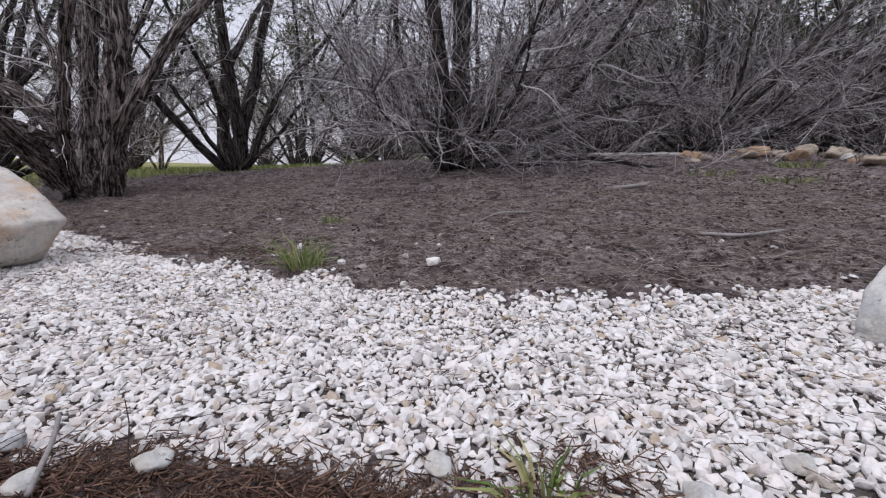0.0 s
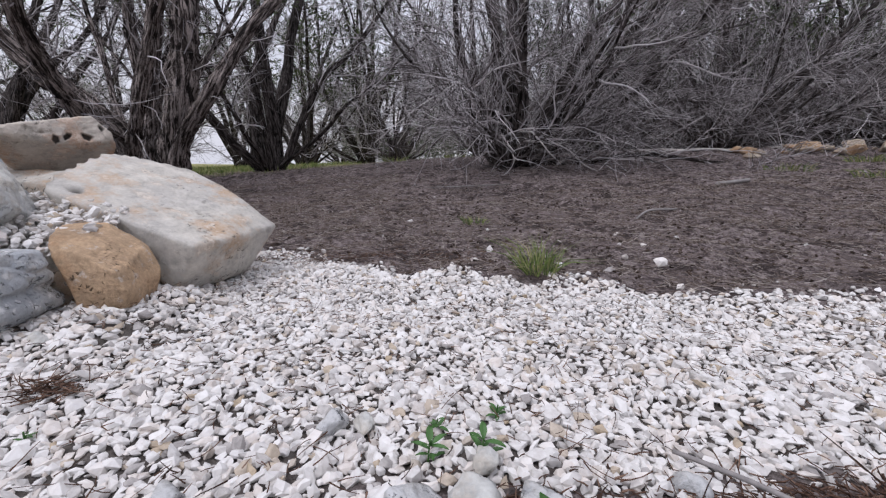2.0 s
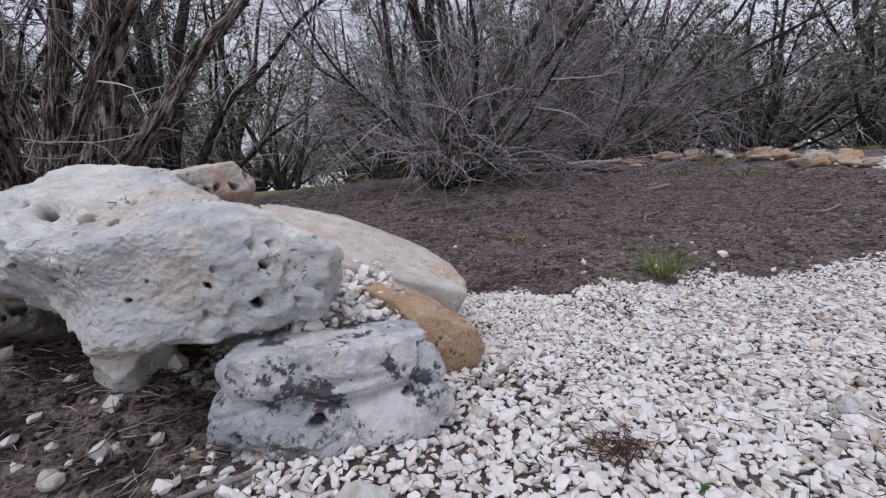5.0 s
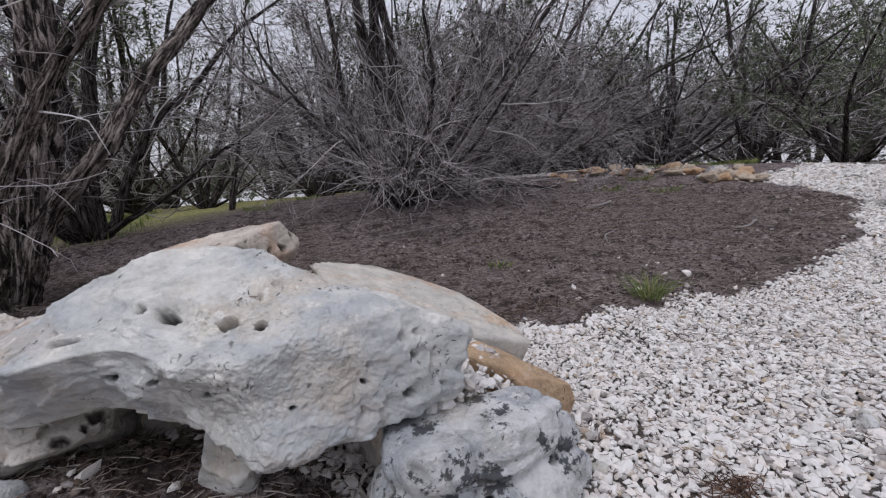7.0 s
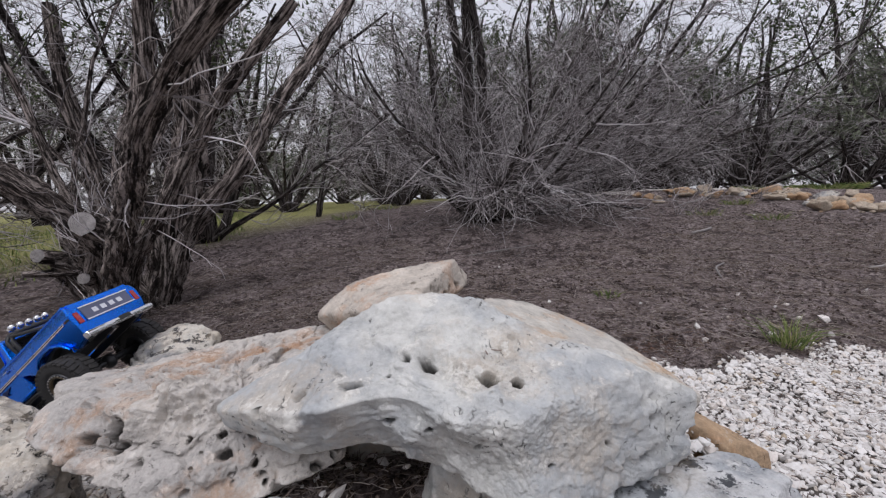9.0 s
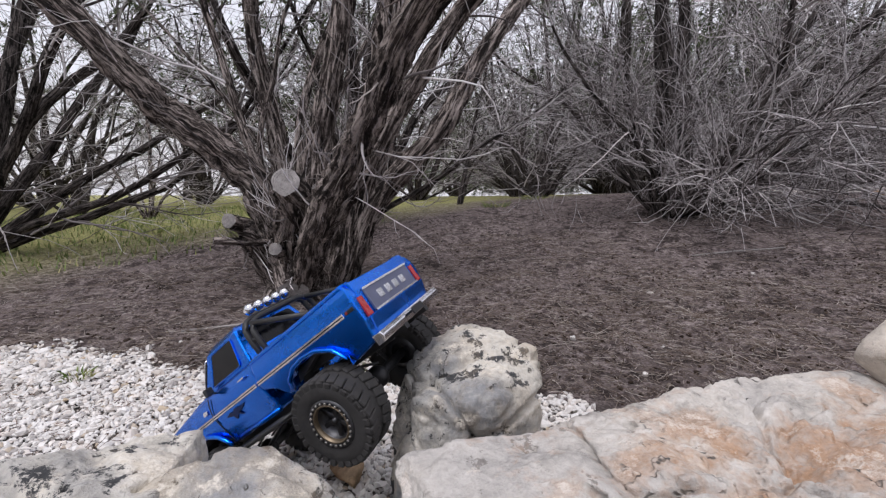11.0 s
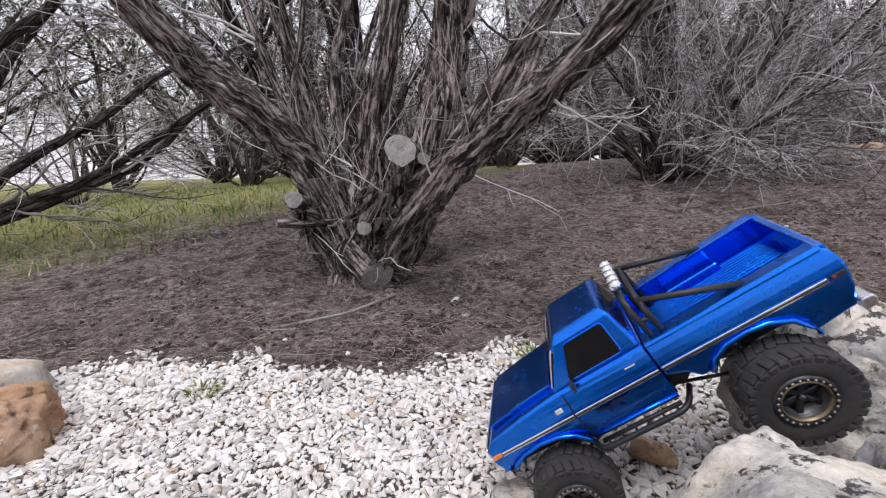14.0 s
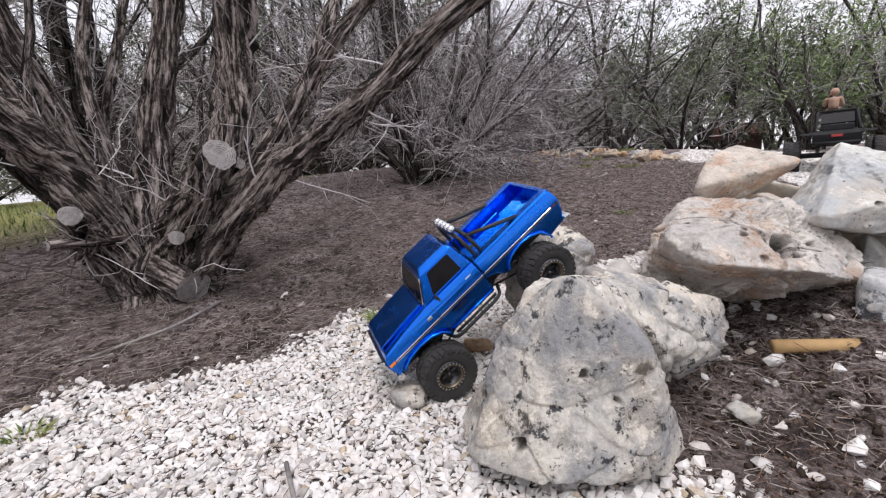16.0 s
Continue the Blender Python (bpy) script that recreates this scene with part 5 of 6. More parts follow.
def truck(m):
    t = empty("model_truck", m, "blue metallic radio-controlled pickup truck descending over the grey boulders", "model truck")
    HW = 0.098
    bow = lambda x, y, z: (x, y * (1 - 0.10 * max(0.0, (z - 0.165) / 0.04) * 0.35 - 0.03 * max(0.0, (0.15 - z) / 0.03)), z + 0.004 * (1 - (y / HW) ** 2) * (z > 0.185))
    front = [(0.240, 0.140), (0.244, 0.166), (0.240, 0.186), (0.230, 0.195), (0.165, 0.203), (0.100, 0.208), (-0.0455, 0.208), (-0.0455, 0.122), (-0.04, 0.118), (0.092, 0.118),
             (0.099, 0.127), (0.110, 0.141), (0.132, 0.152), (0.163, 0.156), (0.194, 0.152), (0.214, 0.144), (0.224, 0.136)]
    part("front_body", prism_bm(front, -HW, HW, 0.004, 3, bow), M_PAINT, t)
    part("hood", prism_bm([(0.234, 0.1965), (0.228, 0.2005), (0.165, 0.2085), (0.102, 0.2125), (0.100, 0.206), (0.165, 0.201)], -0.066, 0.066, 0.002, 2, bow), M_PAINT, t)
    # cab
    zc = (0.208, 0.267)
    def cab_pt(fx, fy, fz):
        """fx 0 rear to 1 front, fy -1 to 1, fz 0 belt to 1 eave."""
        xr, xf = -0.0445 + 0.010 * fz, 0.100 - 0.040 * fz
        return Vector((xr + (xf - xr) * fx, fy * (0.0945 - 0.0165 * fz), zc[0] + (zc[1] - zc[0]) * fz))
    bm = bmesh.new()
    lo = [bm.verts.new(cab_pt(a, b, 0)) for a, b in ((0, -1), (1, -1), (1, 1), (0, 1))]
    hi = [bm.verts.new(cab_pt(a, b, 1)) for a, b in ((0, -1), (1, -1), (1, 1), (0, 1))]
    rf = [bm.verts.new(cab_pt(a, b, 1) + Vector((0, 0, 0.008))) for a, b in ((0.10, -0.82), (0.90, -0.82), (0.90, 0.82), (0.10, 0.82))]
    bm.faces.new(lo[::-1]), bm.faces.new(rf)
    for A, B in ((lo, hi), (hi, rf)):
        for i in range(4):
            bm.faces.new((A[i], A[(i + 1) % 4], B[(i + 1) % 4], B[i]))
    bmesh.ops.bevel(bm, geom=bm.edges[:], offset=0.0045, segments=3, profile=0.6, affect="EDGES")
    part("cab", bm, M_PAINT, t)

    def pane(name, quad, out, mat, label=""):
        """A thin pane with rounded corners on four points, standing proud."""
        bm = bmesh.new()
        q = [Vector(p) for p in quad]
        n = (q[1] - q[0]).cross(q[3] - q[0]).normalized()
        if n.dot(Vector(out)) < 0:
            n = -n
        ring = round_line([(q[0] + q[1]) / 2, q[1], q[2], q[3], q[0], (q[0] + q[1]) / 2], 0.006)[:-1]
        lo_ = [bm.verts.new(p - n * 0.003) for p in ring]
        hi_ = [bm.verts.new(p + n * 0.0012) for p in ring]
        bm.faces.new(hi_), bm.faces.new(lo_[::-1])
        for i in range(len(ring)):
            j = (i + 1) % len(ring)
            bm.faces.new((lo_[i], lo_[j], hi_[j], hi_[i]))
        return part(name, bm, mat, t, label), [p + n * 0.0012 for p in ring]

    for s in (1, -1):
        _, ring = pane("side_window", [cab_pt(0.17, s, 0.10), cab_pt(0.80, s, 0.10), cab_pt(0.80, s, 0.90), cab_pt(0.17, s, 0.90)], (0, s, 0), M_TINT)
        part("window_trim", tube_bm(ring, 0.0012, 6, True), M_PAINT, t)
    wf = lambda fy, fz: cab_pt(1, fy, fz)
    _, ring = pane("windshield", [wf(-0.86, 0.10), wf(0.86, 0.10), wf(0.86, 0.90), wf(-0.86, 0.90)], (1, 0, 0.6), M_TINT)
    part("windshield_trim", tube_bm(ring, 0.0014, 6, True), M_CHROME, t, "chrome windshield trim")
    _, ring = pane("rear_window", [cab_pt(0, -0.7, 0.25), cab_pt(0, 0.7, 0.25), cab_pt(0, 0.7, 0.88), cab_pt(0, -0.7, 0.88)], (-1, 0, 0), M_TINT)
    for s in (1, -1):
        wp = part("wiper", tube_bm([wf(0.35 * s, 0.10) + Vector((0.003, 0, 0.002)), wf(0.75 * s - 0.3, 0.35) + Vector((0.004, 0, 0.003))], 0.0009, 6), M_BLACK, t)
    # bed
    side = [(-0.0475, 0.2065), (-0.277, 0.2065), (-0.284, 0.200), (-0.287, 0.185), (-0.284, 0.150), (-0.276, 0.120), (-0.226, 0.112), (-0.222, 0.124), (-0.208, 0.144), (-0.184, 0.157), (-0.156, 0.161),
            (-0.130, 0.158), (-0.110, 0.147), (-0.098, 0.130), (-0.084, 0.131), (-0.070, 0.150), (-0.0475, 0.160)]
    for s in (1, -1):
        part("bed_side", prism_bm(side, s * 0.082, s * HW, 0.003, 2), M_PAINT, t)
        part("bed_rail", box_bm(-0.278, -0.0475, min(s * 0.076, s * 0.100), max(s * 0.076, s * 0.100), 0.2035, 0.2100, 0.003, 2), M_PAINT, t)
        part("wheel_tub", box_bm(-0.200, -0.112, min(s * 0.058, s * 0.084), max(s * 0.058, s * 0.084), 0.160, 0.181, 0.005, 3), M_PAINT, t)
        arch = [(0.224, 0.137), (0.214, 0.146), (0.194, 0.154), (0.163, 0.158), (0.132, 0.154), (0.110, 0.143), (0.099, 0.128), (0.093, 0.119)]
        part("wheel_arch", tube_bm([(x, s * HW, z) for x, z in arch], 0.0042, 8), M_PAINT, t, "", True)
        arch = [(-0.226, 0.113), (-0.222, 0.126), (-0.208, 0.146), (-0.184, 0.159), (-0.156, 0.163), (-0.130, 0.160), (-0.110, 0.149), (-0.099, 0.132)]
        part("wheel_arch", tube_bm([(x, s * HW, z) for x, z in arch], 0.0042, 8), M_PAINT, t, "", True)
        part("sill", tube_bm([(0.090, s * 0.0955, 0.1205), (-0.043, s * 0.0955, 0.1205)], 0.0040, 8), M_PAINT, t, "", True)
        for x0, x1 in ((0.222, 0.090), (0.088, -0.0445), (-0.0490, -0.262)):
            strip = part("side_trim", box_bm(x1, x0, min(s * 0.0975, s * 0.1000), max(s * 0.0975, s * 0.1000), 0.1690, 0.1762, 0.0008, 1), M_CHROME, t, "chrome side trim")
            part("trim_inlay", box_bm(x1 + 0.001, x0 - 0.001, min(s * 0.0990, s * 0.1006), max(s * 0.0990, s * 0.1006), 0.1720, 0.1736), M_BLACK, strip, "black inlay")
        part("marker_light", box_bm(0.2235, 0.2400, min(s * 0.094, s * 0.0998), max(s * 0.094, s * 0.0998), 0.1695, 0.1760, 0.0012, 2), M_ORANGE, t, "amber marker light")
        slot = part("light_slot", box_bm(-0.283, -0.2655, min(s * 0.094, s * 0.0993), max(s * 0.094, s * 0.0993), 0.1705, 0.1758, 0.0012, 2), M_BLACK, t, "black slot for the side lamp")
        part("tail_light", box_bm(-0.271, -0.2672, min(s * 0.097, s * 0.1), max(s * 0.097, s * 0.1), 0.1715, 0.1748, 0.001, 2), M_RED, slot, "red side tail light")
        part("door_handle", box_bm(-0.024, -0.008, min(s * 0.097, s * 0.1005), max(s * 0.097, s * 0.1005), 0.1945, 0.1972, 0.001, 2), M_CHROME, t, "chrome door handle")
        part("badge", box_bm(0.100, 0.112, min(s * 0.0965, s * 0.0985), max(s * 0.0965, s * 0.0985), 0.1845, 0.1915, 0.001, 1), M_CHROME, t, "small fender badge")
        mir = part("side_mirror", tube_bm([(0.066, s * 0.092, 0.205), (0.068, s * 0.104, 0.210), (0.068, s * 0.107, 0.216)], 0.0016, 6), M_BLACK, t, "", True)
        part("mirror_shell", box_bm(0.061, 0.067, min(s * 0.099, s * 0.115), max(s * 0.099, s * 0.115), 0.206, 0.220, 0.003, 2), M_BLACK, mir)
        # door seam and dark decal
        part("door_seam", box_bm(0.0880, 0.0892, min(s * 0.0968, s * 0.0984), max(s * 0.0968, s * 0.0984), 0.122, 0.205), M_BLACK, t)
        dec = [(0.062, 0.160), (0.050, 0.164), (0.040, 0.161), (0.034, 0.166), (0.020, 0.163), (0.004, 0.164), (0.018, 0.158), (0.028, 0.156), (0.022, 0.148), (0.034, 0.154), (0.044, 0.148), (0.046, 0.156)]
        part("decal", prism_bm(dec, s * 0.0972, s * 0.0985), M_DECAL, t, "worn dark decal on the door")
        # sliders, shocks
        sl = part("rock_slider", tube_bm(round_line([(0.105, s * 0.060, 0.104), (0.092, s * 0.100, 0.104), (-0.045, s * 0.100, 0.104), (-0.060, s * 0.060, 0.104)], 0.02), 0.0042, 8), M_BLACK, t, "", True)
        part("slider_rail", tube_bm([(0.085, s * 0.086, 0.106), (-0.040, s * 0.086, 0.106)], 0.0032, 8), M_BLACK, sl, "", True)
        for k in range(6):
            x = 0.076 - 0.0215 * k
            part("slider_rung", tube_bm([(x, s * 0.086, 0.106), (x, s * 0.100, 0.104)], 0.002, 6), M_BLACK, sl, "", True)
        for x in (0.162, -0.162):
            for dx in ((-0.014,) if x > 0 else (0.014,)):
                spring(t, (x + dx, s * 0.062, 0.072), (x + dx * 1.8, s * 0.050, 0.158))
            part("inner_fender", prism_bm([(x + 0.055, 0.118), (x + 0.045, 0.148), (x, 0.160), (x - 0.045, 0.148), (x - 0.055, 0.118), (x - 0.045, 0.140), (x, 0.153), (x + 0.045, 0.140)], s * 0.045, s * 0.080), M_BLACK, t)
            part("link_rod", tube_bm([(x, s * 0.040, 0.058), (x * 0.28, s * 0.028, 0.092)], 0.0028, 8), M_BLACK, t, "", True)
            part("upper_link", tube_bm([(x, s * 0.020, 0.082), (x * 0.42, s * 0.030, 0.108)], 0.0025, 8), M_STEEL, t, "", True)
        part("chassis_rail", box_bm(-0.262, 0.235, min(s * 0.034, s * 0.040), max(s * 0.034, s * 0.040), 0.104, 0.122, 0.001, 1), M_BLACK, t)
    floor = box_bm(-0.278, -0.050, -0.083, 0.083, 0.157, 0.163)
    flo = part("bed_floor", floor, M_PAINT, t, "ribbed blue bed floor")
    for k in range(21):
        y = -0.070 + 0.007 * k
        part("rib", box_bm(-0.268, -0.060, y - 0.0019, y + 0.0019, 0.1628, 0.1664, 0.0009, 1), M_PAINT, flo)
    part("bed_front", box_bm(-0.054, -0.0475, -0.083, 0.083, 0.157, 0.2055, 0.002, 2), M_PAINT, t)
    gate = part("tailgate", prism_bm([(-0.2765, 0.2075), (-0.2845, 0.2065), (-0.2875, 0.190), (-0.2850, 0.150), (-0.2790, 0.126), (-0.2735, 0.126), (-0.2735, 0.2075)], -0.0815, 0.0815, 0.002, 2), M_PAINT, t)
    pan = part("tailgate_panel", box_bm(-0.2895, -0.285, -0.066, 0.066, 0.152, 0.190, 0.001, 1), M_DARKPANEL, gate, "silver-framed tailgate panel")
    for z in (0.1535, 0.1885):
        part("panel_trim", box_bm(-0.2905, -0.2880, -0.068, 0.068, z - 0.0015, z + 0.0015), M_CHROME, pan)
    for k in range(4):
        part("letter_bar", box_bm(-0.2905, -0.2885, -0.040 + k * 0.023, -0.026 + k * 0.023, 0.164, 0.177, 0.0005, 1), M_CHROME, pan)
    for s in (1, -1):
        part("rear_lamp", box_bm(-0.2880, -0.282, min(s * 0.074, s * 0.086), max(s * 0.074, s * 0.086), 0.152, 0.182, 0.0015, 2), M_RED, t, "red rear lamp")
    # front and bumpers
    part("grille", box_bm(0.2385, 0.2455, -0.085, 0.085, 0.147, 0.183, 0.0015, 2), M_BLACK, t)
    part("grille_frame", tube_bm(round_line([(0.2460, 0, 0.184), (0.2460, 0.087, 0.184), (0.2460, 0.087, 0.146), (0.2460, -0.087, 0.146), (0.2460, -0.087, 0.184), (0.2460, 0, 0.184)], 0.006)[:-1], 0.0018, 6, True), M_CHROME, t, "chrome grille frame", True)
    for k in range(5):
        part("grille_bar", box_bm(0.2450, 0.2470, -0.055, 0.055, 0.1520 + k * 0.0065, 0.1535 + k * 0.0065), M_CHROME, t)
    for s in (1, -1):
        hl = part("headlight", lathe_bm([(0.0001, 0.2495), (0.008, 0.2488), (0.0115, 0.2465), (0.0125, 0.243)], 24, "X"), M_CHROME, t, "", True)
        hl.location = (0, s * 0.071, 0.165)
    fb = prism_bm([(0.240, 0.126), (0.2545, 0.127), (0.2575, 0.133), (0.2545, 0.141), (0.240, 0.142)], -0.098, 0.098, 0.002, 2, lambda x, y, z: (x - 0.010 * (abs(y) / 0.098) ** 4, y, z))
    part("front_bumper", fb, M_CHROME, t, "chrome front bumper")
    rb = prism_bm([(-0.284, 0.112), (-0.2985, 0.113), (-0.3015, 0.121), (-0.2985, 0.128), (-0.284, 0.128)], -0.096, 0.096, 0.002, 2, lambda x, y, z: (x + 0.008 * (abs(y) / 0.098) ** 4, y, z))
    rbp = part("rear_bumper", rb, M_CHROME, t, "chrome rear bumper")
    part("number_plate", box_bm(-0.3035, -0.3005, -0.016, 0.016, 0.115, 0.126, 0.0005, 1), M_BLACK, rbp, "blank dark number plate")
    for s in (1, -1):
        part("bumper_mount", box_bm(0.205, 0.246, min(s * 0.030, s * 0.040), max(s * 0.030, s * 0.040), 0.116, 0.132), M_BLACK, t)
        part("bumper_mount", box_bm(-0.292, -0.255, min(s * 0.030, s * 0.040), max(s * 0.030, s * 0.040), 0.106, 0.122), M_BLACK, t)
    part("skid_plate", prism_bm([(0.075, 0.100), (-0.07, 0.100), (-0.06, 0.092), (0.06, 0.092)], -0.034, 0.034, 0.001, 1), M_BLACK, t)
    part("gearbox", box_bm(-0.03, 0.05, -0.028, 0.028, 0.098, 0.135, 0.004, 2), M_BLACK, t)
    part("battery_tray", box_bm(0.09, 0.22, -0.033, 0.033, 0.112, 0.150, 0.003, 2), M_BLACK, t)
    part("bed_underframe", box_bm(-0.262, -0.065, -0.060, 0.060, 0.135, 0.157, 0.003, 2), M_BLACK, t)
    for x in (0.162, -0.162):
        ax = part("axle", lathe_bm([(0.0001, -0.088), (0.008, -0.087), (0.0085, -0.03), (0.0085, 0.03), (0.008, 0.087), (0.0001, 0.088)], 14), M_BLACK, t, "", True)
        ax.location = (x, 0, 0.066)
        df = bmesh.new()
        bmesh.ops.create_icosphere(df, subdivisions=3, radius=0.019)
        for v in df.verts:
            v.co.y *= 0.85
        part("differential", df, M_BLACK, ax, "", True)
        part("drive_shaft", tube_bm([(x * 0.9, 0.004, 0.072), (x * 0.2, 0.004, 0.104)], 0.0042, 8), M_STEEL, t, "", True)
        for s in (1, -1):
            wheel(t, x, s * 0.105, 0.066, s)
    # roll bar with lamps
    for x, zt in ((-0.060, 0.268), (-0.076, 0.262)):
        part("roll_hoop", tube_bm(round_line([(x - 0.006, 0.074, 0.166), (x, 0.072, zt), (x, -0.072, zt), (x - 0.006, -0.074, 0.166)], 0.03, 7), 0.0048, 10), M_BLACK, t, "", True)
    for s in (1, -1):
        part("roll_brace", tube_bm([(-0.074, s * 0.064, 0.258), (-0.192, s * 0.074, 0.208)], 0.0046, 10), M_BLACK, t, "", True)
        part("hoop_tie", tube_bm([(-0.060, s * 0.072, 0.235), (-0.077, s * 0.072, 0.230)], 0.0035, 8), M_BLACK, t, "", True)
        part("hoop_tie", tube_bm([(-0.062, s * 0.073, 0.205), (-0.079, s * 0.073, 0.203)], 0.0035, 8), M_BLACK, t, "", True)
    for k in range(5):
        y = -0.042 + 0.021 * k
        lp = part("roof_lamp", lathe_bm([(0.0001, -0.056), (0.006, -0.0555), (0.0088, -0.058), (0.0088, -0.066), (0.006, -0.072), (0.0001, -0.073)], 16, "X"), M_CHROME, t, "round chrome roof lamp", True)
        lp.location = (0, y, 0.2825)
    return t


def crown(z):
    """How far the body sides lean in above and below the trim line."""
    if z > 0.1725:
        return 0.012 * min(1.0, (z - 0.1725) / 0.0375) ** 1.7
    return 0.009 * min(1.3, (0.1725 - z) / 0.055) ** 1.1


h_, left_, up_ = Vector((-0.626, 0.484, -0.611)), Vector((-0.534, -0.837, -0.117)), Vector((-0.569, 0.253, 0.783))
turn_ = Matrix((h_, left_, up_)).transposed().to_4x4()
pickup = truck(Matrix.Translation((-2.671, 1.914, 0.058)) @ turn_)
for ob in [o for o in scene.objects if o.parent == pickup or (o.parent and o.parent.parent == pickup)]:
    kind_ = ob.name.split(".")[0]
    if kind_ in ("front_body", "bed_side", "bed_rail", "cab", "side_window", "window_trim", "sill", "decal", "door_seam", "badge", "door_handle", "wheel_arch", "side_mirror", "mirror_shell"):
        bm = bmesh.new()
        bm.from_mesh(ob.data)
        if kind_ in ("front_body", "bed_side", "door_seam", "decal"):
            for z in (0.13, 0.142, 0.154, 0.164, 0.1725, 0.180, 0.188, 0.196, 0.203):
                bmesh.ops.bisect_plane(bm, geom=bm.verts[:] + bm.edges[:] + bm.faces[:], plane_co=(0, 0, z), plane_no=(0, 0, 1))
        for v in bm.verts:
            k = crown(v.co.z) * (0.4 if kind_ == "wheel_arch" else 1.0)
            v.co.y -= math.copysign(k * min(1.0, abs(v.co.y) / 0.08), v.co.y)
        bm.to_mesh(ob.data)
        bm.free()

# ---- the second model car with its doll ----
M_SKIN = plain("doll_plastic", (0.42, 0.27, 0.19), 0.6, 0, 0.15, 40)


def crawler(m):
    t = empty("model_crawler", m, "black radio-controlled rock crawler standing on the gravel", "model car")
    part("tub", prism_bm([(0.21, 0.115), (0.215, 0.150), (0.19, 0.165), (0.07, 0.175), (0.05, 0.160), (-0.12, 0.160), (-0.20, 0.165), (-0.215, 0.150), (-0.205, 0.112), (-0.10, 0.100), (0.10, 0.100)], -0.075, 0.075, 0.004, 2), M_MATTE, t)
    for s in (1, -1):
        part("cage_side", tube_bm(round_line([(0.09, s * 0.072, 0.165), (0.045, s * 0.060, 0.245), (-0.085, s * 0.060, 0.248), (-0.20, s * 0.068, 0.165)], 0.02), 0.0045, 8), M_MATTE, t, "", True)
        part("cage_post", tube_bm([(-0.07, s * 0.060, 0.246), (-0.09, s * 0.072, 0.160)], 0.004, 8), M_MATTE, t, "", True)
        part("fender", prism_bm([(-0.10, 0.152), (-0.215, 0.150), (-0.21, 0.160), (-0.11, 0.162)], s * 0.07, s * 0.115, 0.002, 1), M_MATTE, t)
        part("chassis_rail", box_bm(-0.2, 0.2, min(s * 0.03, s * 0.036), max(s * 0.03, s * 0.036), 0.09, 0.105), M_MATTE, t)
    for x in (0.045, -0.085):
        part("cage_bar", tube_bm([(x, -0.06, 0.247), (x, 0.06, 0.247)], 0.0042, 8), M_MATTE, t, "", True)
    part("roof_panel", box_bm(-0.08, 0.04, -0.055, 0.055, 0.244, 0.249, 0.001, 1), M_MATTE, t)
    part("rear_window", prism_bm([(-0.092, 0.238), (-0.150, 0.196), (-0.148, 0.192), (-0.088, 0.234)], -0.052, 0.052), M_TINT, t)
    part("cargo_box", box_bm(-0.20, -0.13, -0.05, 0.05, 0.165, 0.188, 0.004, 2), M_MATTE, t)
    part("rear_light", box_bm(-0.220, -0.213, -0.018, 0.018, 0.138, 0.148, 0.001, 1), M_RED, t, "red rear light")
    part("rear_bumper", tube_bm([(-0.222, -0.07, 0.115), (-0.228, 0, 0.115), (-0.222, 0.07, 0.115)], 0.006, 8), M_MATTE, t, "", True)
    for s in (1, -1):
        part("bumper_mount", tube_bm([(-0.200, s * 0.03, 0.118), (-0.226, s * 0.03, 0.115)], 0.004, 6), M_MATTE, t)
    for x in (0.155, -0.155):
        ax = part("axle", lathe_bm([(0.0001, -0.13), (0.009, -0.129), (0.009, 0.129), (0.0001, 0.13)], 12), M_MATTE, t, "", True)
        ax.location = (x, 0, 0.066)
        for s in (1, -1):
            spring(t, (x, s * 0.055, 0.072), (x * 0.9, s * 0.045, 0.150))
            wheel(t, x, s * 0.140, 0.066, s)
    return t


CRAWL = Vector((2.62, 0.75, 0.0))
CRAWL.z = float(ground_at(2.62, 0.75)) + 0.012
crawler(Matrix.Translation(CRAWL) @ Matrix.Rotation(radians(-4), 4, "Z") @ Matrix.Scale(2.4, 4))
# the doll: one plain shape seated on the cage
dm = bmesh.new()
for a, b, r0 in (((0, 0, 0.0), (0, 0, 0.05), 0.019), ((0, -0.022, 0.046), (0.03, -0.034, 0.012), 0.0075), ((0, 0.022, 0.046), (0.035, 0.03, 0.02), 0.0075), ((0, -0.012, 0.0), (0.045, -0.016, -0.006), 0.010), ((0, 0.012, 0.0), (0.045, 0.016, -0.006), 0.010)):
    append_bm(dm, tube_bm([Vector(a) + (Vector(b) - Vector(a)) * f for f in (0, 0.3, 0.7, 1)], r0, 10))
hd = bmesh.new()
bmesh.ops.create_icosphere(hd, subdivisions=3, radius=0.017)
append_bm(dm, hd, Matrix.Translation((0, 0, 0.074)))
doll = part("doll", dm, M_SKIN, None, "", True)
doll.matrix_world = Matrix.Translation(CRAWL + Vector((0.0, 0.03, 0.627))) @ Matrix.Scale(2.3, 4)
tagged(doll, "tan plastic doll sitting on the black model car", "doll")


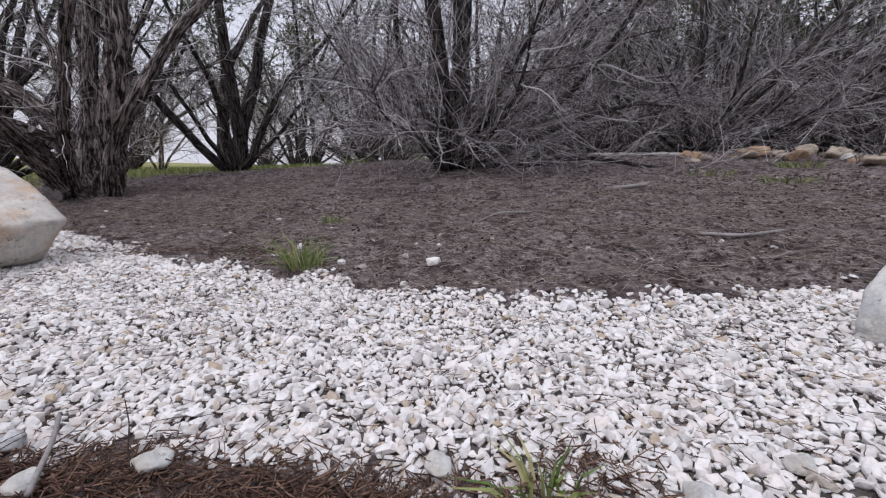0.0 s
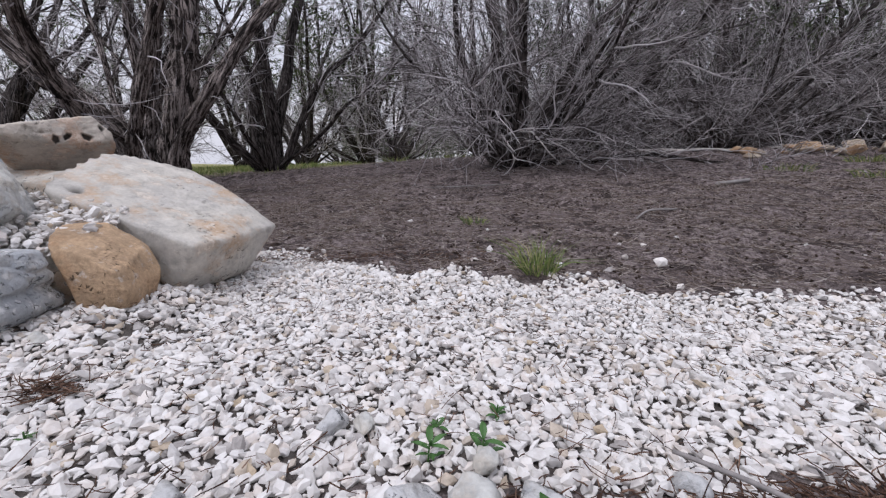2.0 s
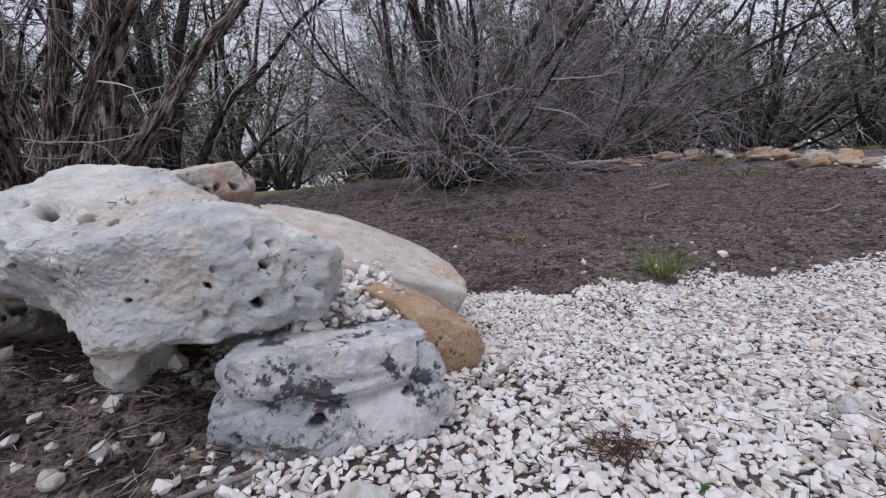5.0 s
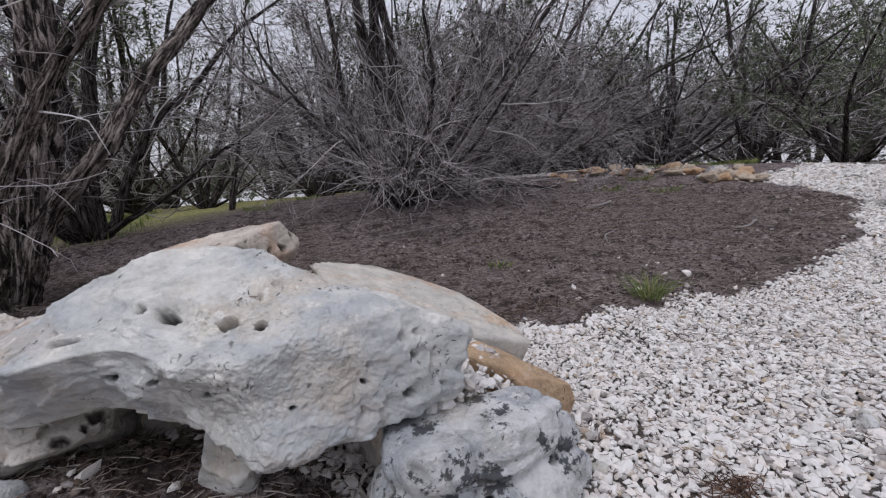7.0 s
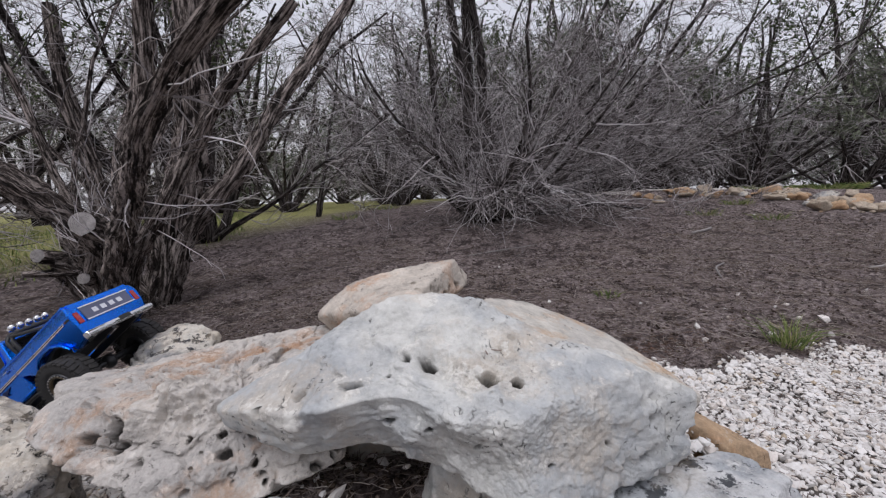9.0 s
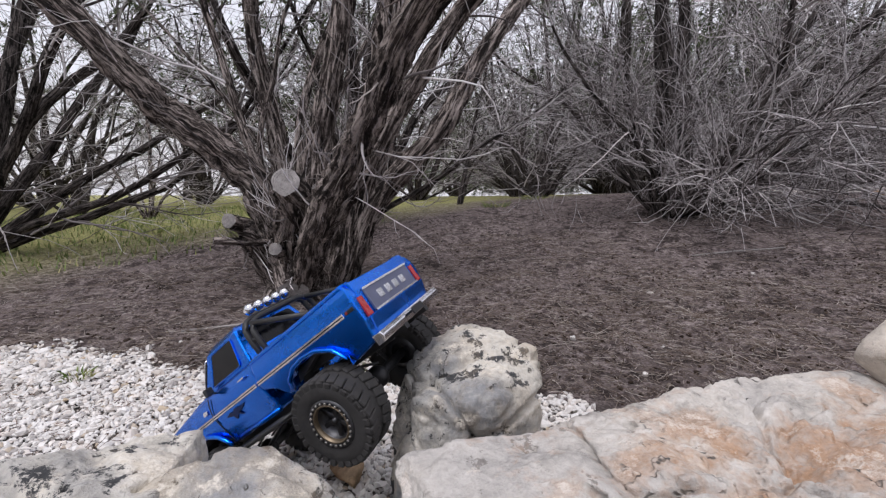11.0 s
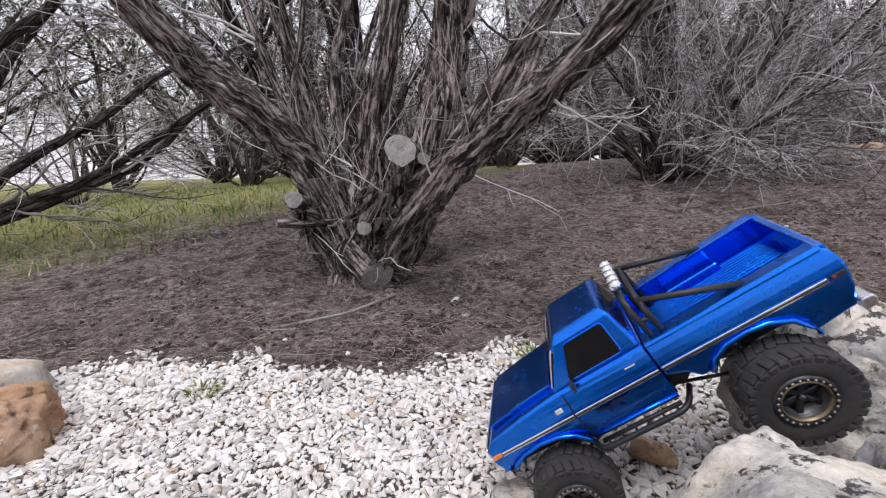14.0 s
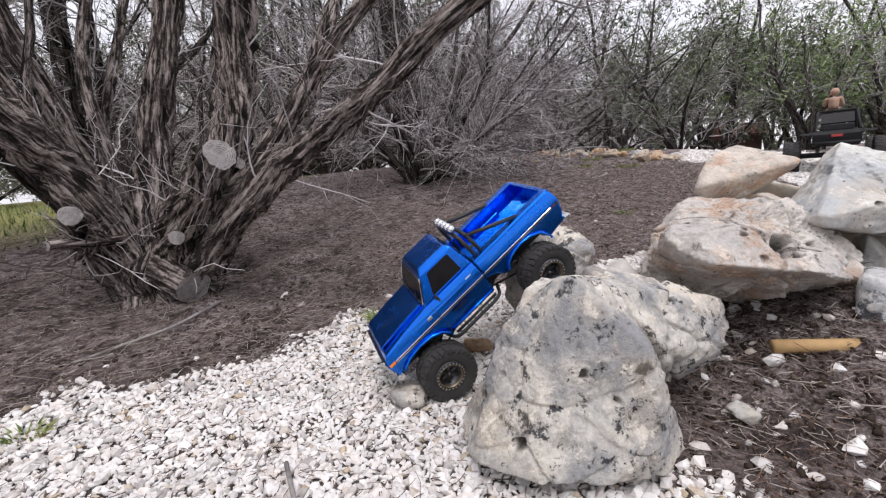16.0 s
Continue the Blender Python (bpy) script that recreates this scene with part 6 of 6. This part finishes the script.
# ---- loose stones, plants and litter ----
def stone(x, y, size, mat, label, seed, sink=0.35, group="loose stones", squash=0.6, yaw=0.0):
    r = random.Random(seed)
    pts = []
    for k in range(14):
        a, e = r.uniform(0, 6.28), math.asin(r.uniform(-1, 1))
        p = Vector((math.cos(a) * math.cos(e), 0.72 * math.sin(a) * math.cos(e), squash * math.sin(e))) * size * 0.5 * r.uniform(0.85, 1.15)
        p.rotate(Euler((0, 0, yaw)))
        pts.append(tuple(p + Vector((x, y, float(ground_at(x, y)) + size * squash * (0.5 - sink) + 0.006))))
    o = boulder("stone", pts, mat, label, seed, size * 0.05, 4, 22, group=group)
    o["category"] = "stone"
    return o


M_RUBBLE = limestone("tan_rubble", (0.44, 0.37, 0.29), (0.33, 0.28, 0.22), (0.30, 0.18, 0.10), (0.12, 0.10, 0.08), 0.5, 0.5, 8)
GREY_ST, PALE_ST = "grey limestone stone lying on the pebbles", "pale limestone stone lying on the pebbles"
for k, (x, y, s_, pale) in enumerate(((-0.80, 0.452, 0.075, 0), (-0.735, 0.44, 0.085, 1), (-0.672, 0.445, 0.055, 0), (-0.625, 0.395, 0.075, 1), (-0.905, 0.405, 0.08, 1), (-0.855, 0.40, 0.07, 1), (-0.79, 0.395, 0.09, 0),
                                      (-0.905, 0.60, 0.060, 0), (-0.99, 0.43, 0.075, 1), (-0.50, 0.475, 0.045, 0), (-1.665, 0.70, 0.10, 1), (-0.865, 0.605, 0.045, 1), (-0.42, 0.41, 0.05, 1), (-0.72, 0.50, 0.05, 1), (-1.05, 0.47, 0.055, 0),
                                      (-0.30, 0.44, 0.05, 1), (0.02, 0.47, 0.05, 1), (0.45, 0.48, 0.045, 1), (0.30, 0.42, 0.06, 1), (-1.45, 0.80, 0.04, 1))):
    stone(x, y, s_, M_ROCK_A if pale else M_ROCK_D, PALE_ST if pale else GREY_ST, 100 + k, 0.25, yaw=k * 1.3)
for k, (x, y, s_, lab, mt) in enumerate(((-2.69, 1.375, 0.085, "pale broken stone on dark soil", M_ROCK_A), (-2.93, 1.985, 0.13, "flat pale stone wedged under the front wheel", M_ROCK_H), (-2.66, 1.97, 0.11, "brown stone half buried in the gravel", M_ROCK_C),
                                         (-2.40, 1.16, 0.07, "grey stone below the boulder", M_ROCK_D), (-2.33, 1.13, 0.08, "grey stone below the boulder", M_ROCK_D), (-2.27, 1.05, 0.10, "blue-grey stone below the boulder", M_ROCK_D),
                                         (-2.33, 1.80, 0.07, "pale stone between the boulders", M_ROCK_B), (-2.28, 1.75, 0.06, "pale stone between the boulders", M_ROCK_B), (-2.30, 1.98, 0.10, "flat grey stone at the gravel's edge", M_ROCK_H),
                                         (-2.02, 0.93, 0.05, "pale stone in the dark hollow", M_ROCK_A), (-1.66, 1.04, 0.06, "pale stone wedged beside the slab", M_ROCK_A))):
    stone(x, y, s_, mt, lab, 200 + k, 0.3, yaw=k * 0.9, squash=0.5)
# bank of tan rubble along the far path
line = [(2.4, 4.25), (2.9, 3.95), (3.35, 3.6), (3.45, 3.15), (3.25, 2.75), (3.05, 2.40)]
for k in range(110):
    f = random.Random(900 + k)
    u = f.uniform(0, len(line) - 1.001)
    a, b = line[int(u)], line[int(u) + 1]
    w = u - int(u)
    stone(a[0] * (1 - w) + b[0] * w + f.gauss(0, 0.22), a[1] * (1 - w) + b[1] * w + f.gauss(0, 0.14), f.choice((0.05, 0.07, 0.10, 0.15, 0.22, 0.28)), (M_RUBBLE, M_ROCK_C, M_RUBBLE, M_ROCK_H)[k % 4], "tan rubble stone along the far path", 300 + k, 0.25, "rubble along the path", 0.5, k)


def blades(name, x, y, count, height, spread, mat, label, seed, category="grass tuft", lean=0.5, width=0.003):
    """A tuft of bent, pointed blades."""
    r = np.random.default_rng(seed)
    z = float(ground_at(x, y))
    a = r.uniform(0, 2 * np.pi, count)
    rad = spread * np.sqrt(r.uniform(0, 1, count)) * 0.5
    base = np.stack([np.cos(a) * rad, np.sin(a) * rad, np.zeros(count)], 1)
    d = np.stack([np.cos(a) * lean, np.sin(a) * lean, np.ones(count)], 1) + r.normal(0, 0.3, (count, 3))
    d = unit(d)
    L = height * r.uniform(0.45, 1.15, count)[:, None]
    side = unit(np.cross(d, r.normal(0, 1, d.shape))) * width
    mid = base + d * L * 0.55
    tip = base + d * L + np.stack([np.cos(a), np.sin(a), -0.6 * np.ones(count)], 1) * L * 0.28
    v = np.stack([base - side, base + side, mid + side * 0.8, tip, mid - side * 0.8], 1).reshape(-1, 3)
    k = np.arange(count)[:, None] * 5
    f = np.concatenate([k + np.array([[0, 1, 2]]), k + np.array([[0, 2, 4]]), k + np.array([[4, 2, 3]])])
    o = fast_mesh(name, v, f, mat, None, False)
    o.location = (x, y, z)
    return tagged(o, label, category, "plants at the gravel's edge")


TUFT = "green grass tuft growing at the edge of the gravel"
blades("grass_tuft", -0.44, 1.335, 130, 0.15, 0.11, M_GRASS, TUFT, 2, lean=0.4, width=0.0016)
blades("grass_tuft", -2.64, 2.36, 70, 0.07, 0.07, M_GRASS, TUFT, 3)
blades("grass_tuft", -3.46, 2.60, 40, 0.04, 0.07, M_GRASS, TUFT, 6)
blades("grass_tuft", 0.14, 0.43, 26, 0.07, 0.06, M_GRASS, TUFT, 7, lean=0.35)
blades("grass_tuft", -0.55, 2.1, 40, 0.05, 0.12, M_GRASS, "thin dry grass tuft on bare soil", 8)
for k, (x, y) in enumerate(((2.1, 2.7), (1.9, 3.2), (2.6, 3.3), (4.6, 4.2), (5.2, 3.6), (5.0, 4.6), (-4.2, 5.2), (-3.6, 5.6), (-4.6, 5.9), (-1.2, 5.4), (-0.4, 6.2), (-5.0, 6.4))):
    blades("grass_tuft", x, y, 90, 0.09, 0.3, M_GRASS, "yellow-green grass tuft on the soil under the trees", 20 + k)
blades("bush", 6.3, 4.1, 900, 0.16, 0.9, M_GRASS, "low yellow-green bush beside the path", 50, "bush", 0.9, 0.010)
gr = np.random.default_rng(77)
lp = np.stack([gr.uniform(-8, -2.2, 9000), gr.uniform(4.2, 10.5, 9000)], 1)
lw = lp[:, 1] - 0.55 * lp[:, 0] + 1.5 + gr.normal(0, 0.35, len(lp))
lp = lp[lw > 8.2]
la = gr.uniform(0, 2 * np.pi, len(lp))
ld = unit(np.stack([np.cos(la) * 0.5, np.sin(la) * 0.5, np.ones(len(lp))], 1))
lb = np.column_stack([lp, ground_many(lp[:, 0], lp[:, 1]) - 0.005])
ls = np.stack([-np.sin(la), np.cos(la), 0 * la], 1) * 0.006
ll = gr.uniform(0.03, 0.09, len(lp))[:, None]
lv = np.stack([lb - ls, lb + ls, lb + ld * ll], 1).reshape(-1, 3)
tagged(fast_mesh("lawn_grass", lv, np.arange(len(lv)).reshape(-1, 3), M_GRASS, None, False), "short yellow-green lawn grass beyond the trees", "grass", kind="stuff")


def weed(x, y, h, seed):
    """A small weed: a stalk and a rosette of folded, pointed leaves."""
    r = random.Random(seed)
    top = empty("weed", Matrix.Translation((x, y, float(ground_at(x, y)) - 0.004)), WEED, "weed", "plants at the gravel's edge")
    part("stalk", tube_bm([(0, 0, 0), (0.001, 0.001, h * 0.4), (0.002, 0, h * 0.7)], 0.0011, 6), M_WEED, top)
    for k in range(9):
        a, up, n = k * 2.4 + r.uniform(-0.3, 0.3), r.uniform(0.35, 1.1), h * r.uniform(0.35, 0.62)
        o = Vector((0.002, 0, h * r.uniform(0.15, 0.65)))
        d = Vector((math.cos(a), math.sin(a), up)).normalized()
        sd = Vector((-math.sin(a), math.cos(a), 0)) * n * 0.17
        bm = bmesh.new()
        rows = [[bm.verts.new(o + d * n * f + sd * w * q - Vector((0, 0, 0.35 * n * f * f - 0.06 * n * abs(q)))) for q in (-1, 0, 1)] for f, w in ((0, 0.15), (0.35, 0.9), (0.7, 0.75), (1.0, 0.08))]
        for p, q in zip(rows, rows[1:]):
            for i in range(2):
                bm.faces.new((p[i], p[i + 1], q[i + 1], q[i]))
        part("leaf", bm, M_WEED, top)


WEED = "small bright green weed sprouting between pebbles"
for k, (x, y, h) in enumerate(((-0.78, 0.52, 0.05), (-0.77, 0.575, 0.035), (-0.67, 0.405, 0.07), (-1.27, 0.57, 0.03), (-0.72, 0.515, 0.05), (-0.69, 0.60, 0.04), (-1.18, 0.76, 0.018))):
    weed(x, y, h, 70 + k)


def stick(points, r, label, mat=None, name="stick"):
    z = lambda x, y: float(ground_at(x, y))
    p = [Vector((x, y, z(x, y) + r + h)) for x, y, h in points]
    q = round_line(p, 0.05, 4)
    o = part(name, tube_bm(q, r, 8), mat or M_CUT, None, "", True)
    return tagged(o, label, name, "fallen wood")


stick([(1.03, 2.73, 0.0), (1.12, 2.70, 0.006), (1.22, 2.70, 0.0)], 0.012, "short grey stick lying on the soil")
stick([(-0.49, 0.53, 0.02), (-0.44, 0.47, 0.02), (-0.38, 0.38, 0.02)], 0.003, "dry grey twig lying across the pebbles")
stick([(0.95, 1.62, 0.0), (1.10, 1.60, 0.004), (1.28, 1.63, 0.0)], 0.007, "dry grey twig lying on the soil")
stick([(-0.20, 3.15, 0.0), (-0.5, 3.2, 0.01), (-0.8, 3.18, 0.0)], 0.005, "long grey branch lying on the soil")
stick([(0.15, 1.95, 0.0), (0.25, 2.05, 0.02), (0.42, 2.1, 0.0)], 0.005, "dry grey twig lying on the soil")
stick([(-3.30, 2.95, 0.0), (-3.05, 2.90, 0.02), (-2.85, 2.98, 0.0)], 0.005, "dry grey twig lying on the soil")
stick([(-1.90, 0.80, 0.0), (-1.82, 0.78, 0.02), (-1.76, 0.80, 0.0)], 0.004, "dry twig below the boulder")
log_z = float(ground_at(-2.50, 1.27))
log = part("log", tube_bm([Vector((-2.535, 1.335, log_z + 0.016)), Vector((-2.50, 1.265, log_z + 0.017)), Vector((-2.43, 1.13, log_z + 0.018))], 0.014, 12), M_LOG, None, "", True)
tagged(log, "yellowish split log lying under the boulder", "log", "fallen wood")
stick([(-3.35, 1.40, 0.02), (-3.28, 1.90, 0.02), (-3.22, 2.02, 0.02)], 0.004, "dry grey twig lying across the pebbles")
for k, (x, y, z, a) in enumerate(((-1.86, 1.02, 0.318, 0.3), (-1.93, 1.06, 0.362, 1.2))):
    bmt = bmesh.new()
    for j in range(3):
        d = Vector((math.cos(a + j * 0.9), math.sin(a + j * 0.9), -0.18)) * 0.03
        append_bm(bmt, tube_bm([Vector((0, 0, 0.004)) - d, Vector((0, 0, 0.007)), Vector((0, 0, 0.004)) + d * 0.8], 0.0011, 5))
    tw = part("twig", bmt, M_LITTER, None)
    tw.location = (x, y, z)
    tagged(tw, "dry brown juniper twig lying on the big boulder", "twig", "fallen wood")

# litter: needles, crumbs and stray pebbles on the soil
def soil_points(n, x0, x1, y0, y1, keep_off=0.0):
    p = np.stack([rng.uniform(x0, x1, n), rng.uniform(y0, y1, n)], 1)
    return p[in_gravel(p[:, 0], p[:, 1]) < keep_off]


def litter(name, pts, length, r, mat, label, lift=0.004):
    n = len(pts)
    a = rng.uniform(0, 2 * np.pi, n)
    st = np.column_stack([pts, ground_many(pts[:, 0], pts[:, 1]) + lift + rng.uniform(0, 0.008, n)])
    d = np.stack([np.cos(a), np.sin(a), rng.normal(0, 0.07, n)], 1)
    P_ = grow(st, d, length * np.exp(rng.normal(0, 0.45, n)), 3, 0.16, 0.0)
    v, q = tubes(P_, np.full(n, r) * rng.uniform(0.6, 1.5, n), np.full(n, r * 0.5), 3)
    return tagged(fast_mesh(name, v, q, mat), label, "litter", kind="stuff")


litter("needle_litter", np.concatenate([soil_points(16000, -4.6, 2.6, 1.1, 3.2), soil_points(22000, -4.6, -1.0, 1.9, 4.0), soil_points(9000, -5.0, 4.5, 3.0, 6.5), soil_points(4000, -2.8, -1.5, 0.6, 1.5, 0.03), soil_points(30000, -4.2, 2.2, 1.1, 2.8)]), 0.026, 0.0010, M_LITTER, "dry brown needles and fine twigs on the soil")
litter("twig_litter", np.concatenate([soil_points(900, -4.6, 2.8, 1.3, 4.2), soil_points(400, -4.4, -1.2, 2.0, 3.8), soil_points(40, -2.6, -1.6, 0.7, 1.3)]), 0.10, 0.0014, M_LITTER, "grey dead twigs scattered on the soil", 0.006)
litter("red_needle_litter", np.concatenate([np.stack([rng.normal(cx, sx, n), rng.normal(cy, sy, n)], 1) for cx, cy, sx, sy, n in
                                            ((-0.62, 0.41, 0.22, 0.022, 1300), (-0.3, 0.42, 0.16, 0.032, 1100), (0.0, 0.41, 0.14, 0.03, 700), (0.20, 0.47, 0.04, 0.03, 150), (-1.31, 0.66, 0.020, 0.012, 140), (-0.1, 0.40, 0.12, 0.015, 160), (-1.0, 1.56, 0.25, 0.04, 500), (-3.0, 1.3, 0.2, 0.06, 500))]),
       0.020, 0.0011, M_RUST, "rust-red dry needles at the near edge of the gravel", 0.008)
gp = np.stack([rng.uniform(-1.9, 1.0, 3000), rng.uniform(0.45, 1.25, 3000)], 1)
gp = np.concatenate([gp, np.stack([rng.uniform(-4.0, -2.7, 1800), rng.uniform(1.5, 2.6, 1800)], 1)])
litter("gravel_needle_litter", gp[in_gravel(gp[:, 0], gp[:, 1]) > 0.02], 0.020, 0.0008, M_RUST, "dry brown needles caught between the pebbles", 0.010)
pts = np.concatenate([soil_points(13000, -4.4, 2.6, 1.1, 3.0), soil_points(2600, -2.9, -1.8, 0.7, 1.5, 0.02), soil_points(4500, -4, 4, 3.0, 5.0)])
a_ = np.minimum(0.0036 * np.exp(rng.normal(0, 0.65, len(pts))), 0.009)
v, f = scatter(far_shapes, far_faces, np.column_stack([pts, ground_many(pts[:, 0], pts[:, 1]) + a_ * 0.3]), np.stack([a_, a_ * 0.8, a_ * 0.6], 1), turns(len(pts), 0.3))
tagged(fast_mesh("soil_crumbs", v, f, M_CLOD), "dark crumbs of soil and bark", "litter", kind="stuff")
pts = np.concatenate([soil_points(500, -4.4, 2.4, 1.1, 2.9), soil_points(420, -2.75, -1.5, 0.6, 1.45, 0.02), soil_points(260, -3.2, -2.2, 0.9, 1.45, 0.02)])
d_ = -in_gravel(pts[:, 0], pts[:, 1])
pts = pts[rng.uniform(0, 1, len(pts)) < np.exp(-d_ / 0.35)]
a_ = 0.009 * np.exp(rng.normal(0, 0.45, len(pts)))
v, f = scatter(far_shapes, far_faces, np.column_stack([pts, ground_many(pts[:, 0], pts[:, 1]) + a_ * 0.3]), np.stack([a_, a_ * 0.8, a_ * 0.6], 1), turns(len(pts), 0.3))
tagged(fast_mesh("stray_pebbles", v, f, M_PEBBLE, None, False), "white pebbles strayed onto the soil", "gravel", kind="stuff")
# pebbles wedged in the rock pile
pts = np.stack([rng.uniform(-1.74, -1.50, 520), rng.uniform(0.93, 1.16, 520)], 1)
a_ = 0.0082 * np.exp(rng.normal(0, 0.3, len(pts)))
zz = 0.125 + 0.28 * (pts[:, 1] - 0.93) + rng.uniform(0, 0.03, len(pts)) + 0.16 * (-1.5 - pts[:, 0])
v, f = scatter(near_shapes, near_faces, np.column_stack([pts, zz]), np.stack([a_, a_ * 0.8, a_ * 0.6], 1), turns(len(pts), 0.4))
tagged(fast_mesh("wedged_pebbles", v, f, M_PEBBLE, None, False), "white pebbles heaped between the boulders", "gravel", kind="stuff")
boulder("boulder", [(-1.76, 0.94, 0.12), (-1.50, 0.95, 0.10), (-1.50, 1.14, 0.15), (-1.76, 1.16, 0.20), (-1.76, 0.96, -0.04), (-1.5, 0.97, -0.04), (-1.5, 1.15, -0.04), (-1.76, 1.16, -0.04)], M_ROCK_B, "limestone core hidden below wedged pebbles", 61, 0.006, 4, 20, group=ROCKS)

# pale far path and the little shed
px_ = [(1.6, 5.2), (2.6, 4.95), (3.8, 4.6), (5.2, 4.35), (7.0, 4.2), (9.5, 4.1), (14.0, 3.6), (22.0, 3.0)]
pv, pf = [], []
for k in range(90):
    u = k / 89 * (len(px_) - 1.001)
    i = int(u)
    x, y = px_[i][0] * (1 - u + i) + px_[i + 1][0] * (u - i), px_[i][1] * (1 - u + i) + px_[i + 1][1] * (u - i)
    w_ = 0.30 + 0.06 * math.sin(k * 0.7) + 0.03 * math.sin(k * 2.3)
    for s_ in (-1, 0, 1):
        pv.append((x, y + s_ * w_, float(ground_at(x, y + s_ * w_)) + (0.02 if s_ == 0 else 0.012)))
    if k:
        b = 3 * k
        pf += [(b - 3, b, b + 1, b - 2), (b - 2, b + 1, b + 2, b - 1)]
M_PATH = plain("pale_path_gravel", (0.48, 0.44, 0.40), 0.95, 0, 0.3, 60, 0.8)
tagged(mesh_object("path", pv, pf, M_PATH), "pale gravel path winding past the trees", "path", kind="structure")
M_ROOF = plain("red_brown_roof", (0.16, 0.065, 0.05), 0.8, 0, 0.25, 8, 0.3)
M_PLANK = plain("brown_boards", (0.17, 0.10, 0.08), 0.85, 0, 0.25, 10, 0.3)
gs = float(ground_at(21.0, 2.3))
shed = empty("garden_shed", Matrix.Translation((21.0, 2.3, gs)), "small red-brown garden shed far beyond the path", "shed")
part("wall", box_bm(-0.8, 0.8, -0.95, 0.95, -0.05, 0.75), M_PLANK, shed)
part("roof", prism_bm([(-1.0, 0.72), (0, 1.25), (1.0, 0.72), (1.0, 0.80), (0, 1.33), (-1.0, 0.80)], -1.1, 1.1), M_ROOF, shed)
part("door", box_bm(-0.83, -0.79, -0.3, 0.3, 0.0, 0.68, 0.01, 1), M_ROOF, shed)
post = part("fence_post", tube_bm([(0, 0, -0.05), (0, 0, 1.5)], 0.06, 10), M_CUT, None)
post.location = (20.0, 0.55, float(ground_at(20.0, 0.55)))
tagged(post, "grey weathered wooden post near the shed", "post")
